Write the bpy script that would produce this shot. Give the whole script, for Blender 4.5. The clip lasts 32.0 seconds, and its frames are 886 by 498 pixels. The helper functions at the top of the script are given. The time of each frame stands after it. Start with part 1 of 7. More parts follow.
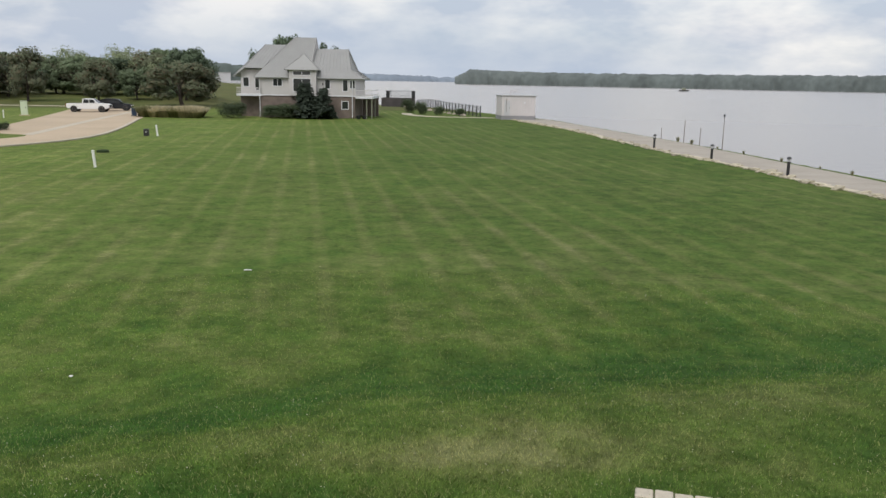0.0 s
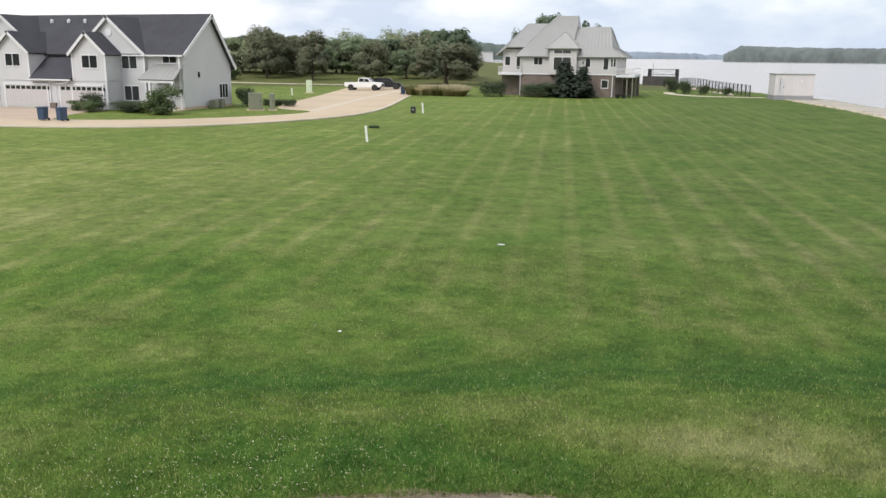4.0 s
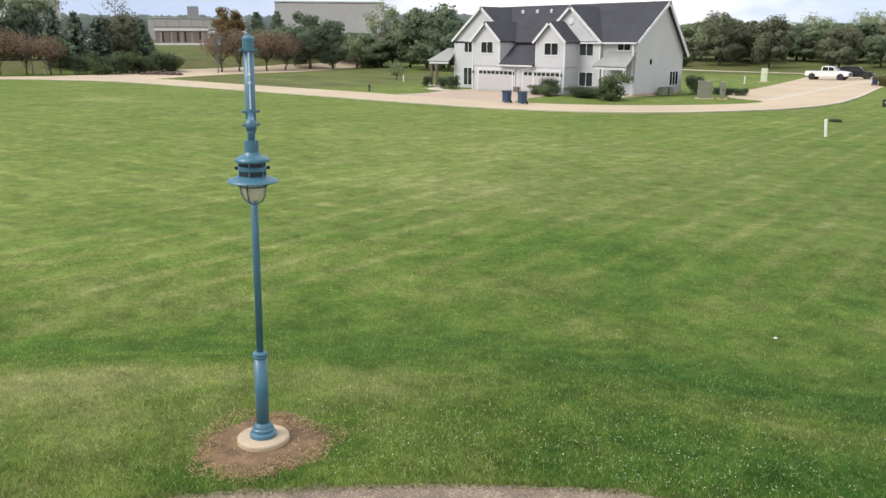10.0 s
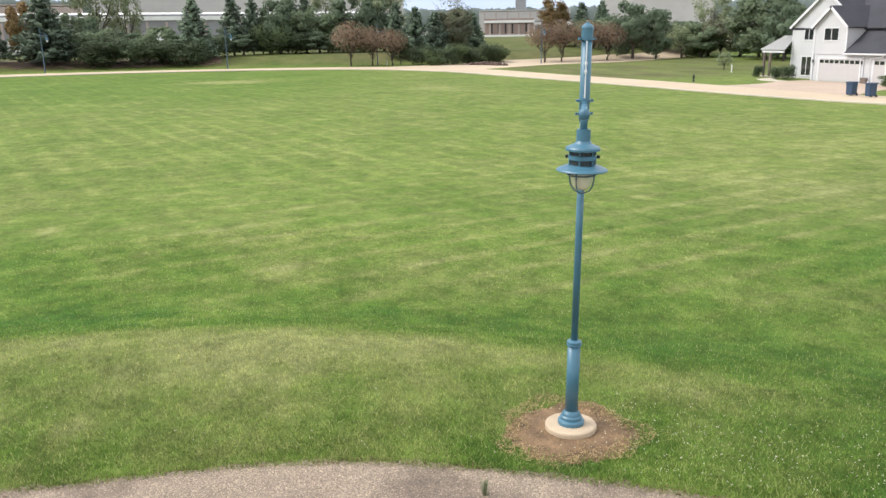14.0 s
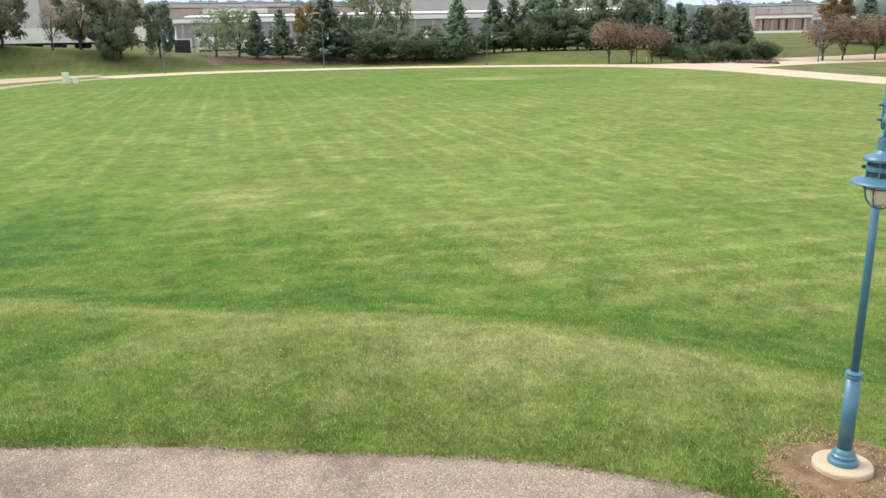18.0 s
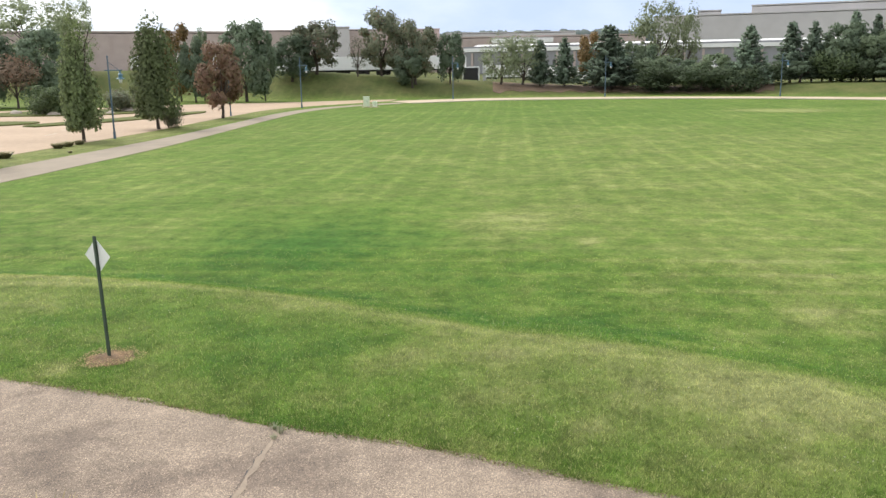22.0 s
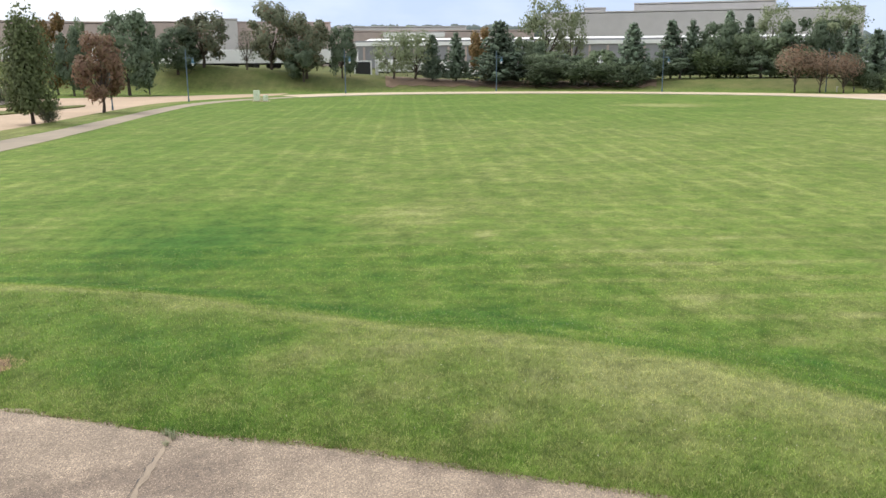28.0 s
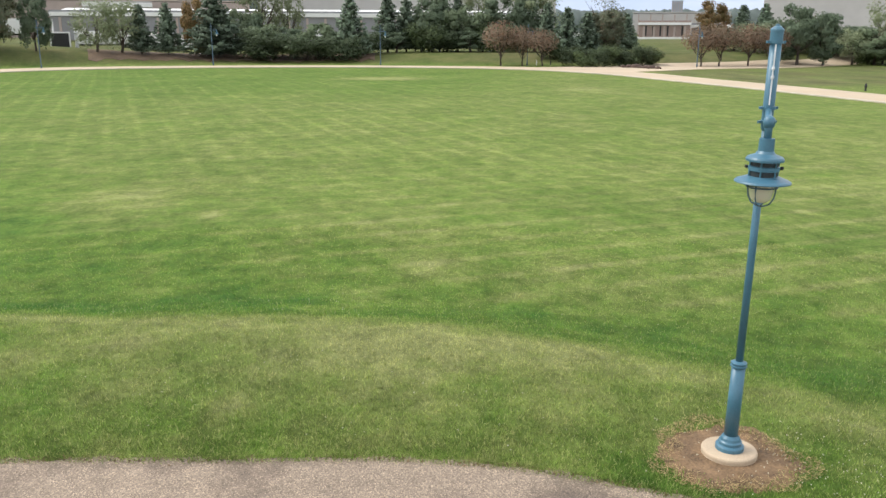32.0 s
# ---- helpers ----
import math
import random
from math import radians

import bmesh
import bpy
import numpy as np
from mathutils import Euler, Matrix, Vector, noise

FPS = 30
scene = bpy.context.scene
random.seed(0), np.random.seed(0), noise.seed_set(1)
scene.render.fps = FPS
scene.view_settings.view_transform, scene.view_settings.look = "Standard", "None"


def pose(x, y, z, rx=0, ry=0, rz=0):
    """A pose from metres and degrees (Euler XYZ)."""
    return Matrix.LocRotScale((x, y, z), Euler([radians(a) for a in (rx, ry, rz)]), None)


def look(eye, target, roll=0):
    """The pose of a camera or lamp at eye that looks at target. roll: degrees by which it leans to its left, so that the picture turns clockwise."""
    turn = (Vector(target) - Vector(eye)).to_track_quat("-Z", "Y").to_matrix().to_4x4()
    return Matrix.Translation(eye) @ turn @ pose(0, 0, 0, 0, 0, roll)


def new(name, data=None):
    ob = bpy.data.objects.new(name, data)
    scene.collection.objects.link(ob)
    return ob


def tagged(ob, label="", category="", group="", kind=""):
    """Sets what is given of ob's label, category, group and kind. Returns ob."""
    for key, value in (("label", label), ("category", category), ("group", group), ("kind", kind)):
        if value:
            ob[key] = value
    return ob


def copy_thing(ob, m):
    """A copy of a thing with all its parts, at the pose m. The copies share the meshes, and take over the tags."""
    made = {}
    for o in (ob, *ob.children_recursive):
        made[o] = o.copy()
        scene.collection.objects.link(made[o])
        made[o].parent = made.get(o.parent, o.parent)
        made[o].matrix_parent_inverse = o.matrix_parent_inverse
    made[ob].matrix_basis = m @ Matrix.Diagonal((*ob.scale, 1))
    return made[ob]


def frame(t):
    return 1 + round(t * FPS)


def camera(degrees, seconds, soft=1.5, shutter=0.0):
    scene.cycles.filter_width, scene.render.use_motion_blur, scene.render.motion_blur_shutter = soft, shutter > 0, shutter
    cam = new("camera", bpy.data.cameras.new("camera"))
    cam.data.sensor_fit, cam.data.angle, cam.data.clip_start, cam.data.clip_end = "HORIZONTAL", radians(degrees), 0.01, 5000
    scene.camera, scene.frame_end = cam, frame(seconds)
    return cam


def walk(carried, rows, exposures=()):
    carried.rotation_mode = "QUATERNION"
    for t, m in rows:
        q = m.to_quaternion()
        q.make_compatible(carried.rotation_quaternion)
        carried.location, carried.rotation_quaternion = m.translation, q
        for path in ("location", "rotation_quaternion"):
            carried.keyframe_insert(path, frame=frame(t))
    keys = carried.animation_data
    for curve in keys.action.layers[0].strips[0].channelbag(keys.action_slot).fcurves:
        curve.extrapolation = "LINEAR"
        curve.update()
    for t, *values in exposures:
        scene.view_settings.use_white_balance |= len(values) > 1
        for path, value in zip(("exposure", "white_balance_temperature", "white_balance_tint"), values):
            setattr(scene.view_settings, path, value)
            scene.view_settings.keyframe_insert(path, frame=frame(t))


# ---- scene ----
# ---- camera: held by someone who turns on an upper terrace ----
cam = camera(56.1, 32.0)
PATH = [
    (0.0, pose(0.260, 0.373, 4.285, 78.54, -0.96, 0.60)),
    (0.5, pose(0.238, 0.382, 4.293, 78.25, -0.68, 2.90)),
    (1.0, pose(0.226, 0.355, 4.273, 77.98, -0.47, 4.89)),
    (1.5, pose(0.241, 0.329, 4.281, 77.81, -0.47, 6.87)),
    (2.0, pose(0.233, 0.311, 4.285, 77.59, -0.45, 8.83)),
    (2.5, pose(0.235, 0.306, 4.282, 77.31, -0.32, 10.69)),
    (3.0, pose(0.239, 0.276, 4.287, 77.21, -0.42, 12.93)),
    (3.5, pose(0.244, 0.249, 4.285, 77.15, -0.43, 15.46)),
    (5.5, pose(0.200, 0.223, 4.284, 75.92, -0.51, 25.27)),
    (6.0, pose(0.192, 0.191, 4.298, 75.86, -0.43, 27.61)),
    (6.5, pose(0.190, 0.181, 4.306, 75.97, -0.37, 29.90)),
    (7.0, pose(0.148, 0.186, 4.317, 76.04, -0.40, 32.22)),
    (7.5, pose(0.144, 0.174, 4.319, 76.00, -0.54, 34.58)),
    (8.0, pose(0.149, 0.162, 4.326, 75.91, -0.50, 37.00)),
    (8.5, pose(0.136, 0.152, 4.321, 75.91, -0.32, 39.55)),
    (9.0, pose(0.129, 0.142, 4.316, 75.99, -0.19, 42.11)),
    (9.5, pose(0.113, 0.130, 4.313, 76.00, -0.10, 44.81)),
    (10.0, pose(0.109, 0.115, 4.313, 75.92, -0.09, 47.61)),
    (10.5, pose(0.104, 0.109, 4.315, 75.64, -0.15, 50.28)),
    (11.0, pose(0.102, 0.089, 4.317, 75.37, -0.10, 53.09)),
    (11.5, pose(0.103, 0.084, 4.315, 75.46, 0.33, 56.12)),
    (12.0, pose(0.099, 0.065, 4.312, 75.73, 0.46, 58.99)),
    (12.5, pose(0.105, 0.047, 4.307, 75.93, 0.35, 61.70)),
    (13.0, pose(0.084, 0.034, 4.307, 75.85, 0.24, 64.58)),
    (13.5, pose(0.028, 0.020, 4.299, 75.67, 0.52, 66.94)),
    (15.5, pose(-0.138, 0.008, 4.295, 75.01, 0.93, 74.58)),
    (16.0, pose(-0.130, 0.017, 4.305, 75.22, 0.68, 77.01)),
    (16.5, pose(-0.151, 0.024, 4.307, 75.53, 1.11, 79.75)),
    (17.0, pose(-0.176, -0.029, 4.300, 75.80, 1.49, 81.94)),
    (17.5, pose(-0.185, -0.073, 4.305, 75.71, 1.45, 83.94)),
    (18.0, pose(-0.204, -0.110, 4.302, 75.52, 1.09, 86.01)),
    (18.5, pose(-0.186, -0.119, 4.278, 75.46, 0.78, 88.41)),
    (19.0, pose(-0.165, -0.126, 4.291, 75.61, 0.72, 91.14)),
    (19.5, pose(-0.153, -0.123, 4.300, 75.92, 0.81, 93.81)),
    (20.0, pose(-0.142, -0.140, 4.303, 76.40, 0.79, 96.25)),
    (20.5, pose(-0.142, -0.142, 4.296, 76.70, 0.86, 98.52)),
    (21.0, pose(-0.122, -0.144, 4.301, 76.97, 0.74, 100.76)),
    (21.5, pose(-0.108, -0.150, 4.304, 77.36, 0.74, 102.88)),
    (22.0, pose(-0.106, -0.153, 4.307, 77.70, 0.84, 104.80)),
    (22.5, pose(-0.103, -0.167, 4.309, 77.88, 0.82, 106.43)),
    (23.0, pose(-0.108, -0.170, 4.307, 77.80, 0.92, 107.52)),
    (23.5, pose(-0.109, -0.163, 4.311, 77.56, 1.12, 107.98)),
    (24.0, pose(-0.125, -0.166, 4.301, 77.49, 1.07, 108.22)),
    (24.5, pose(-0.148, -0.176, 4.290, 77.47, 1.14, 108.21)),
    (26.5, pose(-0.133, -0.165, 4.294, 77.77, 0.77, 104.71)),
    (27.0, pose(-0.113, -0.157, 4.303, 77.73, 0.50, 102.67)),
    (27.5, pose(-0.129, -0.151, 4.305, 77.49, 0.52, 100.22)),
    (28.0, pose(-0.161, -0.174, 4.296, 77.25, 0.39, 97.56)),
    (28.5, pose(-0.184, -0.184, 4.283, 77.18, 0.26, 94.87)),
    (29.0, pose(-0.198, -0.190, 4.280, 76.95, 0.15, 92.18)),
    (29.5, pose(-0.205, -0.187, 4.276, 76.76, -0.04, 89.62)),
    (30.0, pose(-0.208, -0.188, 4.291, 76.63, -0.16, 87.48)),
    (30.5, pose(-0.191, -0.198, 4.297, 76.54, -0.19, 85.50)),
    (31.0, pose(-0.224, -0.172, 4.295, 76.24, -0.18, 83.36)),
    (31.5, pose(-0.234, -0.170, 4.282, 75.90, -0.15, 81.05)),
    (32.0, pose(-0.239, -0.164, 4.286, 75.48, -0.14, 78.88)),
]
walk(cam, PATH, exposures=[(0.0, 0.03), (1.0, 0.1), (2.0, 0.3), (3.0, 0.38), (6.0, 0.62), (9.0, 0.58), (13.0, 0.86), (19.0, 1.0), (22.0, 0.86), (24.5, 0.84), (28.0, 0.82), (32.0, 0.78)])


# ---- daylight: broken overcast, soft sun high behind the terrace ----
SUN_AZ, SUN_EL = radians(205), radians(48)
world = bpy.data.worlds.new("World")
scene.world = world
world.use_nodes = True
wn, wl = world.node_tree.nodes, world.node_tree.links
wn.clear()
w_out = wn.new("ShaderNodeOutputWorld")
w_bg = wn.new("ShaderNodeBackground")
sky = wn.new("ShaderNodeTexSky")
sky.sky_type = "NISHITA"
sky.sun_disc = False
sky.sun_elevation = SUN_EL
sky.sun_rotation = SUN_AZ
sky.air_density, sky.dust_density, sky.ozone_density = 1.0, 1.2, 1.5
w_bg.inputs["Strength"].default_value = 0.13
tc = wn.new("ShaderNodeTexCoord")
mp = wn.new("ShaderNodeMapping")
mp.inputs["Scale"].default_value = (1.0, 1.0, 4.6)
nz = wn.new("ShaderNodeTexNoise")
nz.inputs["Scale"].default_value = 2.2
nz.inputs["Detail"].default_value = 7.0
nz.inputs["Roughness"].default_value = 0.58
nz.inputs["Distortion"].default_value = 0.1
cr = wn.new("ShaderNodeValToRGB")
cr.color_ramp.elements[0].position = 0.30
cr.color_ramp.elements[0].color = (0.72, 0.72, 0.72, 1)
cr.color_ramp.elements[1].position = 0.62
cr.color_ramp.elements[1].color = (0.97, 0.97, 0.97, 1)
nz2 = wn.new("ShaderNodeTexNoise")
nz2.inputs["Scale"].default_value = 5.2
nz2.inputs["Roughness"].default_value = 0.56
nz2.inputs["Distortion"].default_value = 0.0
nz2.inputs["Detail"].default_value = 5.0
cr2 = wn.new("ShaderNodeValToRGB")
cr2.color_ramp.elements[0].position = 0.40
cr2.color_ramp.elements[0].color = (4.0, 4.4, 5.2, 1)
cr2.color_ramp.elements[1].position = 0.60
cr2.color_ramp.elements[1].color = (7.3, 7.1, 6.9, 1)
mx = wn.new("ShaderNodeMixRGB")
wl.new(tc.outputs["Generated"], mp.inputs["Vector"])
wl.new(mp.outputs["Vector"], nz.inputs["Vector"])
mp2 = wn.new("ShaderNodeMapping")
mp2.inputs["Scale"].default_value = (1.0, 1.0, 2.6)
mp2.inputs["Location"].default_value = (0.7, 0.2, 0.0)
wl.new(tc.outputs["Generated"], mp2.inputs["Vector"])
wl.new(mp2.outputs["Vector"], nz2.inputs["Vector"])
wl.new(nz.outputs["Fac"], cr.inputs["Fac"])
wl.new(nz2.outputs["Fac"], cr2.inputs["Fac"])
wl.new(cr.outputs["Color"], mx.inputs["Fac"])
wl.new(sky.outputs["Color"], mx.inputs["Color1"])
wl.new(cr2.outputs["Color"], mx.inputs["Color2"])
# the cloud thins to plain blue low over the factories
sep_dir = wn.new("ShaderNodeVectorMath")
sep_dir.operation = "DOT_PRODUCT"
sep_dir.inputs[1].default_value = (-math.sin(radians(84)), math.cos(radians(84)), 0.0)
wl.new(tc.outputs["Generated"], sep_dir.inputs[0])
thin = wn.new("ShaderNodeMapRange")
thin.interpolation_type = "SMOOTHSTEP"
thin.inputs["From Min"].default_value, thin.inputs["From Max"].default_value = 0.77, 0.96
thin.inputs["To Max"].default_value = 0.85
wl.new(sep_dir.outputs["Value"], thin.inputs["Value"])
clear = wn.new("ShaderNodeMixRGB")
clear.inputs["Color2"].default_value = (2.55, 3.2, 4.5, 1)
wl.new(thin.outputs["Result"], clear.inputs["Fac"])
wl.new(mx.outputs["Color"], clear.inputs["Color1"])
# slate-blue haze low over the river
up_dir = wn.new("ShaderNodeVectorMath")
up_dir.operation = "DOT_PRODUCT"
up_dir.inputs[1].default_value = (-math.sin(radians(6)), math.cos(radians(6)), -2.2)
wl.new(tc.outputs["Generated"], up_dir.inputs[0])
haze_band = wn.new("ShaderNodeMapRange")
haze_band.interpolation_type = "SMOOTHSTEP"
haze_band.inputs["From Min"].default_value, haze_band.inputs["From Max"].default_value = 0.74, 0.98
haze_band.inputs["To Max"].default_value = 0.7
wl.new(up_dir.outputs["Value"], haze_band.inputs["Value"])
river_haze = wn.new("ShaderNodeMixRGB")
river_haze.inputs["Color2"].default_value = (3.5, 4.15, 5.2, 1)
wl.new(haze_band.outputs["Result"], river_haze.inputs["Fac"])
wl.new(clear.outputs["Color"], river_haze.inputs["Color1"])
wl.new(river_haze.outputs["Color"], w_bg.inputs["Color"])
wl.new(w_bg.outputs["Background"], w_out.inputs["Surface"])
sun_data = bpy.data.lights.new("sun", "SUN")
sun_data.energy, sun_data.angle, sun_data.color = 1.8, radians(30), (1.0, 0.96, 0.9)
sun = new("sun", sun_data)
sun.matrix_world = look((0, 0, 60), (60 * -math.sin(SUN_AZ) * math.cos(SUN_EL), 60 * -math.cos(SUN_AZ) * math.cos(SUN_EL), 60 - 60 * math.sin(SUN_EL)))


# ---- materials ----
def material(name, base, rough=0.8, metal=0.0, var=0.25, scale=3.0, fine=40.0, bump=0.15, second=None, objvar=0.0, spec=0.5, island=0.0):
    """Principled surface with variation at two scales, relief, and a shift from piece to piece."""
    m = bpy.data.materials.new(name)
    m.use_nodes = True
    n, l = m.node_tree.nodes, m.node_tree.links
    b = n["Principled BSDF"]
    b.inputs["Roughness"].default_value, b.inputs["Metallic"].default_value = rough, metal
    b.inputs["Specular IOR Level"].default_value = spec
    co = n.new("ShaderNodeTexCoord")
    big, small = n.new("ShaderNodeTexNoise"), n.new("ShaderNodeTexNoise")
    big.inputs["Scale"].default_value, big.inputs["Detail"].default_value = scale, 4
    small.inputs["Scale"].default_value, small.inputs["Detail"].default_value = fine, 3
    l.new(co.outputs["Object"], big.inputs["Vector"])
    l.new(co.outputs["Object"], small.inputs["Vector"])
    mixn = n.new("ShaderNodeMixRGB")
    mixn.inputs["Fac"].default_value = 0.45
    l.new(big.outputs["Fac"], mixn.inputs["Color1"])
    l.new(small.outputs["Fac"], mixn.inputs["Color2"])
    ramp = n.new("ShaderNodeValToRGB")
    c2 = second or tuple(min(1.0, c * (1 + var)) for c in base)
    c1 = tuple(c * (1 - var) for c in base)
    ramp.color_ramp.elements[0].position, ramp.color_ramp.elements[0].color = 0.34, (*c1, 1)
    ramp.color_ramp.elements[1].position, ramp.color_ramp.elements[1].color = 0.66, (*c2, 1)
    l.new(mixn.outputs["Color"], ramp.inputs["Fac"])
    colour = ramp.outputs["Color"]
    if objvar or island:
        hsv = n.new("ShaderNodeHueSaturation")
        rng = n.new("ShaderNodeMapRange")
        amount = objvar or island
        rng.inputs["To Min"].default_value, rng.inputs["To Max"].default_value = 1 - amount, 1 + amount
        if objvar:
            l.new(n.new("ShaderNodeObjectInfo").outputs["Random"], rng.inputs["Value"])
        else:
            l.new(n.new("ShaderNodeNewGeometry").outputs["Random Per Island"], rng.inputs["Value"])
        l.new(rng.outputs["Result"], hsv.inputs["Value"])
        l.new(colour, hsv.inputs["Color"])
        colour = hsv.outputs["Color"]
    l.new(colour, b.inputs["Base Color"])
    if bump:
        bp = n.new("ShaderNodeBump")
        bp.inputs["Strength"].default_value = bump
        bp.inputs["Distance"].default_value = 0.02
        l.new(small.outputs["Fac"], bp.inputs["Height"])
        l.new(bp.outputs["Normal"], b.inputs["Normal"])
    return m


def leafy(name, base, var=0.35, dry=None, dry_share=0.0):
    """Leaves: two-sided, a little light through them, each clump its own tone; dry is the autumn tint."""
    m = bpy.data.materials.new(name)
    m.use_nodes = True
    n, l = m.node_tree.nodes, m.node_tree.links
    b = n["Principled BSDF"]
    b.inputs["Roughness"].default_value = 0.65
    b.inputs["Specular IOR Level"].default_value = 0.25
    g = n.new("ShaderNodeNewGeometry")
    ramp = n.new("ShaderNodeValToRGB")
    ramp.color_ramp.elements[0].color = (*[c * (1 - var) for c in base], 1)
    ramp.color_ramp.elements[1].color = (*[min(1, c * (1 + var)) for c in base], 1)
    ramp.color_ramp.elements[1].position = max(0.02, 1 - dry_share)
    if dry:
        e = ramp.color_ramp.elements.new(1.0)
        e.color = (*dry, 1)
    l.new(g.outputs["Random Per Island"], ramp.inputs["Fac"])
    hsv = n.new("ShaderNodeHueSaturation")
    rng = n.new("ShaderNodeMapRange")
    rng.inputs["To Min"].default_value, rng.inputs["To Max"].default_value = 0.82, 1.18
    l.new(n.new("ShaderNodeObjectInfo").outputs["Random"], rng.inputs["Value"])
    l.new(rng.outputs["Result"], hsv.inputs["Value"])
    l.new(ramp.outputs["Color"], hsv.inputs["Color"])
    l.new(hsv.outputs["Color"], b.inputs["Base Color"])
    tr = n.new("ShaderNodeBsdfTranslucent")
    l.new(hsv.outputs["Color"], tr.inputs["Color"])
    mixs = n.new("ShaderNodeMixShader")
    mixs.inputs["Fac"].default_value = 0.38
    out = n["Material Output"]
    l.new(b.outputs["BSDF"], mixs.inputs[1])
    l.new(tr.outputs["BSDF"], mixs.inputs[2])
    l.new(mixs.outputs["Shader"], out.inputs["Surface"])
    return m


M_LOT = material("worn_car_park_concrete", (0.40, 0.295, 0.20), 0.9, var=0.16, scale=0.12, fine=3, bump=0.1)
M_ROAD = material("tan_concrete", (0.47, 0.375, 0.265), 0.9, var=0.12, scale=0.15, fine=6, bump=0.1)
M_KERB = material("pale_concrete", (0.50, 0.45, 0.36), 0.9, var=0.14, scale=0.6, fine=20)
M_PATHPALE = material("pale_asphalt", (0.275, 0.228, 0.168), 0.92, var=0.16, scale=0.5, fine=40, bump=0.2)
M_CONC = material("footing_concrete", (0.47, 0.37, 0.26), 0.9, var=0.15, scale=3, fine=60, bump=0.3)
M_BLUE = material("blue_paint", (0.056, 0.155, 0.222), 0.38, var=0.14, scale=5, fine=60, bump=0.03, spec=0.6)
M_VENT = material("dark_vent", (0.025, 0.032, 0.036), 0.6, var=0.2, bump=0)
M_BLUEFAR = material("blue_grey_paint", (0.07, 0.12, 0.17), 0.5, var=0.1)
M_SIDING = material("white_siding", (0.53, 0.53, 0.545), 0.6, var=0.05, scale=0.6, fine=12, bump=0.02)
M_TRIM = material("white_trim", (0.66, 0.66, 0.68), 0.5, var=0.03, bump=0)
M_SHINGLE = material("dark_shingles", (0.045, 0.045, 0.055), 0.9, var=0.22, scale=0.7, fine=9, bump=0.3)
M_GREYROOF = material("grey_metal_roof", (0.34, 0.34, 0.33), 0.45, metal=0.25, var=0.06, scale=0.5, fine=8, bump=0.02)
M_GREYSIDE = material("greige_siding", (0.52, 0.50, 0.49), 0.65, var=0.05, scale=0.8, fine=14, bump=0.02)
M_BRICK = material("brown_brick_base", (0.17, 0.135, 0.115), 0.9, var=0.25, scale=1.5, fine=14, bump=0.4)
M_GLASS = material("dark_glass", (0.025, 0.028, 0.03), 0.06, var=0.1, bump=0, spec=0.8)
M_GARAGE = material("garage_panel", (0.50, 0.475, 0.475), 0.6, var=0.03, bump=0.0)
M_BLACK = material("black_metal", (0.02, 0.02, 0.022), 0.5, var=0.2, bump=0)
M_BINBLUE = material("blue_plastic", (0.03, 0.058, 0.11), 0.45, var=0.12, bump=0.02)
M_BARK = material("bark", (0.07, 0.055, 0.045), 0.95, var=0.3, scale=2, fine=18, bump=0.6)
M_ROCK = material("field_stone", (0.36, 0.31, 0.26), 0.9, var=0.28, scale=1.5, fine=12, bump=0.5, objvar=0.15)
M_SIGN = material("bare_sheet_metal", (0.80, 0.82, 0.78), 0.45, metal=0.1, var=0.05, scale=4, fine=30, bump=0.02)
M_POST = material("green_steel_post", (0.05, 0.075, 0.052), 0.6, var=0.25, fine=80, bump=0.2)
M_WHITE = material("white_plastic", (0.75, 0.75, 0.72), 0.5, var=0.04, bump=0.0)
M_PALEGREEN = material("pale_green_box", (0.60, 0.66, 0.50), 0.55, var=0.06, bump=0.0)
M_UTIL = material("olive_utility_paint", (0.20, 0.21, 0.15), 0.55, var=0.1, bump=0.0)
M_TYRE = material("tyre_rubber", (0.018, 0.018, 0.018), 0.85, var=0.2)
M_RIM = material("alloy", (0.30, 0.26, 0.24), 0.35, metal=0.7, var=0.1, bump=0)
M_CARWHITE = material("white_car_paint", (0.78, 0.78, 0.78), 0.25, var=0.02, bump=0)
M_CARDARK = material("dark_car_paint", (0.02, 0.022, 0.026), 0.2, var=0.05, bump=0)
M_LAMPRED = material("red_lens", (0.25, 0.02, 0.02), 0.3, bump=0)
M_FACTORY = material("factory_panels", (0.49, 0.47, 0.46), 0.8, var=0.08, scale=0.02, fine=0.2, bump=0)
M_FACTORYDARK = material("slate_factory_panels", (0.25, 0.25, 0.26), 0.8, var=0.1, scale=0.03, fine=0.3, bump=0)
M_FACTORYTAN = material("tan_factory_wall", (0.42, 0.345, 0.31), 0.85, var=0.1, scale=0.03, fine=0.3, bump=0)
M_ROOFWHITE = material("white_roof_membrane", (0.75, 0.75, 0.73), 0.7, var=0.06, scale=0.05, fine=0.4, bump=0)
M_OFFICE = material("brown_pink_brick", (0.30, 0.225, 0.20), 0.9, var=0.12, scale=0.2, fine=2, bump=0.1)
M_MULCH = material("bark_mulch", (0.15, 0.10, 0.062), 0.95, var=0.35, scale=0.3, fine=4, bump=0.3)
M_TRUNKDIRT = material("dirt", (0.175, 0.11, 0.058), 0.95, var=0.6, scale=5, fine=38, bump=1.0)
M_EDGESOIL = material("shaded_topsoil", (0.085, 0.062, 0.036), 0.95, var=0.5, scale=4, fine=30, bump=0.8)
# L_GREEN, L_PALE, L_PINE, L_RUST, L_DARK are lightened and greyed to imitate distance haze
L_GREEN = leafy("green_leaves", (0.175, 0.225, 0.130), 0.2)
L_BUSH = leafy("shrub_leaves", (0.115, 0.155, 0.069), 0.35)
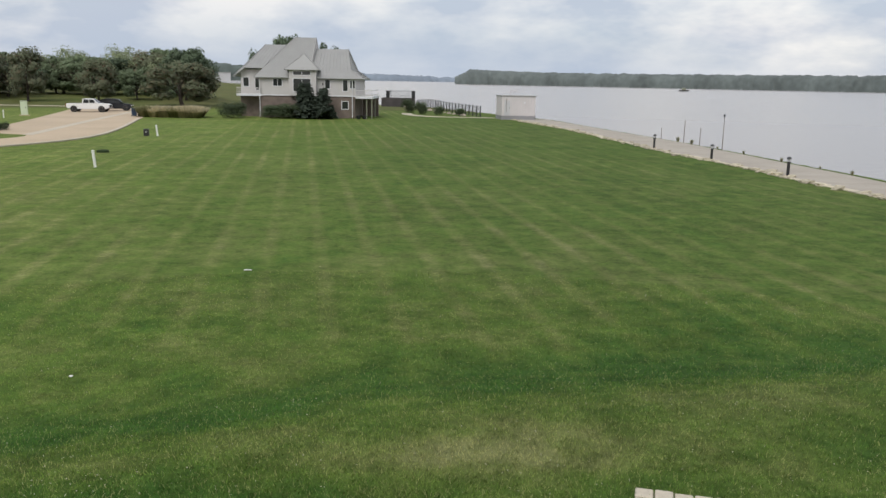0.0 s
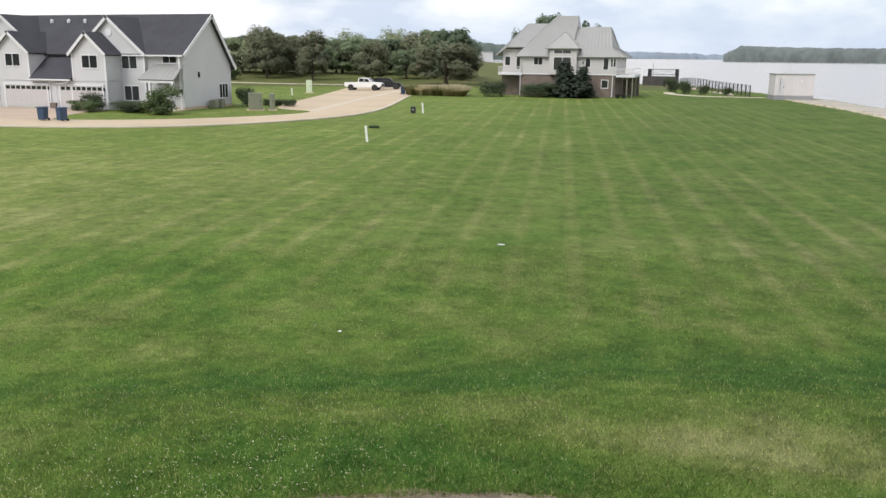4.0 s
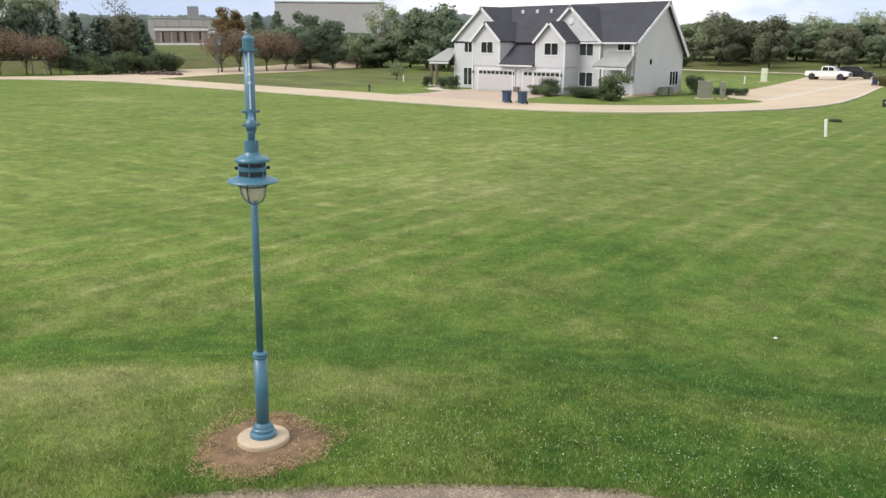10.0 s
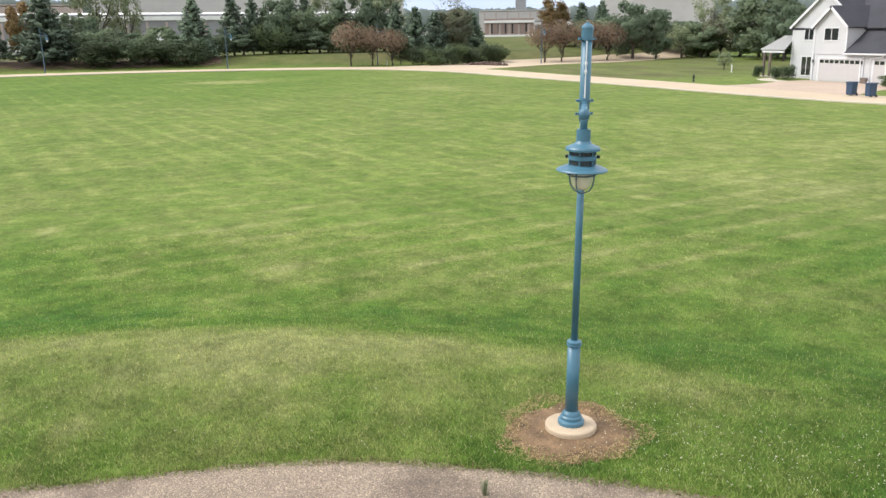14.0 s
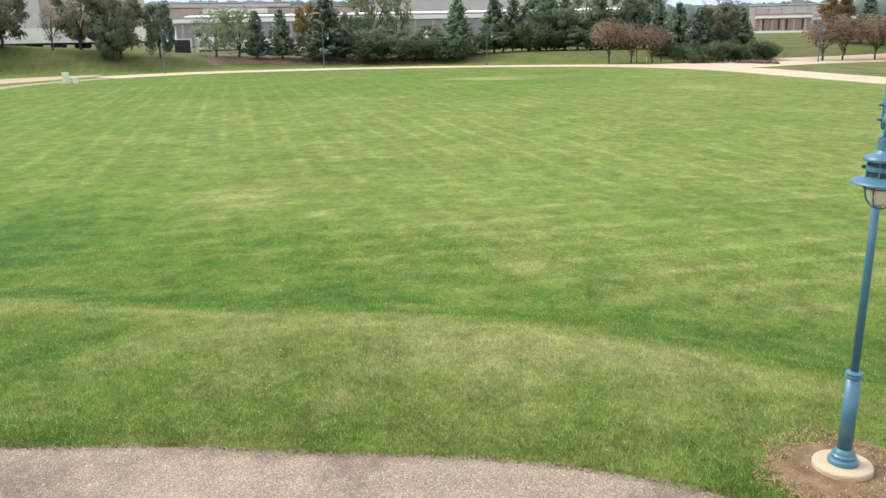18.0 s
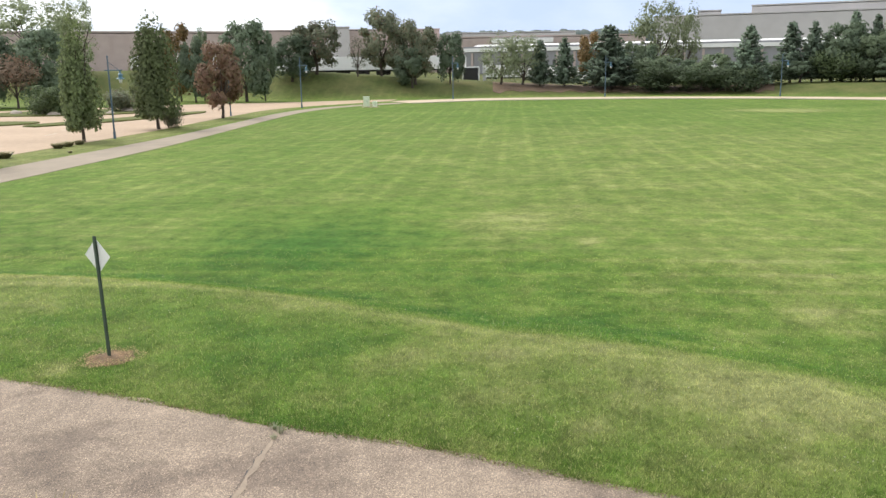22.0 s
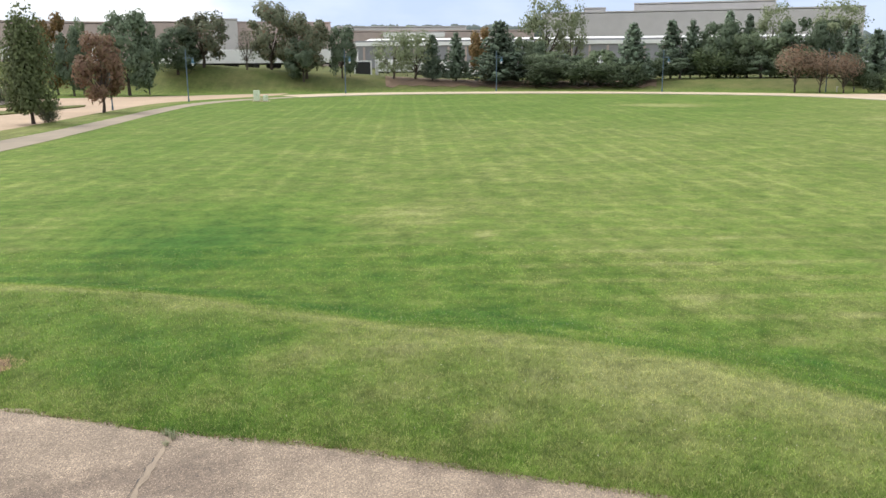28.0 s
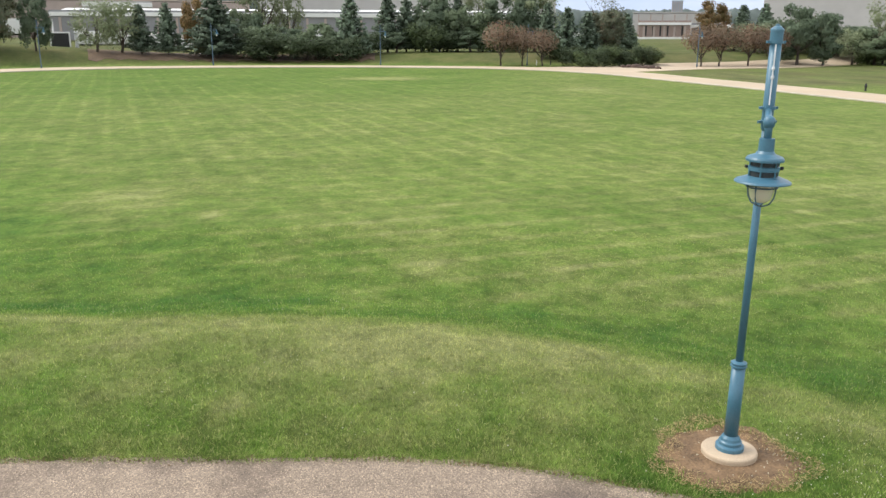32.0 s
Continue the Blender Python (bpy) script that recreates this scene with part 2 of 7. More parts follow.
L_DARKBUSH = leafy("dark_shrub_leaves", (0.084, 0.114, 0.060), 0.35)
L_JUNIPER = leafy("juniper_needles", (0.075, 0.098, 0.072), 0.3)
L_STREET = leafy("street_tree_leaves", (0.140, 0.174, 0.073), 0.4)
L_PALE = leafy("pale_green_leaves", (0.255, 0.295, 0.170), 0.22)
L_PINE = leafy("pine_needles", (0.166, 0.222, 0.151), 0.35)
L_RED = leafy("autumn_red_leaves", (0.23, 0.145, 0.10), 0.3, dry=(0.16, 0.14, 0.06), dry_share=0.3)
L_VASE = leafy("brown_red_leaves", (0.218, 0.161, 0.109), 0.3, dry=(0.25, 0.13, 0.08), dry_share=0.25)
L_RUST = leafy("rusty_green_leaves", (0.165, 0.185, 0.115), 0.2, dry=(0.19, 0.13, 0.085), dry_share=0.22)
L_ORANGE = leafy("orange_leaves", (0.23, 0.15, 0.065), 0.4, dry=(0.09, 0.10, 0.035), dry_share=0.35)
L_DARK = leafy("dark_evergreen", (0.135, 0.180, 0.112), 0.2)
L_REED = leafy("ornamental_grass_blades", (0.36, 0.325, 0.19), 0.35, dry=(0.13, 0.15, 0.075), dry_share=0.4)


def lawn_material(name="mown_lawn", blade=False):
    m = bpy.data.materials.new(name)
    m.use_nodes = True
    n, l = m.node_tree.nodes, m.node_tree.links
    b = n["Principled BSDF"]
    b.inputs["Roughness"].default_value = 0.85
    b.inputs["Specular IOR Level"].default_value = 0.06
    co = n.new("ShaderNodeTexCoord")

    def noise_at(scale, detail, rough=0.6, stretch=(1, 1, 1), turn=0.0):
        mpn = n.new("ShaderNodeMapping")
        mpn.inputs["Scale"].default_value = stretch
        mpn.inputs["Rotation"].default_value = (0, 0, turn)
        t = n.new("ShaderNodeTexNoise")
        t.inputs["Scale"].default_value, t.inputs["Detail"].default_value, t.inputs["Roughness"].default_value = scale, detail, rough
        l.new(co.outputs["Object"], mpn.inputs["Vector"])
        l.new(mpn.outputs["Vector"], t.inputs["Vector"])
        return t.outputs["Fac"]

    def ramp(src, p0, c0, p1, c1):
        r = n.new("ShaderNodeValToRGB")
        r.color_ramp.elements[0].position, r.color_ramp.elements[0].color = p0, (*c0, 1)
        r.color_ramp.elements[1].position, r.color_ramp.elements[1].color = p1, (*c1, 1)
        l.new(src, r.inputs["Fac"])
        return r.outputs["Color"]

    def mix(fac, a, c, kind="MIX"):
        x = n.new("ShaderNodeMixRGB")
        x.blend_type = kind
        if isinstance(fac, float):
            x.inputs["Fac"].default_value = fac
        else:
            l.new(fac, x.inputs["Fac"])
        l.new(a, x.inputs["Color1"])
        l.new(c, x.inputs["Color2"])
        return x.outputs["Color"]

    def wave(scale, turn, distort):
        mpn = n.new("ShaderNodeMapping")
        mpn.inputs["Rotation"].default_value = (0, 0, turn)
        w = n.new("ShaderNodeTexWave")
        w.inputs["Scale"].default_value, w.inputs["Distortion"].default_value = scale, distort
        w.inputs["Detail"].default_value, w.inputs["Detail Scale"].default_value = 2, 0.5
        l.new(co.outputs["Object"], mpn.inputs["Vector"])
        l.new(mpn.outputs["Vector"], w.inputs["Vector"])
        return w.outputs["Fac"]

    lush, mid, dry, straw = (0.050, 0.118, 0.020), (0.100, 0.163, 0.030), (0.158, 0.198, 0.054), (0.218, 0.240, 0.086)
    # the field grows drier and paler away from the river
    sep = n.new("ShaderNodeSeparateXYZ")
    l.new(co.outputs["Object"], sep.inputs["Vector"])
    span = n.new("ShaderNodeMapRange")
    span.inputs["From Min"].default_value, span.inputs["From Max"].default_value = 4.0, -38.0
    span.inputs["To Min"].default_value, span.inputs["To Max"].default_value = -0.03, 0.15
    l.new(sep.outputs["X"], span.inputs["Value"])
    growth_light_attr = n.new("ShaderNodeAttribute")
    growth_light_attr.attribute_name = "growth_and_light"

    def add(a, c, scale=1.0, offset=0.0):
        ma = n.new("ShaderNodeMath")
        ma.operation = "MULTIPLY_ADD"
        l.new(c, ma.inputs[0])
        ma.inputs[1].default_value, ma.inputs[2].default_value = scale, offset
        mb = n.new("ShaderNodeMath")
        l.new(a, mb.inputs[0])
        l.new(ma.outputs[0], mb.inputs[1])
        return mb.outputs[0]

    def reach(x0, x1):
        k = n.new("ShaderNodeMapRange")
        k.inputs["From Min"].default_value, k.inputs["From Max"].default_value = x0, x1
        l.new(sep.outputs["X"], k.inputs["Value"])
        return k.outputs["Result"]

    def lanes(turn, scale, distort=0.9):
        return ramp(wave(scale, radians(turn), distort), 0.70, (0, 0, 0), 0.99, (1, 1, 1))

    g = add(growth_light_attr.outputs["Fac"], span.outputs["Result"])
    g = add(g, noise_at(0.10, 4, 0.55), 0.24, -0.12)
    g = add(g, noise_at(0.55, 5, 0.68), 0.86, -0.43)
    g = add(g, noise_at(3.4, 6, 0.80), 0.74, -0.37)
    # mower lanes: thin bleached wheel lines each way, coming and going
    fade = ramp(noise_at(0.05, 3), 0.40, (0.42, 0.42, 0.42), 0.62, (1, 1, 1))
    span_len = n.new("ShaderNodeVectorMath")
    span_len.operation = "LENGTH"
    l.new(co.outputs["Object"], span_len.inputs[0])
    off_mound = n.new("ShaderNodeMapRange")
    off_mound.inputs["From Min"].default_value, off_mound.inputs["From Max"].default_value = 14.0, 19.0
    l.new(span_len.outputs["Value"], off_mound.inputs["Value"])
    fade = mix(1.0, fade, off_mound.outputs["Result"], "MULTIPLY")
    g = add(g, mix(1.0, mix(1.0, lanes(-10, 0.2027, 0.45), reach(-38.0, -16.0), "MULTIPLY"), mix(1.0, fade, ramp(noise_at(0.9, 4, 0.7), 0.36, (0.5, 0.5, 0.5), 0.6, (1, 1, 1)), "MULTIPLY"), "MULTIPLY"), 0.31)
    south = n.new("ShaderNodeMapRange")
    south.inputs["From Min"].default_value, south.inputs["From Max"].default_value = 34.0, 12.0
    l.new(sep.outputs["Y"], south.inputs["Value"])
    rows_south = mix(1.0, mix(1.0, mix(1.0, lanes(80, 0.19, 0.5), reach(-14.0, -34.0), "MULTIPLY"), south.outputs["Result"], "MULTIPLY"), fade, "MULTIPLY")
    g = add(g, rows_south, 0.04)
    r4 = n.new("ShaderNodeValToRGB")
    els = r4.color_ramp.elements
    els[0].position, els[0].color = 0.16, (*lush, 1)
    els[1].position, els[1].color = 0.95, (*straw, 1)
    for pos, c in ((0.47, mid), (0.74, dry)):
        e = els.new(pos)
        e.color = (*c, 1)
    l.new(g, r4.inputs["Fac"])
    # blades
    blades = ramp(noise_at(17.0, 7, 0.85), 0.32, (0.58, 0.60, 0.58), 0.68, (1.44, 1.41, 1.44))
    base = mix(0.9, r4.outputs["Color"], blades, "MULTIPLY")
    # thicker and thinner growth shows as darker and paler drifts
    thick = add(noise_at(1.4, 5, 0.72), noise_at(0.16, 3, 0.5), 0.3, -0.15)
    thick = add(thick, noise_at(6.5, 5, 0.75), 0.8, -0.40)
    base = mix(1.0, base, ramp(thick, 0.28, (0.62, 0.64, 0.64), 0.72, (1.31, 1.29, 1.29)), "MULTIPLY")
    base = mix(1.0, base, ramp(rows_south, 0.0, (0.98, 0.98, 0.98), 1.0, (1.13, 1.12, 1.1)), "MULTIPLY")
    # whole sward multiplied darker and slightly bluer towards the river
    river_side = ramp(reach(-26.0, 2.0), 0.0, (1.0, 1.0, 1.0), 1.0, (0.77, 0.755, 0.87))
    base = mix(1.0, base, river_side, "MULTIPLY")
    # unmown, duller grass on the banks
    coarse = n.new("ShaderNodeAttribute")
    coarse.attribute_name = "coarse"
    rough_grass = ramp(noise_at(0.22, 6, 0.7), 0.34, (0.066, 0.082, 0.030), 0.66, (0.140, 0.127, 0.058))
    base = mix(coarse.outputs["Fac"], base, rough_grass)
    if blade:
        tone = ramp(n.new("ShaderNodeNewGeometry").outputs["Random Per Island"], 0.0, (1.25, 1.3, 1.3), 1.0, (2.9, 2.75, 2.8))
        base = mix(1.0, base, tone, "MULTIPLY")
        rnd_own = n.new("ShaderNodeNewGeometry").outputs["Random Per Island"]
        dead = ramp(rnd_own, 0.84, (0, 0, 0), 0.86, (0.55, 0.55, 0.55))
        pale = n.new("ShaderNodeRGB")
        pale.outputs[0].default_value = (0.50, 0.46, 0.23, 1)
        base = mix(dead, base, pale.outputs[0])
        tr = n.new("ShaderNodeBsdfTranslucent")
        l.new(base, tr.inputs["Color"])
        ms = n.new("ShaderNodeMixShader")
        ms.inputs["Fac"].default_value = 0.5
        l.new(b.outputs["BSDF"], ms.inputs[1])
        l.new(tr.outputs["BSDF"], ms.inputs[2])
        l.new(ms.outputs["Shader"], n["Material Output"].inputs["Surface"])
        l.new(base, b.inputs["Base Color"])
        return m
    l.new(base, b.inputs["Base Color"])
    bp = n.new("ShaderNodeBump")
    bp.inputs["Strength"].default_value, bp.inputs["Distance"].default_value = 0.45, 0.03
    l.new(noise_at(14.0, 6, 0.75), bp.inputs["Height"])
    l.new(bp.outputs["Normal"], b.inputs["Normal"])
    return m


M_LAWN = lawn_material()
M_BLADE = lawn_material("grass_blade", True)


def asphalt_material():
    """Worn asphalt: warm tan binder with light and dark stones showing, and broad bleached areas."""
    m = material("worn_asphalt", (0.276, 0.219, 0.164), 0.93, var=0.20, scale=0.55, fine=2.6, bump=0)
    n, l = m.node_tree.nodes, m.node_tree.links
    b = n["Principled BSDF"]
    old = b.inputs["Base Color"].links[0].from_socket
    co = n.new("ShaderNodeTexCoord")
    stones = n.new("ShaderNodeTexVoronoi")
    stones.inputs["Scale"].default_value = 88
    l.new(co.outputs["Object"], stones.inputs["Vector"])
    sep = n.new("ShaderNodeSeparateColor")
    l.new(stones.outputs["Color"], sep.inputs["Color"])
    tone = n.new("ShaderNodeValToRGB")
    tone.color_ramp.elements[0].color = (0.42, 0.42, 0.43, 1)
    tone.color_ramp.elements[1].color = (2.1, 2.05, 1.95, 1)
    for pos, v in ((0.25, 0.78), (0.8, 1.12)):
        tone.color_ramp.elements.new(pos).color = (v, v, v, 1)
    l.new(sep.outputs["Red"], tone.inputs["Fac"])
    mul = n.new("ShaderNodeMixRGB")
    mul.blend_type = "MULTIPLY"
    mul.inputs["Fac"].default_value = 0.85
    l.new(old, mul.inputs["Color1"])
    l.new(tone.outputs["Color"], mul.inputs["Color2"])
    # old oil-dark stains with soft ragged edges
    soil = n.new("ShaderNodeTexNoise")
    soil.inputs["Scale"].default_value, soil.inputs["Detail"].default_value, soil.inputs["Roughness"].default_value = 0.62, 5, 0.62
    l.new(co.outputs["Object"], soil.inputs["Vector"])
    dark = n.new("ShaderNodeValToRGB")
    dark.color_ramp.elements[0].position, dark.color_ramp.elements[0].color = 0.40, (0.68, 0.66, 0.66, 1)
    dark.color_ramp.elements[1].position, dark.color_ramp.elements[1].color = 0.52, (1.06, 1.05, 1.04, 1)
    l.new(soil.outputs["Fac"], dark.inputs["Fac"])
    stain = n.new("ShaderNodeMixRGB")
    stain.blend_type = "MULTIPLY"
    stain.inputs["Fac"].default_value = 1.0
    l.new(mul.outputs["Color"], stain.inputs["Color1"])
    l.new(dark.outputs["Color"], stain.inputs["Color2"])
    l.new(stain.outputs["Color"], b.inputs["Base Color"])
    bp = n.new("ShaderNodeBump")
    bp.inputs["Strength"].default_value, bp.inputs["Distance"].default_value = 0.8, 0.01
    l.new(stones.outputs["Distance"], bp.inputs["Height"])
    l.new(bp.outputs["Normal"], b.inputs["Normal"])
    return m


M_ASPHALT = asphalt_material()


def water_material():
    m = bpy.data.materials.new("river_water")
    m.use_nodes = True
    n, l = m.node_tree.nodes, m.node_tree.links
    b = n["Principled BSDF"]
    b.inputs["Base Color"].default_value = (0.33, 0.315, 0.30, 1)
    b.inputs["Roughness"].default_value = 0.22
    b.inputs["IOR"].default_value = 1.33
    co = n.new("ShaderNodeTexCoord")
    t = n.new("ShaderNodeTexNoise")
    t.inputs["Scale"].default_value, t.inputs["Detail"].default_value = 0.7, 5
    l.new(co.outputs["Object"], t.inputs["Vector"])
    bp = n.new("ShaderNodeBump")
    bp.inputs["Strength"].default_value, bp.inputs["Distance"].default_value = 0.5, 0.25
    l.new(t.outputs["Fac"], bp.inputs["Height"])
    l.new(bp.outputs["Normal"], b.inputs["Normal"])
    return m


M_WATER = water_material()


# ---- mesh helpers ----
def link(name, bm, mat, smooth=False):
    me = bpy.data.meshes.new(name)
    bm.normal_update()
    bm.to_mesh(me)
    bm.free()
    for m in (mat if isinstance(mat, (list, tuple)) else [mat]):
        me.materials.append(m)
    if smooth:
        for p in me.polygons:
            p.use_smooth = True
    return new(name, me)


def part(name, bm, mat, parent, label="", smooth=False):
    ob = link(name, bm, mat, smooth)
    ob.parent = parent
    return tagged(ob, label)


def thing(name, x, y, z, turn, label, category, group="", kind=""):
    ob = new(name)
    ob.empty_display_size = 0.3
    ob.matrix_world = pose(x, y, z, 0, 0, turn)
    return tagged(ob, label, category, group, kind)


def box(bm, x0, x1, y0, y1, z0, z1):
    vs = [bm.verts.new(c) for c in ((x0, y0, z0), (x1, y0, z0), (x1, y1, z0), (x0, y1, z0), (x0, y0, z1), (x1, y0, z1), (x1, y1, z1), (x0, y1, z1))]
    for f in ((3, 2, 1, 0), (4, 5, 6, 7), (0, 1, 5, 4), (1, 2, 6, 5), (2, 3, 7, 6), (3, 0, 4, 7)):
        bm.faces.new([vs[i] for i in f])
    return bm


def soft_box(x0, x1, y0, y1, z0, z1, r=0.02, seg=2):
    bm = box(bmesh.new(), x0, x1, y0, y1, z0, z1)
    bmesh.ops.bevel(bm, geom=bm.edges[:], offset=r, segments=seg, affect="EDGES", profile=0.5)
    return bm


def lathe(rings, seg=24, bm=None, cx=0.0, cy=0.0):
    """A turned solid from (radius, height) rings, closed at both ends."""
    bm = bm or bmesh.new()
    loops = []
    for r, z in rings:
        loops.append([bm.verts.new((cx + max(r, 1e-4) * math.cos(a), cy + max(r, 1e-4) * math.sin(a), z)) for a in (2 * math.pi * i / seg for i in range(seg))])
    for a, b in zip(loops, loops[1:]):
        for i in range(seg):
            bm.faces.new((a[i], a[(i + 1) % seg], b[(i + 1) % seg], b[i]))
    bm.faces.new(loops[0][::-1])
    bm.faces.new(loops[-1])
    return bm


def tube(points, radius, seg=8, bm=None):
    """A round bar along points; radius is a number or one for each point."""
    bm = bm or bmesh.new()
    pts = [Vector(p) for p in points]
    loops = []
    for i, p in enumerate(pts):
        d = (pts[min(i + 1, len(pts) - 1)] - pts[max(i - 1, 0)]).normalized()
        u = d.orthogonal().normalized() if abs(d.z) > 0.99 else d.cross(Vector((0, 0, 1))).normalized()
        v = d.cross(u)
        r = radius[i] if isinstance(radius, (list, tuple)) else radius
        loops.append([bm.verts.new(p + (u * math.cos(a) + v * math.sin(a)) * r) for a in (2 * math.pi * k / seg for k in range(seg))])
    for a, b in zip(loops, loops[1:]):
        for k in range(seg):
            bm.faces.new((a[k], a[(k + 1) % seg], b[(k + 1) % seg], b[k]))
    bm.faces.new(loops[0][::-1])
    bm.faces.new(loops[-1])
    return bm


def prism(bm, outline, y0, y1):
    """Extrudes an outline of (x, z) from y0 to y1."""
    a = [bm.verts.new((x, y0, z)) for x, z in outline]
    b = [bm.verts.new((x, y1, z)) for x, z in outline]
    k = len(outline)
    for i in range(k):
        bm.faces.new((a[i], a[(i + 1) % k], b[(i + 1) % k], b[i]))
    bm.faces.new(a[::-1])
    bm.faces.new(b)
    return bm


def slab(bm, corners, thick):
    """A sheet through corners (in order), given thickness downwards along its normal."""
    p = [Vector(c) for c in corners]
    nrm = (p[1] - p[0]).cross(p[2] - p[0]).normalized()
    if nrm.z < 0:
        nrm = -nrm
    a = [bm.verts.new(c) for c in p]
    b = [bm.verts.new(c - nrm * thick) for c in p]
    k = len(p)
    bm.faces.new(a)
    bm.faces.new(b[::-1])
    for i in range(k):
        bm.faces.new((a[i], a[(i + 1) % k], b[(i + 1) % k], b[i]))
    bmesh.ops.recalc_face_normals(bm, faces=bm.faces[:])
    return bm


def lerp_table(table, v):
    for (a, b), (c, d) in zip(table, table[1:]):
        if v <= c:
            return b + (d - b) * max(0.0, min(1.0, (v - a) / (c - a)))
    return table[-1][1]


def ease(a, b, v):
    t = max(0.0, min(1.0, (v - a) / (b - a)))
    return t * t * (3 - 2 * t)


# ---- the lie of the land ----
CREST = [(-180, 20), (-60, 20), (-29, 14.9), (-23.5, 13.5), (-12.5, 12.0), (0, 11.0), (12, 10.5), (28, 10.2), (39, 10.5), (48, 10.8), (57, 11.1), (65, 11.3), (72, 11.9),
         (84, 12.7), (94, 13.4), (103, 14.0), (111, 15.4), (123, 18.3), (133, 21.0), (150, 26), (180, 26)]
BANK_FOOT = [(40, 230), (50, 178), (58, 152), (66, 144), (75, 143), (85, 148), (95, 152), (104, 150), (110, 147), (116, 152), (122, 166), (130, 178), (140, 192), (170, 210)]
BANK_HIGH = [(38, 0), (46, 0.8), (54, 1.6), (62, 2.0), (72, 1.8), (82, 1.7), (90, 1.2), (96, 1.5), (100, 2.1), (107, 3.4), (114, 4.9), (124, 5.6), (140, 5.6), (165, 2.0)]
RIVER = [(-80, 33), (25, 30), (47, 28.5), (65, 26.5), (77, 25), (91, 22.5), (119, 18), (135, 12), (160, 2), (190, -10), (250, -32), (360, -65), (600, -130), (1000, -290), (2500, -700)]
LAWN = -0.9


def land(x, y):
    """Height of the ground: a low mound round the terrace, the level field, banks and the river bed."""
    r = math.hypot(x, y)
    az = math.degrees(math.atan2(-x, y))
    c = lerp_table(CREST, az)
    z = LAWN * ease(c - 1.6, c + 4.2, r)
    if 18 < r < 70:
        z += 0.10 * noise.noise(Vector((x * 0.07, y * 0.07, 2.0))) * ease(18, 26, r) * (1 - ease(50, 64, r))
    if r > 60 and az > 38:
        f = lerp_table(BANK_FOOT, az)
        z += lerp_table(BANK_HIGH, az) * ease(f, f + 15, r)
        if 44 < az < 74:
            z += 1.8 * ease(44, 54, az) * (1 - ease(66, 74, az)) * ease(168, 200, r)
    if 14 < az < 44:
        z += 1.4 * ease(150, 200, r) * ease(14, 18, az) * (1 - ease(40, 44, az))
    if y > -80:
        s = x - lerp_table(RIVER, y)
        if s < -4 and y > 130 and az < 20:
            z += 0.9 * noise.noise(Vector((x * 0.025, y * 0.025, 0))) * ease(130, 160, y)
        z -= 3.9 * ease(-3.5, 4.0, s)
    return z


# how dry or lush the grass grows, and worn spots; the lit crest of the mound is painted paler, the hollow behind it
# darker
SPOTS = [(-96, 57, 12, 2.2, 0.35), (-101, 61.5, 9, 1.6, 0.3), (-88, 62, 5, 2, 0.2), (-100.5, 12, 3.0, 4.5, 0.75), (-28, 30, 11, 9, 0.15), (-4.0, 8.1, 2.6, 1.1, -0.28), (-10.2, 1.2, 2.0, 2.2, 0.22), (-28, -5.4, 2.2, 1.6, 0.25), (3.0, 23.5, 3.6, 1.8, 0.16), (-0.3, 9.4, 1.3, 0.5, 0.2), (2.6, 9.9, 1.2, 0.5, 0.2), (-77.6, 29.4, 7, 2.5, 0.25), (-21.5, 21, 4, 3.0, 0.16), (-17, 22, 4, 3, 0.10),
         (-23, -10.5, 4.5, 3.0, -0.36), (-20.5, -4, 3.5, 3, -0.2), (-12.5, 17, 5, 3, -0.16), (6, 16, 5, 3, -0.15), (-9.6, -3.2, 1.0, 2.0, 0.15), (-9.92, -8.8, 0.32, 0.28, 0.5), (0.68, 9.67, 1.1, 0.35, 0.3), (2.6, 9.2, 3.2, 0.35, 0.22), (-11.6, -3.8, 0.7, 0.5, 0.28), (-9.6, -0.9, 0.5, 0.3, 0.3), (-11.96, -2.4, 0.6, 0.5, 0.25), (-14, -14, 4, 3, 0.2), (-25, -2.2, 0.4, 0.25, 0.9)]


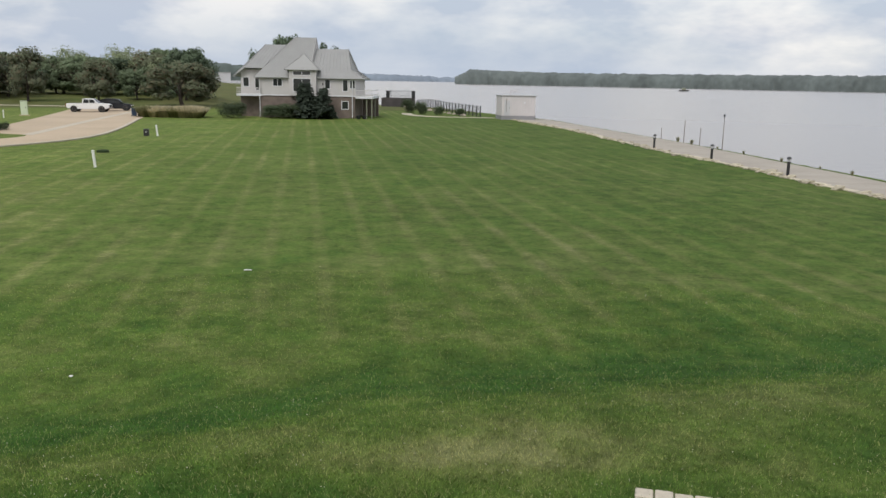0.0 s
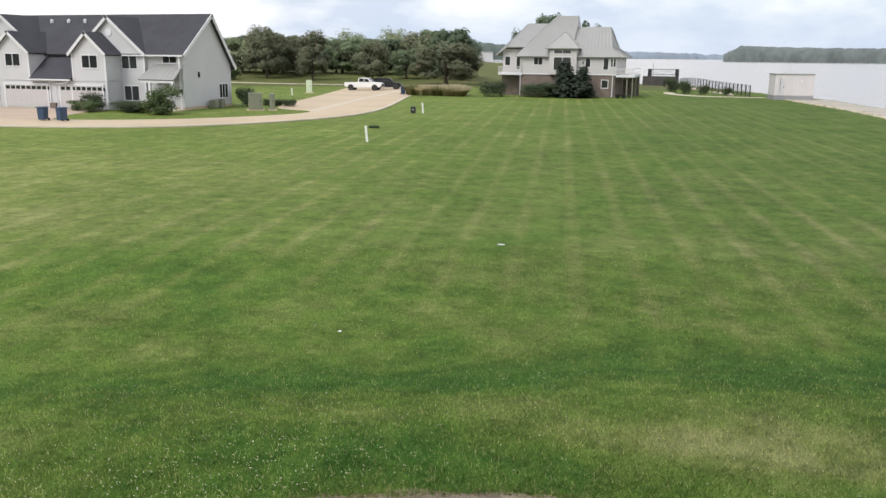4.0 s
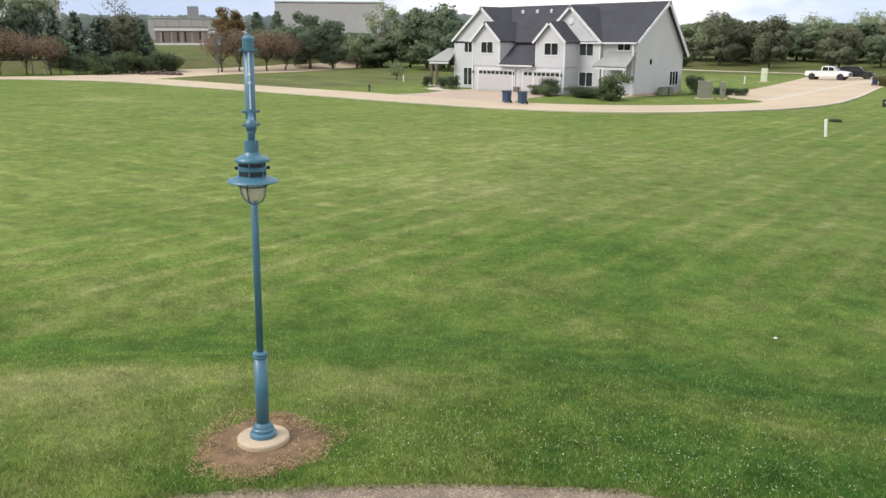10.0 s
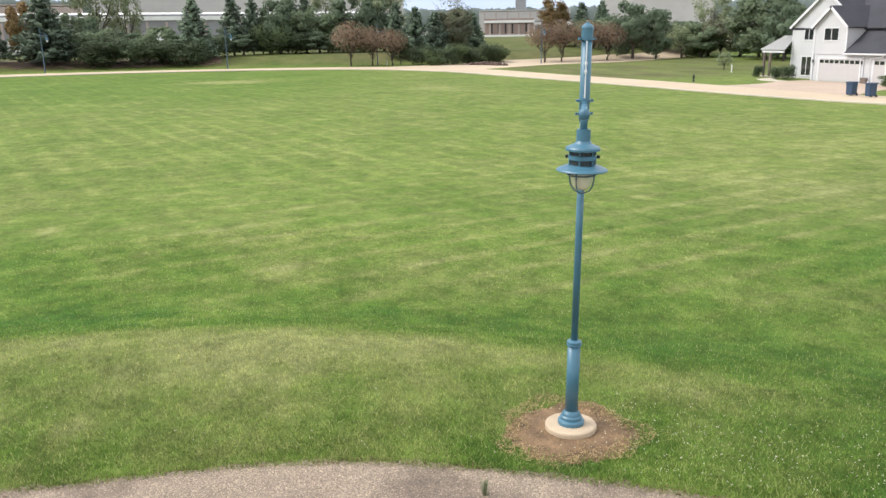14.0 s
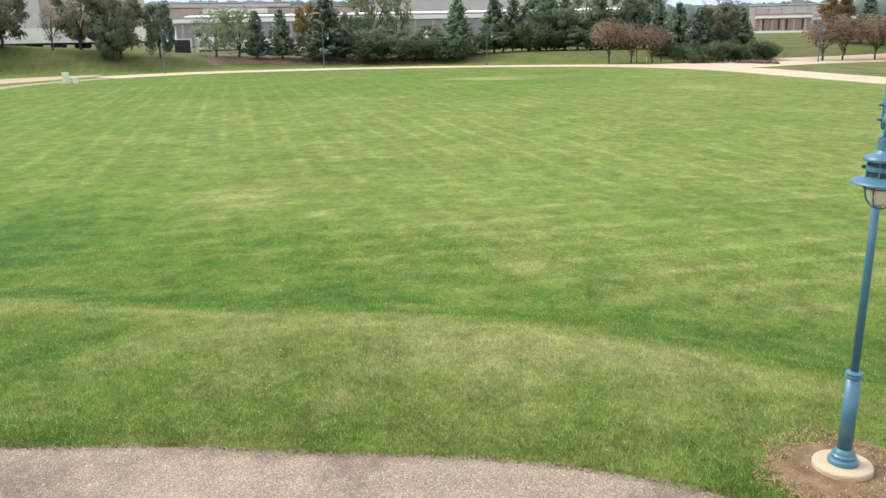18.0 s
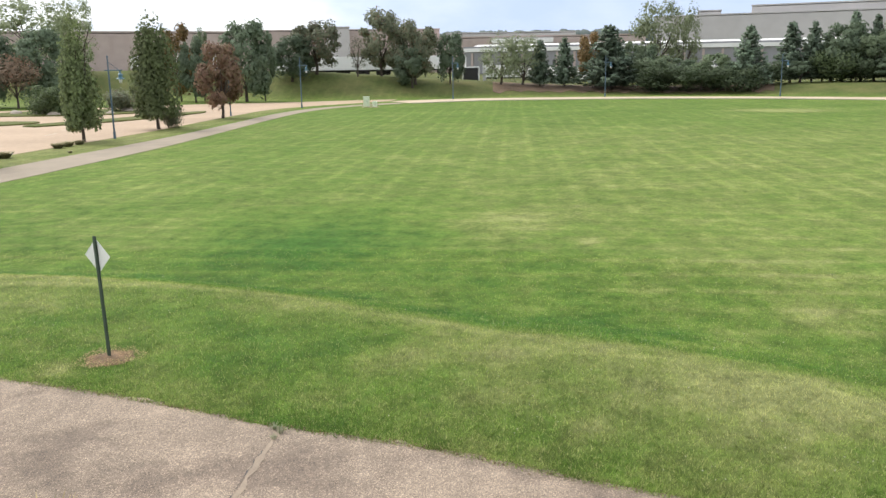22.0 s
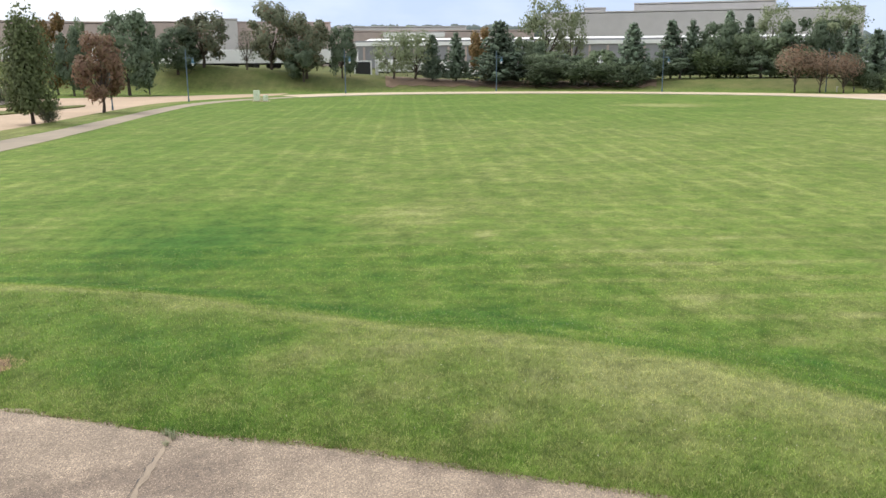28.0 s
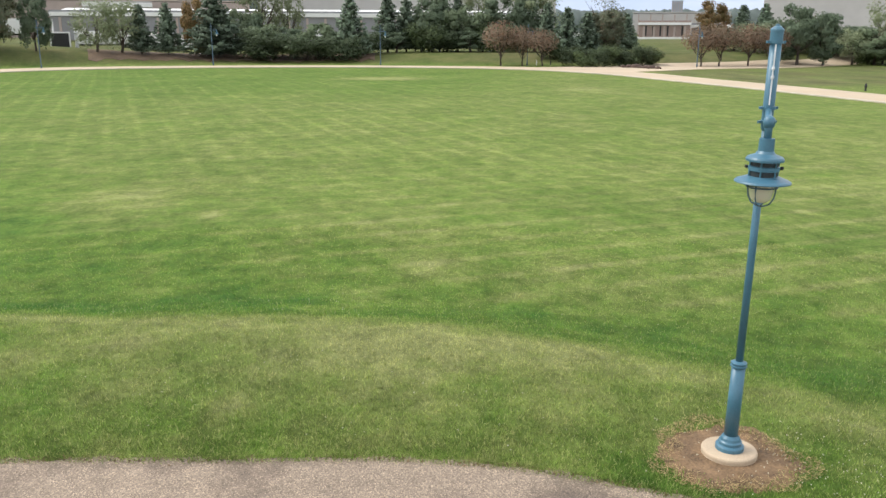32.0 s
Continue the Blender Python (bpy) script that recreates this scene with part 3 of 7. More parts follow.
def growth_and_light(x, y):
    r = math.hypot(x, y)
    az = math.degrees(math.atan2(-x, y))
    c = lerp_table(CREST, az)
    # first term paints light on the crest; the next two darken slope and hollow
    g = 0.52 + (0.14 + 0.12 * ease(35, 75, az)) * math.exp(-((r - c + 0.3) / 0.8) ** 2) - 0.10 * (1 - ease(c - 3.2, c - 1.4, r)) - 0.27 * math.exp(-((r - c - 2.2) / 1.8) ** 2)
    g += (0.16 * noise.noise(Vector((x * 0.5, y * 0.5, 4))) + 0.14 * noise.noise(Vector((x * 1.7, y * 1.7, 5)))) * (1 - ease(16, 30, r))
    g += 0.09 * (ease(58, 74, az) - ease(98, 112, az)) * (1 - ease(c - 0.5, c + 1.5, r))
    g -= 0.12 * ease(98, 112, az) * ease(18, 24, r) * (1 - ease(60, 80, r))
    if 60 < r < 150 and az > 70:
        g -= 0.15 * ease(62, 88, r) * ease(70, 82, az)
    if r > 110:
        # greener on the banks; behind the court the field's shade is painted in
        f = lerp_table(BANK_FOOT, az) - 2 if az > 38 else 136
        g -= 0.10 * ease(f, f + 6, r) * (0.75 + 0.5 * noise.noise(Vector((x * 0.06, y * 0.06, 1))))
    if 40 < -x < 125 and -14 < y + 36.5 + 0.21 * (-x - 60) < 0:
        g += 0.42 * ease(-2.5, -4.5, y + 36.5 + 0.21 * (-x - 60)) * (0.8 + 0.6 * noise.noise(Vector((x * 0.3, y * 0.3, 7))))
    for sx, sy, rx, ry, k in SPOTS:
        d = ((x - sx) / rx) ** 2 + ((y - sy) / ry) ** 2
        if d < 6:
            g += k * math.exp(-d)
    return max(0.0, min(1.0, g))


def coarseness(x, y):
    """Where the grass is rough and unmown: the banks beyond the road and the far fields."""
    r = math.hypot(x, y)
    az = math.degrees(math.atan2(-x, y))
    f = lerp_table(BANK_FOOT, az) - 1 if az > 44 else 140
    k = 0.95 * ease(f, f + 7, r) * (0.85 + 0.3 * noise.noise(Vector((x * 0.05, y * 0.05, 8))))
    d = -(y + 36.5 + 0.21 * (-x - 60))
    if 40 < -x < 125 and -14 < y + 36.5 + 0.21 * (-x - 60) < 2:
        k = max(k, 0.3 * ease(2.5, 4.5, d))
    if 50 < y < 100 and -140 < x < -74:
        k = max(k, 0.85 * ease(-74, -84, x) * ease(50, 54, y) * (0.8 + 0.8 * noise.noise(Vector((x * 0.1, y * 0.3, 2)))))
    return max(0.0, min(1.0, k))


def build_ground():
    azs = [a for a in np.arange(-34, 142, 0.6)] + [a for a in np.arange(142, 326, 4.0)]
    rs = [0.0, 3.0, 5.0] + list(np.arange(6, 24, 0.3)) + list(np.arange(24, 60, 1.0)) + list(np.arange(60, 190, 2.0)) + list(190 * 1.09 ** np.arange(0, 37))
    verts, faces = [], []
    for r in rs:
        for a in azs:
            x, y = -r * math.sin(radians(a)), r * math.cos(radians(a))
            verts.append((x, y, land(x, y)))
    k = len(azs)
    for i in range(len(rs) - 1):
        for j in range(k):
            faces.append((i * k + j, i * k + (j + 1) % k, (i + 1) * k + (j + 1) % k, (i + 1) * k + j)[::-1])
    me = bpy.data.meshes.new("ground")
    me.from_pydata(verts, [], faces)
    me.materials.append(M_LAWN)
    for p in me.polygons:
        p.use_smooth = True
    attr = me.attributes.new("growth_and_light", "FLOAT", "POINT")
    attr.data.foreach_set("value", [growth_and_light(v[0], v[1]) for v in verts])
    attr = me.attributes.new("coarse", "FLOAT", "POINT")
    attr.data.foreach_set("value", [coarseness(v[0], v[1]) for v in verts])
    return tagged(new("ground", me), "mown green lawn with dry patches and mower lanes", "lawn", kind="structure")


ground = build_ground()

bm = bmesh.new()
bmesh.ops.create_grid(bm, x_segments=2, y_segments=2, size=4600)
water = link("water", bm, M_WATER)
water.location = (0, 0, -3.4)
tagged(water, "wide calm grey river under the cloudy sky", "river", kind="structure")


def smooth_line(pts, step):
    """A Catmull-Rom line through pts, sampled about every step metres."""
    out = []
    p = [Vector((*q, 0)) for q in pts]
    p = [p[0] * 2 - p[1]] + p + [p[-1] * 2 - p[-2]]
    for i in range(1, len(p) - 2):
        a, b, c, d = p[i - 1:i + 3]
        k = max(1, int((c - b).length / step))
        for j in range(k):
            t = j / k
            out.append(0.5 * ((2 * b) + (c - a) * t + (2 * a - 5 * b + 4 * c - d) * t * t + (3 * b - a - 3 * c + d) * t ** 3))
    out.append(p[-2])
    return out


def ribbon(name, left, right, mat, label, category, lift=0.03, step=2.0, across=3, rough=0.0, kind="structure"):
    """A road between two edge lines, laid on the land, with an edge thickness."""
    L, R = smooth_line(left, step), smooth_line(right, step)
    k = max(len(L), len(R))
    L = [L[min(len(L) - 1, round(i * (len(L) - 1) / (k - 1)))] for i in range(k)]
    R = [R[min(len(R) - 1, round(i * (len(R) - 1) / (k - 1)))] for i in range(k)]
    bm = bmesh.new()
    rows = []
    for i, (a, b) in enumerate(zip(L, R)):
        if rough:
            d = (b - a).normalized()
            a = a + d * rough * (noise.noise(Vector((i * 0.13, 3.1, 0))) + 0.6 * noise.noise(Vector((i * 0.57, 5.3, 0))))
            b = b + d * rough * (noise.noise(Vector((i * 0.13, 9.7, 0))) + 0.6 * noise.noise(Vector((i * 0.57, 7.9, 0))))
        row = []
        for j in range(across + 1):
            q = a.lerp(b, j / across)
            row.append(bm.verts.new((q.x, q.y, land(q.x, q.y) + lift)))
        row.insert(0, bm.verts.new((a.x, a.y, land(a.x, a.y) - 0.15)))
        row.append(bm.verts.new((b.x, b.y, land(b.x, b.y) - 0.15)))
        rows.append(row)
    for a, b in zip(rows, rows[1:]):
        for j in range(len(a) - 1):
            bm.faces.new((a[j], a[j + 1], b[j + 1], b[j]))
    bmesh.ops.recalc_face_normals(bm, faces=bm.faces[:])
    return tagged(link(name, bm, mat, smooth=False), label, category, kind=kind)




# ---- roads, court, drive and paths ----
ROAD_IN = [(-122, -37.5), (-131, -27), (-135, -7), (-133, 14), (-124, 33), (-109, 41.6), (-91, 43.8), (-73, 45.4), (-54.5, 46.5), (-43, 48.4), (-35.7, 53.0), (-31.2, 61.1), (-29.9, 70.2), (-32.0, 82), (-37.4, 102)]
ROAD_OUT = [(-131, -44), (-141, -31), (-145, -8), (-142, 16), (-131, 41), (-113, 49.6), (-92, 51.3), (-74, 52.7), (-58, 53.5), (-47.7, 54.7), (-40.5, 59.3), (-36.1, 66.5), (-36.0, 71.6), (-42.0, 76.2), (-48.8, 99)]
road = ribbon("road", ROAD_IN, ROAD_OUT, M_ROAD, "tan concrete road curving round the grass field", "road", lift=0.02, step=1.5)


def beside(line, width, side):
    """The line itself and a parallel one, width to its side."""
    out = []
    for i, p in enumerate(line):
        a, b = line[max(0, i - 1)], line[min(len(line) - 1, i + 1)]
        d = Vector((b[0] - a[0], b[1] - a[1])).normalized()
        out.append((p[0] - d.y * width * side, p[1] + d.x * width * side))
    return out


kerb_in = ribbon("kerb", ROAD_IN, beside(ROAD_IN, 0.35, 1), M_KERB, "pale concrete kerb edging the road", "kerb", lift=0.10, step=1.5, across=1)
COURT_L = [(-48.8, 99), (-53.8, 116), (-59, 133)]
COURT_R = [(-37.4, 102), (-42, 118), (-48, 133)]
court = ribbon("road", COURT_L, COURT_R, M_ROAD, "tan concrete turning court with a parked pickup", "road", lift=0.02)
ribbon("pavement", [(-36.5, 71.8), (-41.8, 98), (-47.2, 127)], [(-35.6, 71.8), (-40.9, 98), (-46.3, 127)], M_KERB, "pale concrete drain strip across the court", "drain", lift=0.03)
drive = ribbon("road", [(-64.5, 52.9), (-64.8, 57.5), (-66.6, 61.5), (-66.8, 64.9)], [(-49.5, 53.4), (-51.6, 57), (-53.0, 61), (-53.4, 64.9)], material("rosy_drive_concrete", (0.42, 0.325, 0.25), 0.9, var=0.14, scale=0.2, fine=5, bump=0.1), "tan concrete drive before the garages", "drive", lift=0.028)
ribbon("pavement", [(-72.2, 65.2), (-71.2, 62.6), (-69, 61.3), (-66.4, 61.0)], [(-71.0, 65.4), (-70.2, 63.9), (-68.4, 62.8), (-66.5, 62.6)], M_KERB, "pale concrete front walk", "walkway", lift=0.03)
branch = ribbon("road", [(-131, 41), (-135, 60), (-136, 88), (-149, 112), (-172, 146)], [(-113, 49.6), (-121, 66), (-124.5, 83), (-137, 104), (-160, 136)], M_ROAD, "tan concrete road running off behind the houses", "road", lift=0.03)
ribbon("pavement", [(-104, 138), (-83, 137), (-63, 139.5)], [(-104, 136.4), (-83, 135.4), (-63, 138)], M_KERB, "pale concrete walk beyond the court", "walkway", lift=0.03)

# walking path towards the car park
WALK_O = [(-22, -29.6), (-29.3, -31.0), (-38.2, -32.2), (-53.5, -34.7), (-67.1, -37.7), (-83.2, -41.3), (-99.3, -44.2), (-112, -43.4), (-122, -38.5)]
WALK_I = [(-24, -34.0), (-33.9, -35.6), (-44.1, -37.0), (-60.7, -39.3), (-75.9, -42.4), (-91.8, -45.8), (-105, -47.0), (-116, -45.0), (-125, -40.5)]
walkway = ribbon("path", WALK_O, WALK_I, M_PATHPALE, "pale worn asphalt walking path along the lawn", "path", lift=0.02, rough=0.12)
LOT_N = [(-26, -40.0), (-38.3, -40.6), (-46.5, -41.9), (-57.7, -43.4), (-68.8, -45.2), (-88.4, -49.3), (-108, -51.6), (-131, -44)]
LOT_F = [(-64, -112), (-80, -106), (-98.3, -95.6), (-104, -88), (-112, -82), (-121, -74), (-127, -62), (-139, -45)]
car_park = ribbon("road", LOT_N, LOT_F, M_LOT, "wide tan concrete car park", "car park", lift=0.015, step=2.5, across=8)


def bed(name, line, mat, label, category, lift=0.05, kind="structure"):
    """A low kerbed island: a rounded sheet with a raised rim."""
    ring = smooth_line(line + [line[0]], 1.0)[:-1]
    bm = bmesh.new()
    low = [bm.verts.new((p.x, p.y, land(p.x, p.y) + 0.01)) for p in ring]
    top = [bm.verts.new((p.x, p.y, land(p.x, p.y) + lift + 0.1)) for p in ring]
    k = len(ring)
    for i in range(k):
        bm.faces.new((low[i], low[(i + 1) % k], top[(i + 1) % k], top[i]))
    bm.faces.new(top)
    bmesh.ops.recalc_face_normals(bm, faces=bm.faces[:])
    ob = link(name, bm, mat)
    for key, v in (("growth_and_light", 0.5), ("coarse", 0.7)):
        attr = ob.data.attributes.new(key, "FLOAT", "POINT")
        attr.data.foreach_set("value", [v] * len(ob.data.vertices))
    return tagged(ob, label, category, kind=kind)


bed("ground_island", [(-86, -85), (-96, -86), (-103, -80), (-102, -70), (-95, -66), (-90, -70), (-88, -76)], M_LAWN, "planted kerbed island in the car park", "island")
bed("ground_island", [(-71, -74), (-76, -72), (-77, -66), (-73, -65), (-69, -69)], M_LAWN, "small grass island in the car park", "island")
bed("ground_island", [(-70, -60.5), (-80, -57), (-96, -57), (-97, -59.5), (-83, -61), (-72, -63)], M_LAWN, "long narrow grass island in the car park", "island")
for i, (x, y) in enumerate(((-62, -52), (-68, -55), (-66, -62), (-78, -63.5))):
    bmx = box(bmesh.new(), -1.6, 1.6, -0.06, 0.06, 0, 0.008)
    ln = tagged(link("pavement_marking", bmx, M_KERB), "worn pale parking line", "marking", "parking lines", "structure")
    ln.matrix_world = pose(x, y, land(x, y) + 0.016, 0, 0, 20)

# pavement by the river, with its stony verge
PAV_L = [(23.0, 20), (21.4, 40), (20.3, 47.8), (19.1, 56.8), (17.1, 67.5), (16.0, 77.5), (13.4, 96.9), (8.5, 120)]
PAV_R = [(27.0, 20), (25.0, 42), (24.3, 48.5), (22.8, 62), (21.1, 77.3), (18.7, 91), (13.8, 119.4)]
river_walk = ribbon("pavement", PAV_L, PAV_R, material("bleached_asphalt", (0.37, 0.335, 0.285), 0.92, var=0.14, scale=0.4, fine=20, bump=0.2), "pale asphalt walk along the river bank", "pavement", lift=0.03, rough=0.2)
M_LIME = material("limestone_edging", (0.43, 0.385, 0.29), 0.9, var=0.4, scale=1.6, fine=9, bump=0.6, objvar=0.2)
river_kerb = ribbon("kerb", beside(PAV_L, 0.55, 1), PAV_L, M_LIME, "broken pale limestone edging along the walk", "edging", lift=0.05, step=0.3, across=2, rough=0.45)

stone_rnd = random.Random(31)
STONES = []
for i in range(5):
    bm = bmesh.new()
    bmesh.ops.create_icosphere(bm, subdivisions=1, radius=1)
    for v in bm.verts:
        v.co *= 1 + 0.35 * noise.noise(v.co * 1.1 + Vector((i * 9.0, 0, 0)))
        v.co.z = max(min(v.co.z, 0.55), -0.5)
    me = bpy.data.meshes.new("stone")
    bm.to_mesh(me)
    bm.free()
    me.materials.append(M_LIME)
    STONES.append(me)
edge_line = smooth_line(beside(PAV_L, 0.35, 1), 0.4)
for i in range(210):
    p = edge_line[stone_rnd.randrange(len(edge_line))] + Vector((stone_rnd.gauss(0, 0.28), stone_rnd.gauss(0, 0.2), 0))
    k = stone_rnd.uniform(0.10, 0.34)
    st = new("stone", STONES[i % 5])
    st.parent = river_kerb
    st.matrix_local = pose(p.x, p.y, land(p.x, p.y) + 0.05 + k * 0.08, 0, 0, stone_rnd.uniform(0, 360)) @ Matrix.Diagonal((k * 1.3, k, k * 0.55, 1))

# asphalt path round the foot of the terrace
PATH_O = [(5.5, 6.0), (2.2, 7.2), (0.2, 7.75), (-1.2, 7.7), (-2.4, 7.3), (-3.8, 6.6), (-4.85, 5.75), (-6.2, 4.2), (-7.4, 2.4), (-8.0, 0.8), (-8.3, -0.9), (-8.65, -2.7), (-8.8, -4.6), (-9.2, -7.3), (-9.45, -10.1), (-9.9, -16)]
PATH_I = [(3.4, 3.0), (1.5, 4.1), (0.1, 4.5), (-0.7, 4.4), (-1.4, 4.2), (-2.1, 3.8), (-2.8, 3.3), (-3.5, 2.4), (-4.3, 1.4), (-4.7, 0.4), (-4.9, -0.8), (-5.2, -2.6), (-5.35, -4.4), (-5.5, -7.2), (-5.7, -10.1), (-6, -16)]
path = ribbon("path", PATH_O, PATH_I, M_ASPHALT, "coarse grey asphalt path with a cracked joint", "path", lift=0.03, step=0.1, across=8, rough=0.15)
# soil strip coloured extra dark to carry the shade under overhanging grass
ribbon("ground_soil", beside(PATH_O, 0.10, -1), beside(PATH_O, -0.10, -1), M_EDGESOIL, "crumbly soil where the grass meets the asphalt, darkened like overhang shade", "bare soil", lift=0.008, step=0.1, across=2, rough=0.07)
# the joint: a pale filled strip with a dark crack wandering along it
bm = bmesh.new()
rows = []
for i in range(30):
    f = i / 29
    x = -8.72 + 3.3 * f + 0.05 * noise.noise(Vector((i * 0.35, 0, 0)))
    y = -4.55 + 0.55 * f + 0.05 * noise.noise(Vector((i * 0.35, 7, 0)))
    w = 0.034 + 0.075 * noise.noise(Vector((i * 0.5, 3, 0)))
    rows.append([bm.verts.new((x, y + s * max(w, 0.012), land(x, y) + 0.0345)) for s in (-1, 1)])
for a, b in zip(rows, rows[1:]):
    bm.faces.new((a[0], a[1], b[1], b[0]))
tagged(link("pavement_joint", bm, material("joint_filler", (0.29, 0.23, 0.168), 0.95, var=0.22, scale=4, fine=60, bump=0.5)), "pale patched joint across the asphalt", "joint", kind="structure")
bm = bmesh.new()
rows = []
for i in range(60):
    f = 0.12 + 0.88 * i / 59
    x = -8.5 + 3.1 * f
    y = -4.56 + 0.53 * f + 0.035 * noise.noise(Vector((i * 0.3, 1, 0)))
    w = 0.007 * (0.15 + abs(noise.noise(Vector((i * 0.4, 5, 0)))) * 1.8)
    rows.append([bm.verts.new((x, y + s * w, land(x, y) + 0.0385)) for s in (-1, 1)])
for a, b in zip(rows, rows[1:]):
    bm.faces.new((a[0], a[1], b[1], b[0]))
tagged(link("pavement_crack", bm, M_BLACK), "thin dark crack in the asphalt", "crack", kind="structure")

# mulch under the bank's trees
def arc(az0, az1, off, n=14):
    out = []
    for i in range(n):
        az = az0 + (az1 - az0) * i / (n - 1)
        d = lerp_table(BANK_FOOT, az) + off + 1.2 * math.sin(i * 2.1)
        out.append((-d * math.sin(radians(az)), d * math.cos(radians(az))))
    return out


for az0, az1 in ((83.5, 101.5),):
    ribbon("ground_mulch", arc(az0, az1, 5.5, 40), arc(az0, az1, 15, 40), M_MULCH, "red-brown bark mulch under the trees on the bank", "mulch", lift=0.05, step=1.5, across=5, rough=1.6)


# ---- near lamp: hooked arm towards the terrace, wide-brimmed lantern ----
def near_lamp():
    lx, ly = -7.43, 4.32
    t = thing("street_lamp", lx, ly, land(lx, ly) + 0.03, 0, "sky-blue painted steel lamp post with a hooded lantern on an arm", "lamp post")
    z0 = land(lx, ly)
    base = lathe([(0.145, 0.05), (0.145, 0.095), (0.138, 0.105), (0.118, 0.115), (0.118, 0.145), (0.104, 0.16), (0.096, 0.185), (0.074, 0.215)], 32)
    part("base_flange", base, M_BLUE, t, smooth=False)
    part("lower_shaft", lathe([(0.0705, 0.20), (0.0685, 0.985)], 28), M_BLUE, t, smooth=True)
    part("collar", lathe([(0.072, 0.97), (0.083, 0.98), (0.083, 0.992), (0.074, 0.997), (0.074, 1.005), (0.080, 1.01), (0.080, 1.022), (0.060, 1.035), (0.037, 1.04)], 28), M_BLUE, t)
    part("upper_shaft", lathe([(0.0375, 1.02), (0.0365, 3.40)], 24), M_BLUE, t, smooth=True)
    part("mast", lathe([(0.042, 3.38), (0.052, 3.41), (0.052, 4.20)], 24), M_BLUE, t, smooth=True)
    part("cap", lathe([(0.058, 4.19), (0.058, 4.285), (0.062, 4.287), (0.060, 4.303), (0.040, 4.325), (0.020, 4.335), (0.018, 4.348), (0.004, 4.352)], 24), M_BLUE, t)
    for zc in (3.59, 3.46, 4.19):
        ring = lathe([(0.054, zc - 0.013), (0.066, zc - 0.013), (0.066, zc + 0.013), (0.054, zc + 0.013)], 20)
        box(ring, -0.012, 0.012, -0.095, -0.06, zc - 0.012, zc + 0.012)
        box(ring, -0.012, 0.012, 0.06, 0.095, zc - 0.012, zc + 0.012)
        part("clamp", ring, M_BLUE, t)
    ux, uy = 7.43 / 8.595, -4.32 / 8.595
    # pale conduit running down the face of the mast
    rod = tube([(ux * 0.062, uy * 0.062, 4.17), (ux * 0.066, uy * 0.066, 3.85), (ux * 0.075, uy * 0.075, 3.62)], 0.007, 6)
    for zc in (3.86, 3.94):
        lathe([(0.012, zc), (0.016, zc + 0.012), (0.012, zc + 0.03)], 8, rod, ux * 0.066, uy * 0.066)
    part("conduit", rod, M_TRIM, t, "pale bare conduit")
    k = 0.52
    lx2, ly2 = ux * k, uy * k
    arm = tube([(ux * 0.04, uy * 0.04, 3.565), (ux * 0.20, uy * 0.20, 3.53), (ux * 0.40, uy * 0.40, 3.52), (ux * 0.50, uy * 0.50, 3.535), (lx2, ly2, 3.465), (lx2, ly2, 3.345)], [0.030, 0.030, 0.030, 0.032, 0.036, 0.034], 12)
    part("arm", arm, M_BLUE, t, smooth=True)
    part("elbow", lathe([(0.02, 3.450), (0.046, 3.465), (0.054, 3.505), (0.046, 3.545), (0.02, 3.565)], 16, None, lx2, ly2), M_BLUE, t, smooth=True)
    lantern = part("lantern_hood", lathe([(0.066, 3.365), (0.068, 3.255), (0.085, 3.230), (0.155, 3.200), (0.165, 3.185), (0.165, 3.165), (0.14, 3.160)], 32, None, lx2, ly2), M_BLUE, t)
    part("louvre_band", lathe([(0.118, 3.165), (0.118, 3.110), (0.130, 3.105), (0.130, 3.080), (0.118, 3.075), (0.118, 3.005)], 28, None, lx2, ly2), M_VENT, lantern, "dark slotted vent band")
    band = lathe([(0.126, 3.120), (0.136, 3.115), (0.136, 3.080), (0.126, 3.075)], 28, None, lx2, ly2)
    part("band", band, M_BLUE, lantern)
    for i in range(6):
        a = math.pi / 3 * i + 0.3
        px, py = lx2 + 0.128 * math.cos(a), ly2 + 0.128 * math.sin(a)
        part("stay", tube([(px, py, 3.165), (px, py, 3.005)], 0.008, 6), M_BLUE, lantern)
    for s in (-1, 1):
        part("screw", lathe([(0.010, 3.090), (0.016, 3.095), (0.016, 3.115), (0.010, 3.120)], 8, None, lx2 - uy * 0.15 * s, ly2 + ux * 0.15 * s), M_BLACK, lantern)
    part("brim", lathe([(0.11, 3.030), (0.16, 3.020), (0.235, 2.990), (0.247, 2.977), (0.245, 2.970), (0.22, 2.977), (0.12, 2.995)], 40, None, lx2, ly2), M_BLUE, t)
    glass = bpy.data.materials.new("frosted_glass")
    glass.use_nodes = True
    gb = glass.node_tree.nodes["Principled BSDF"]
    gb.inputs["Base Color"].default_value = (0.72, 0.68, 0.56, 1)
    gb.inputs["Roughness"].default_value = 0.25
    gb.inputs["Transmission Weight"].default_value = 0.25
    part("globe", lathe([(0.105, 2.990), (0.112, 2.945), (0.108, 2.885), (0.090, 2.825), (0.055, 2.790), (0.01, 2.780)], 28, None, lx2, ly2), glass, t, "cream frosted glass globe", smooth=True)
    cage = bmesh.new()
    for i in range(4):
        a = math.pi / 2 * i + 0.62
        ca, sa = math.cos(a), math.sin(a)
        tube([(lx2 + ca * r, ly2 + sa * r, z) for r, z in ((0.125, 2.985), (0.128, 2.895), (0.118, 2.835), (0.085, 2.780), (0.035, 2.755), (0, 2.750))], 0.0075, 6, cage)
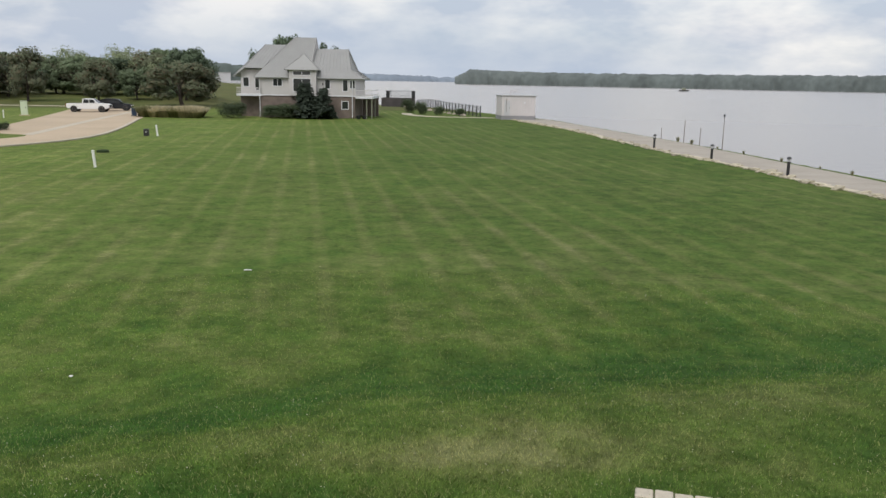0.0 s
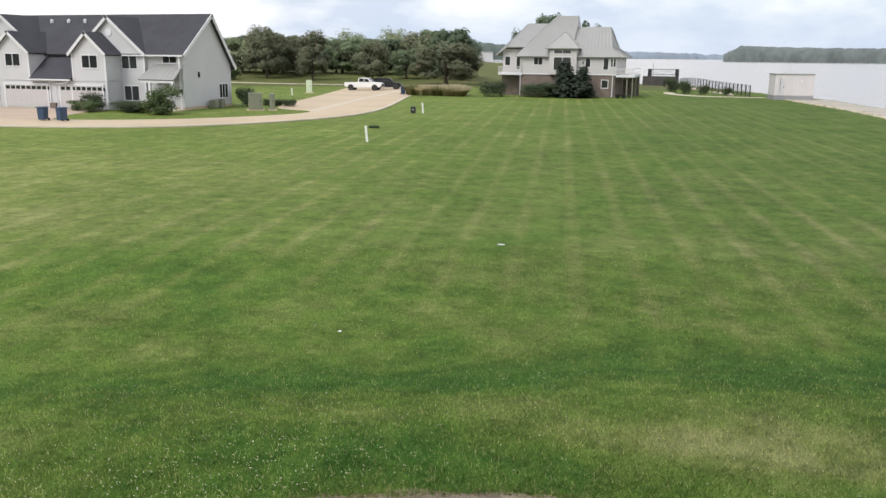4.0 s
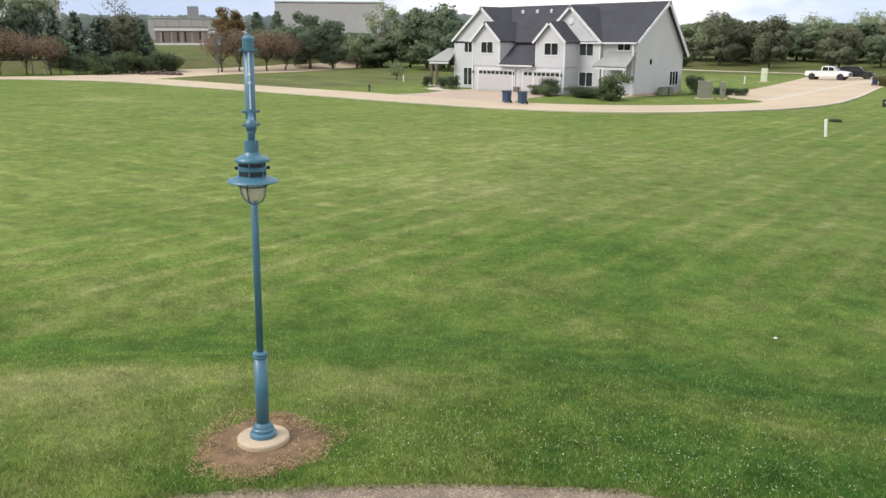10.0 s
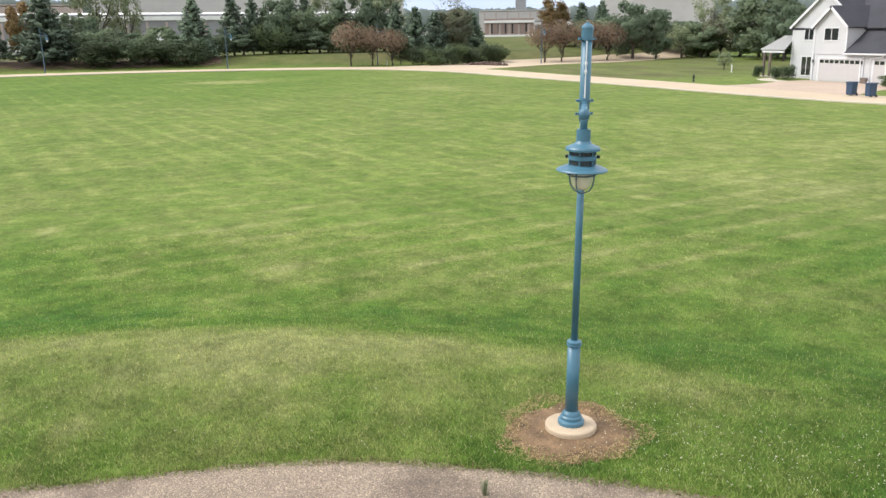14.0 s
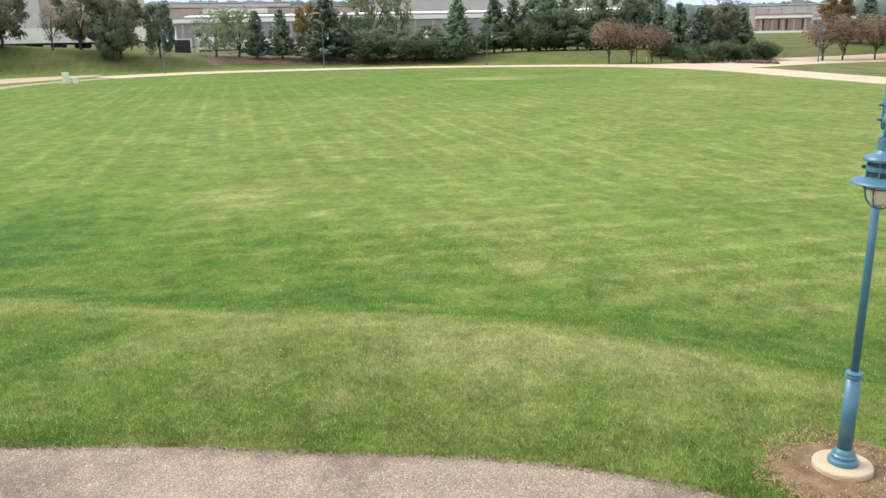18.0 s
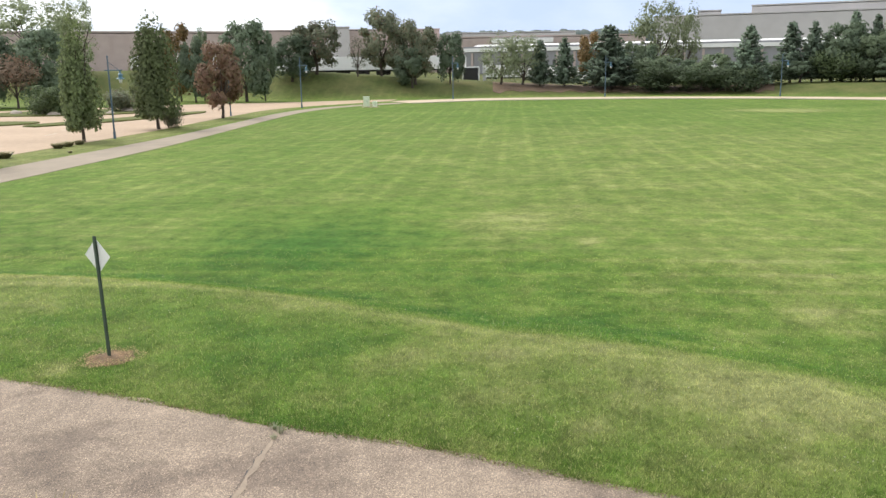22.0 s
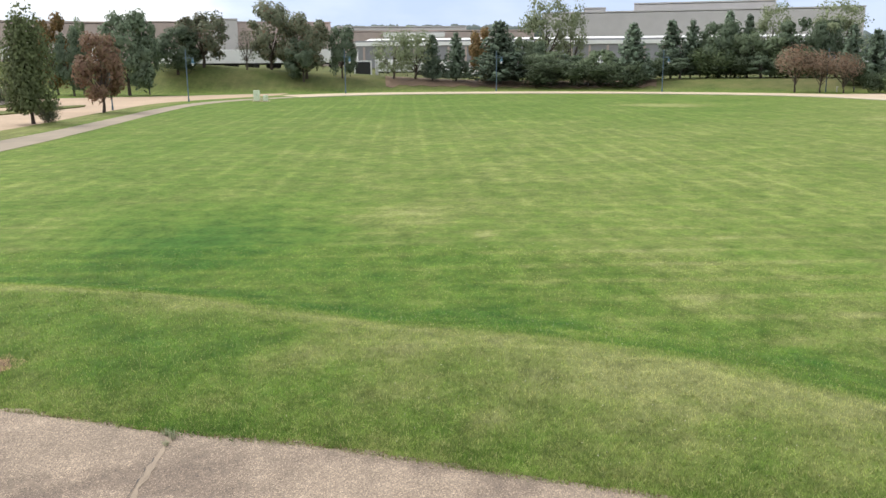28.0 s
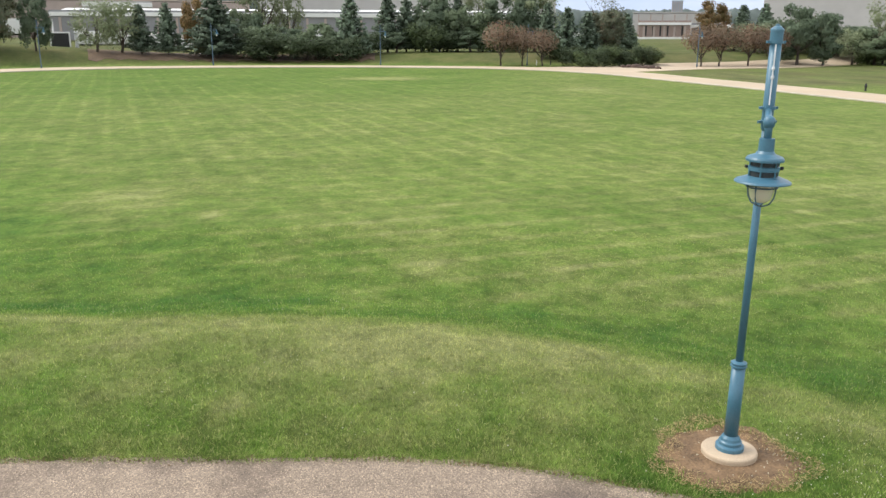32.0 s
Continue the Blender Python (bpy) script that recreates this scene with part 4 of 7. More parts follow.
    ring = [(lx2 + 0.135 * math.cos(a), ly2 + 0.135 * math.sin(a), 2.930) for a in (2 * math.pi * i / 24 for i in range(25))]
    tube(ring, 0.007, 6, cage)
    part("cage", cage, M_BLUEFAR, t, "dark wire guard")
    t.rotation_euler = (radians(-0.6), radians(0.65), 0)
    f = tagged(link("lamp_footing", lathe([(0.27, -0.25), (0.280, -0.06), (0.284, 0.062), (0.278, 0.078), (0.262, 0.086), (0.10, 0.088)], 40), M_CONC), "round pale concrete footing under the lamp post", "footing")
    f.location = (lx, ly, z0)
    return t


near_lamp()


def dirt_patch(cx, cy, rx, ry, seed, label):
    """A worn bare patch: a shallow uneven disc with a ragged edge."""
    bm = bmesh.new()
    rings = []
    seg = 72
    for k in range(1, 9):
        ring = []
        for i in range(seg):
            a = 2 * math.pi * i / seg
            w = 1 + 0.22 * noise.noise(Vector((math.cos(a) * 1.6 + seed, math.sin(a) * 1.6, k * 0.05))) + 0.10 * noise.noise(Vector((math.cos(a) * 7 + seed, math.sin(a) * 7, 0)))
            x, y = cx + rx * k / 8 * w * math.cos(a), cy + ry * k / 8 * w * math.sin(a)
            hgt = (0.022 * (1 - (k / 8) ** 2)) + 0.012 * noise.noise(Vector((x * 6, y * 6, seed))) * (k < 8) - 0.006 * (k == 8)
            ring.append(bm.verts.new((x, y, land(x, y) + 0.006 + hgt)))
        rings.append(ring)
    c = bm.verts.new((cx, cy, land(cx, cy) + 0.03))
    for i in range(seg):
        bm.faces.new((c, rings[0][i], rings[0][(i + 1) % seg]))
    for a, b in zip(rings, rings[1:]):
        for i in range(seg):
            bm.faces.new((a[i], b[i], b[(i + 1) % seg], a[(i + 1) % seg]))
    return tagged(link("ground_patch", bm, M_TRUNKDIRT, smooth=True), label, "bare soil", kind="structure")


dirt_patch(-7.40, 4.28, 0.74, 0.74, 3.0, "bare brown soil round the lamp footing")
dirt_patch(-10.57, -8.30, 0.40, 0.34, 8.0, "bare brown soil round the sign post")


def straw_ring(name, cx, cy, r0, r1, count, seed, label):
    """Dead stems and crumbs lying on a worn patch, thickest at its rim."""
    rnd = random.Random(seed)
    verts, faces = [], []
    for i in range(count):
        a = rnd.uniform(0, 6.283)
        d = rnd.triangular(r0, r1, r1 * 0.93) * (1 + 0.12 * math.sin(a * 3 + seed) + 0.06 * math.sin(a * 7))
        x, y = cx + d * math.cos(a), cy + d * math.sin(a)
        z = land(x, y) + 0.028
        b, s, w = rnd.uniform(0, 6.283), rnd.uniform(0.015, 0.05), rnd.uniform(0.002, 0.005)
        u, v = Vector((math.cos(b), math.sin(b), rnd.uniform(-0.1, 0.5))), Vector((-math.sin(b), math.cos(b), 0))
        p = Vector((x, y, z))
        k = len(verts)
        verts += [p - v * w, p + v * w, p + u * s + v * w * 0.4, p + u * s - v * w * 0.4]
        faces.append((k, k + 1, k + 2, k + 3))
    me = bpy.data.meshes.new(name)
    me.from_pydata([tuple(v) for v in verts], [], faces)
    me.materials.append(M_STRAW)
    return tagged(new(name, me), label, "dry grass", kind="stuff")


M_STRAW = leafy("dead_straw", (0.46, 0.35, 0.18), 0.5, dry=(0.17, 0.105, 0.05), dry_share=0.45)
straw_ring("dry_grass", -7.40, 4.28, 0.48, 0.84, 2600, 5, "dead straw and crumbs on the bare soil by the lamp")


def edge_litter():
    """Crumbs of dead leaf and soil gathered where the lawn meets the asphalt."""
    rnd = random.Random(17)
    line = smooth_line(PATH_O, 0.05)
    verts, faces = [], []
    for i in range(2000):
        p = line[rnd.randrange(len(line))]
        out = Vector((p.x, p.y, 0)).normalized()
        q = p + out * rnd.gauss(-0.015, 0.035)
        z = land(q.x, q.y) + 0.034
        b, s = rnd.uniform(0, 6.283), rnd.uniform(0.006, 0.022)
        u, v = Vector((math.cos(b), math.sin(b), rnd.uniform(0, 0.5))) * s, Vector((-math.sin(b), math.cos(b), 0.1)) * s * 0.5
        c = Vector((q.x, q.y, z))
        k = len(verts)
        verts += [tuple(c - u - v), tuple(c + u - v), tuple(c + u + v), tuple(c - u + v)]
        faces.append((k, k + 1, k + 2, k + 3))
    me = bpy.data.meshes.new("leaf_litter")
    me.from_pydata(verts, [], faces)
    me.materials.append(leafy("brown_litter", (0.17, 0.12, 0.065), 0.5, dry=(0.30, 0.21, 0.11), dry_share=0.25))
    return tagged(new("leaf_litter", me), "brown crumbs of dead leaf along the path's edge", "leaf litter", kind="stuff")


edge_litter()
straw_ring("dry_grass", -10.57, -8.30, 0.10, 0.52, 1100, 9, "dead straw on the bare soil by the sign")


def marker_sign():
    x, y = -10.59, -8.33
    t = thing("marker_sign", x, y, land(x, y), 0, "diamond sign showing its bare pale back, on a steel post", "sign")
    post = bmesh.new()
    prism(post, [(-0.030, -0.014), (-0.012, -0.014), (-0.012, 0.012), (0.012, 0.012), (0.012, -0.014), (0.030, -0.014), (0.030, -0.008), (0.018, -0.008), (0.018, 0.018), (-0.018, 0.018), (-0.018, -0.008), (-0.030, -0.008)], 0, 1.95)
    bmesh.ops.rotate(post, verts=post.verts[:], matrix=Matrix.Rotation(radians(90), 3, "X"))
    # the bar now stands upright; its open side away from the panel
    for v in post.verts:
        v.co.z = abs(v.co.z)
    part("post", post, M_POST, t)
    s = 0.265
    plate = bmesh.new()
    prism(plate, [(-s, 0), (-s + 0.02, -0.02), (-0.02, -s + 0.02), (0, -s), (0.02, -s + 0.02), (s - 0.02, -0.02), (s, 0), (s - 0.02, 0.02), (0.02, s - 0.02), (0, s), (-0.02, s - 0.02), (-s + 0.02, 0.02)], 0.020, 0.024)
    for v in plate.verts:
        v.co.z += 1.645
    panel = part("panel", plate, M_SIGN, t, "unpainted pale aluminium back")
    for z in (1.50, 1.80):
        b = lathe([(0.012, -0.03), (0.012, -0.022)], 8)
        bmesh.ops.rotate(b, verts=b.verts[:], matrix=Matrix.Rotation(radians(90), 3, "X"))
        for v in b.verts:
            v.co.z += z
        part("bolt", b, M_RIM, panel)
    t.matrix_world = pose(x, y, land(x, y) - 0.03, 0.8, 1.0, 0) @ pose(0, 0, 0, 0, 0, 128 - 50)
    return t


marker_sign()


# ---- houses ----
def window(parent, x0, x1, z0, z1, y, panes=2, normal=-1, name="window", axis="y"):
    """Framed window on a wall: frame, panes and meeting bars; y is the wall's face."""
    def put(bm):
        if axis == "x":
            for v in bm.verts:
                v.co = Vector((y - (v.co.y - y), v.co.x, v.co.z))
        return bm
    f = 0.09
    fr = bmesh.new()
    o = 0.05 * normal
    ya, yb = sorted((y + o, y + 0.02 * -normal))
    box(fr, x0 - f, x1 + f, ya, yb, z1, z1 + f)
    box(fr, x0 - f, x1 + f, ya, yb, z0 - f, z0)
    box(fr, x0 - f, x0, ya, yb, z0, z1)
    box(fr, x1, x1 + f, ya, yb, z0, z1)
    w = part(name, put(fr), M_TRIM, parent, "white framed window")
    step = (x1 - x0) / panes
    for i in range(panes):
        a, b = x0 + i * step + (0.03 if i else 0), x0 + (i + 1) * step - (0.03 if i < panes - 1 else 0)
        yc, yd = sorted((y + 0.012 * normal, y + 0.004 * normal))
        part("pane", put(box(bmesh.new(), a, b, yc, yd, z0, z1)), M_GLASS, w)
        if i:
            part("mullion", put(box(bmesh.new(), x0 + i * step - 0.03, x0 + i * step + 0.03, ya, yb, z0, z1)), M_TRIM, w)
    return w


def gable_wall(parent, x0, x1, y0, y1, z0, ze, xp, zp, name="wall"):
    """A wall block with a pointed top: eaves at ze, peak at (xp, zp)."""
    return part(name, prism(bmesh.new(), [(x0, z0), (x1, z0), (x1, ze), (xp, zp), (x0, ze)], y0, y1), M_SIDING, parent)


def gable_roof(parent, x0, x1, y0, y1, ze, xp, zp, over=0.28, thick=0.12, mat=None, trim=True):
    """Two slopes over a gable, with white bargeboards at the front."""
    mat = mat or M_SHINGLE
    for xe in (x0, x1):
        d = over if xe == x1 else -over
        zl = ze - (zp - ze) * over / abs(xe - xp)
        bm = bmesh.new()
        slab(bm, [(xe + d, y0, zl + 0.1), (xp, y0, zp + 0.1), (xp, y1, zp + 0.1), (xe + d, y1, zl + 0.1)], thick)
        part("roof", bm, mat, parent)
        if trim:
            bm = bmesh.new()
            slab(bm, [(xe + d, y0 - 0.05, zl + 0.13), (xp, y0 - 0.05, zp + 0.13), (xp, y0 - 0.004, zp + 0.13), (xe + d, y0 - 0.004, zl + 0.13)], 0.26)
            part("bargeboard", bm, M_TRIM, parent)


def garage_door(parent, x0, x1, y, h):
    d = part("garage_door", box(bmesh.new(), x0, x1, y - 0.02, y + 0.04, 0, h), M_GARAGE, parent, "pale panelled double garage door")
    for i in range(4):
        for j in range(8):
            w = (x1 - x0) / 8
            a, b = x0 + j * w + 0.07, x0 + (j + 1) * w - 0.07
            za, zb = 0.06 + i * h / 4, (i + 1) * h / 4 - 0.06
            if i == 3:
                part("pane", box(bmesh.new(), a, b, y - 0.035, y - 0.021, za + 0.08, zb - 0.03), M_GLASS, d)
            else:
                part("panel", soft_box(a, b, y - 0.033, y - 0.021, za, zb, 0.006, 1), M_GARAGE, d)
    fr = bmesh.new()
    box(fr, x0 - 0.18, x0, y - 0.05, y + 0.05, 0, h + 0.18)
    box(fr, x1, x1 + 0.18, y - 0.05, y + 0.05, 0, h + 0.18)
    box(fr, x0, x1, y - 0.05, y + 0.05, h, h + 0.18)
    part("door_frame", fr, M_TRIM, d)
    return d


def seam_roof(parent, a, b, c, d, n, mat, name="roof"):
    """Standing-seam slope: corners a, b along the eave, c, d along the top; n ribs."""
    bm = bmesh.new()
    slab(bm, [a, b, c, d], 0.1)
    roof = part(name, bm, mat, parent)
    a, b, c, d = (Vector(p) for p in (a, b, c, d))
    for i in range(n + 1):
        p, q = a.lerp(b, i / n), d.lerp(c, i / n)
        p, q = p + Vector((0, 0, 0.02)), q + Vector((0, 0, 0.02))
        if (p - q).length > 0.2:
            part("seam", tube([p, q], 0.028, 4), mat, roof)
    return roof


def white_house():
    t = thing("duplex_house", 0, 65.3, LAWN, 0, "white two-storey duplex with dark shingle roofs and two garages", "house")
    yb = 2.42
    # main body
    part("wall", box(bmesh.new(), -71.8, -47.0, yb, 10.5, 0, 5.1), M_SIDING, t)
    # end walls up to the ridge
    for x in (-71.8, -47.2):
        side = bmesh.new()
        lo = [side.verts.new(p) for p in ((x, yb, 5.09), (x, 10.0, 5.09), (x, 7.0, 8.72))]
        hi = [side.verts.new((p.co.x + 0.2, p.co.y, p.co.z)) for p in lo]
        side.faces.new(lo)
        side.faces.new(hi[::-1])
        for i in range(3):
            side.faces.new((lo[i], lo[(i + 1) % 3], hi[(i + 1) % 3], hi[i]))
        part("gable", side, M_SIDING, t)
    # main roof
    for corners in (((-72.2, 1.95, 5.05), (-46.6, 1.95, 5.05), (-46.6, 7.0, 8.95), (-72.2, 7.0, 8.95)), ((-72.2, 10.95, 3.75), (-46.6, 10.95, 3.75), (-46.6, 7.0, 8.95), (-72.2, 7.0, 8.95))):
        bm = bmesh.new()
        slab(bm, corners, 0.18)
        part("roof", bm, M_SHINGLE, t, "dark grey shingle roof")
    for ya, za, yc, zc in ((1.95, 5.05, 7.0, 8.95), (7.0, 8.95, 10.95, 3.75)):
        bm = bmesh.new()
        slab(bm, [(-46.6, ya, za + 0.03), (-46.52, ya, za + 0.03), (-46.52, yc, zc + 0.03), (-46.6, yc, zc + 0.03)], 0.3)
        part("bargeboard", bm, M_TRIM, t)
    part("gutter", box(bmesh.new(), -53.2, -46.6, 1.83, 1.95, 4.92, 5.06), M_TRIM, t)
    # ridge vents
    for x in (-64.6, -62.5, -60.5):
        part("roof_vent", lathe([(0.16, 8.1), (0.16, 8.35), (0.2, 8.36), (0.05, 8.5)], 10, None, x, 5.9), M_TRIM, t)
    # rear-set gables
    gable_wall(t, -71.6, -62.9, yb - 0.35, yb + 0.4, 0, 5.3, -67.2, 8.75)
    gable_roof(t, -71.6, -62.9, yb - 0.6, 6.9, 5.3, -67.2, 8.75)
    gable_wall(t, -58.4, -50.85, yb - 0.35, yb + 0.4, 0, 5.2, -54.65, 8.5)
    gable_roof(t, -58.4, -50.85, yb - 0.6, 6.8, 5.2, -54.65, 8.5)
    med = lathe([(0.34, -0.03), (0.34, 0.03)], 20)
    bmesh.ops.rotate(med, verts=med.verts[:], matrix=Matrix.Rotation(radians(90), 3, "X"))
    for v in med.verts:
        v.co += Vector((-54.65, yb - 0.38, 7.1))
    part("medallion", med, M_TRIM, t)
    # garage bays
    part("wall", box(bmesh.new(), -66.5, -53.55, 0.05, yb, 0, 2.65), M_SIDING, t)
    gable_wall(t, -66.5, -62.35, 0, yb + 1.2, 2.6, 5.3, -64.45, 7.1)
    gable_roof(t, -66.5, -62.35, -0.28, 5.2, 5.3, -64.45, 7.1)
    gable_wall(t, -57.4, -53.55, 0, yb + 1.2, 2.6, 5.2, -55.5, 7.0)
    gable_roof(t, -57.4, -53.55, -0.28, 5.1, 5.2, -55.5, 7.0)
    bm = bmesh.new()
    slab(bm, [(-62.3, -0.35, 2.75), (-57.45, -0.35, 2.75), (-57.45, yb + 0.6, 5.45), (-62.3, yb + 0.6, 5.45)], 0.15)
    part("roof", bm, M_SHINGLE, t, "dark shingle catslide roof between the bays")
    part("gutter", box(bmesh.new(), -62.3, -57.45, -0.46, -0.35, 2.62, 2.76), M_TRIM, t)
    garage_door(t, -65.5, -60.55, -0.002, 2.16)
    garage_door(t, -58.95, -54.15, -0.002, 2.16)
    for x in (-66.42, -60.2, -57.6, -53.65):
        part("corner_trim", box(bmesh.new(), x - 0.08, x + 0.08, -0.045, -0.002, 0, 2.6), M_TRIM, t)
    for x, z in ((-66.42, 5.2), (-62.43, 5.2), (-57.32, 5.1), (-53.63, 5.1)):
        part("corner_trim", box(bmesh.new(), x - 0.08, x + 0.08, -0.048, -0.003, 2.6, z), M_TRIM, t)
    for x in (-71.5, -62.98, -50.93, -47.1):
        part("corner_trim", box(bmesh.new(), x - 0.08, x + 0.08, yb - 0.4, yb - 0.352, 0, 5.1), M_TRIM, t)
    part("downspout", tube([(-57.75, -0.42, 2.62), (-57.75, -0.30, 2.45), (-59.3, -0.14, 2.3), (-59.3, -0.12, 0.25), (-59.15, -0.4, 0.1)], 0.055, 8), M_TRIM, t)
    part("planter_step", soft_box(-60.1, -59.4, -0.35, -0.02, 0, 0.55, 0.03), M_BRICK, t)
    for x in (-66.3, -60.3, -53.9):
        part("porch_light", soft_box(x - 0.07, x + 0.07, -0.14, -0.05, 1.75, 2.05, 0.02), M_BLACK, t)
    # windows on the front
    window(t, -65.15, -63.45, 3.95, 5.05, 0)
    window(t, -56.2, -54.5, 3.85, 4.95, 0)
    window(t, -69.9, -68.7, 3.95, 5.05, yb - 0.35)
    window(t, -70.0, -68.7, 0.35, 2.2, yb - 0.35)
    window(t, -53.4, -51.75, 3.8, 4.95, yb - 0.35)
    window(t, -53.3, -51.7, 0.85, 2.15, yb - 0.35)
    window(t, -49.1, -47.65, 4.35, 4.9, yb, panes=2)
    # right porch
    seam_roof(t, (-50.75, 0.75, 2.85), (-46.9, 0.75, 2.85), (-46.9, yb, 4.2), (-50.0, yb, 4.2), 8, M_GREYROOF, "porch_roof")
    part("porch_beam", box(bmesh.new(), -50.6, -47.0, 0.85, 1.0, 2.55, 2.82), M_TRIM, t)
    for x in (-49.6, -47.15):
        part("porch_post", soft_box(x - 0.12, x + 0.12, 0.82, 1.06, 0, 2.56, 0.02, 1), M_TRIM, t)
    dr = part("front_door", soft_box(-49.2, -48.2, yb - 0.06, yb - 0.004, 0.12, 2.2, 0.02, 1), M_TRIM, t, "white panelled front door")
    part("door_handle", soft_box(-48.35, -48.28, yb - 0.12, yb - 0.06, 1.0, 1.12, 0.01, 1), M_BLACK, dr)
    part("porch_slab", soft_box(-50.6, -46.9, 0.7, yb - 0.004, 0, 0.12, 0.02, 1), M_KERB, t)
    # left porch
    seam_roof(t, (-75.0, 0.9, 2.9), (-71.4, 0.9, 2.9), (-71.7, yb + 0.3, 4.35), (-73.3, yb + 0.3, 4.35), 6, M_GREYROOF, "porch_roof")
    part("porch_beam", box(bmesh.new(), -74.8, -71.6, 1.0, 1.15, 2.6, 2.86), M_TRIM, t)
    for x in (-74.5, -73.6):
        part("porch_post", soft_box(x - 0.11, x + 0.11, 1.0, 1.22, 0, 2.62, 0.02, 1), M_BRICK, t, "brown porch post")
    part("porch_slab", soft_box(-75.0, -71.81, 0.8, 4.5, 0, 0.12, 0.02, 1), M_KERB, t)
    # gable end facing the field
    win = window(t, 8.3, 9.75, 0.95, 2.25, -47.0, panes=3, normal=-1, axis="x")
    oval = lathe([(0.30, 0.0), (0.30, 0.05)], 24)
    ov2 = lathe([(0.23, 0.052), (0.23, 0.07)], 24)
    for o in (oval, ov2):
        bmesh.ops.rotate(o, verts=o.verts[:], matrix=Matrix.Rotation(radians(90), 3, "Y"))
        for v in o.verts:
            v.co = Vector((-47.0 + v.co.x, 4.85 + v.co.y * 0.8, 3.25 + v.co.z * 1.35))
    ow = part("oval_window", oval, M_TRIM, t)
    part("pane", ov2, M_GLASS, ow)
    part("foundation", box(bmesh.new(), -71.9, -46.95, yb - 0.04, 10.55, -0.1, 0.28), M_CONC, t)
    for i, (y, w) in enumerate(((6.2, 0.7), (7.3, 0.7))):
        ac = thing("air_conditioner", -46.3, 65.3 + y, LAWN, 0, "grey boxed outdoor air conditioner by the wall", "air conditioner", "air conditioners")
        part("casing", soft_box(-0.35, 0.35, -0.35, 0.35, 0.04, 0.8, 0.04), M_UTIL, ac)
        part("fan_grille", lathe([(0.30, 0.80), (0.30, 0.83), (0.05, 0.85)], 18), M_BLACK, ac)
    return t


white_house()


def hip(parent, eave, ridge, mat, n, name="roof"):
    """A roof from four eave corners (front-left, front-right, back-right, back-left) up to two ridge ends."""
    fl, fr, br, bl = eave
    rl, rr = ridge
    seam_roof(parent, fl, fr, rr, rl, n, mat, name)
    seam_roof(parent, br, bl, rl, rr, n, mat, name)
    for a, b, c in ((fr, br, rr), (bl, fl, rl)):
        seam_roof(parent, a, b, c, c, max(3, n // 2), mat, name)


def grey_house():
    t = thing("river_house", 0, 112.5, LAWN, 0, "greige riverside house with a grey standing-seam roof over a brick base", "house")
    part("brick_base", box(bmesh.new(), -25.3, -12.6, 0.06, 12, 0, 2.95), M_BRICK, t, "brown brick lower storey")
    part("brick_base", box(bmesh.new(), -28.2, -25.3, 1.6, 11, 0, 2.7), M_BRICK, t)
    part("wall", box(bmesh.new(), -25.3, -12.5, 0, 12.05, 2.95, 5.25), M_GREYSIDE, t)
    part("wall", box(bmesh.new(), -28.1, -25.3, 1.6, 11, 2.7, 6.2), M_GREYSIDE, t)
    part("band", box(bmesh.new(), -25.35, -12.45, -0.05, 0, 2.85, 3.0), M_TRIM, t)
    # roofs
    left_wing, main_ridge, wing_ridge = 9.68, 10.65, 9.15
    for s, y0, y1 in ((1, 0.9, 6.4), (-1, 12.0, 6.4)):
        seam_roof(t, (-27.4, y0, 6.42), (-20.0, y0, 6.42), (-20.0, y1, left_wing), (-25.66, y1, left_wing), 14, M_GREYROOF)
        seam_roof(t, (-29.0, y0, 5.29), (-27.4, y0, 6.42), (-25.66, y1, left_wing), (-25.66, y1, left_wing), 3, M_GREYROOF)
    seam_roof(t, (-29.0, 12.0, 5.29), (-29.0, 0.9, 5.29), (-25.66, 6.4, left_wing), (-25.66, 6.4, left_wing), 8, M_GREYROOF)
    for y0, y1 in ((-0.5, 5.6), (12.8, 5.6)):
        seam_roof(t, (-25.9, y0, 5.2), (-18.5, y0, 5.2), (-18.5, y1, main_ridge), (-21.5, y1, main_ridge), 18, M_GREYROOF)
    seam_roof(t, (-25.9, 12.8, 5.2), (-25.9, -0.5, 5.2), (-21.5, 5.6, main_ridge), (-21.5, 5.6, main_ridge), 10, M_GREYROOF)
    gable = bmesh.new()
    prism(gable, [(-0.4, 5.2), (12.7, 5.2), (5.6, main_ridge - 0.04)], -0.06, 0.06)
    bmesh.ops.rotate(gable, verts=gable.verts[:], matrix=Matrix.Rotation(radians(90), 3, "Z"))
    for v in gable.verts:
        v.co.x += -18.55
    part("gable_wall", gable, M_GREYSIDE, t)
    for y0, ym, y1 in ((-0.45, 1.07, 5.2), (12.4, 9.8, 5.2)):
        seam_roof(t, (-18.48, y0, 5.18), (-11.79, y0, 5.18), (-13.2, ym, 6.33), (-18.48, ym, 6.33), 14, M_GREYROOF)
        seam_roof(t, (-18.48, ym, 6.33), (-13.2, ym, 6.33), (-14.0, y1, wing_ridge), (-18.48, y1, wing_ridge), 11, M_GREYROOF)
    seam_roof(t, (-11.79, -0.45, 5.18), (-11.79, 12.4, 5.18), (-13.2, 9.8, 6.33), (-13.2, 1.07, 6.33), 10, M_GREYROOF)
    seam_roof(t, (-13.2, 1.07, 6.33), (-13.2, 9.8, 6.33), (-14.0, 5.2, wing_ridge), (-14.0, 5.2, wing_ridge), 8, M_GREYROOF)
    # entrance bay with its own hipped roof
    part("bay_wall", box(bmesh.new(), -21.2, -17.6, -0.7, 1.5, 2.9, 6.3), M_GREYSIDE, t)
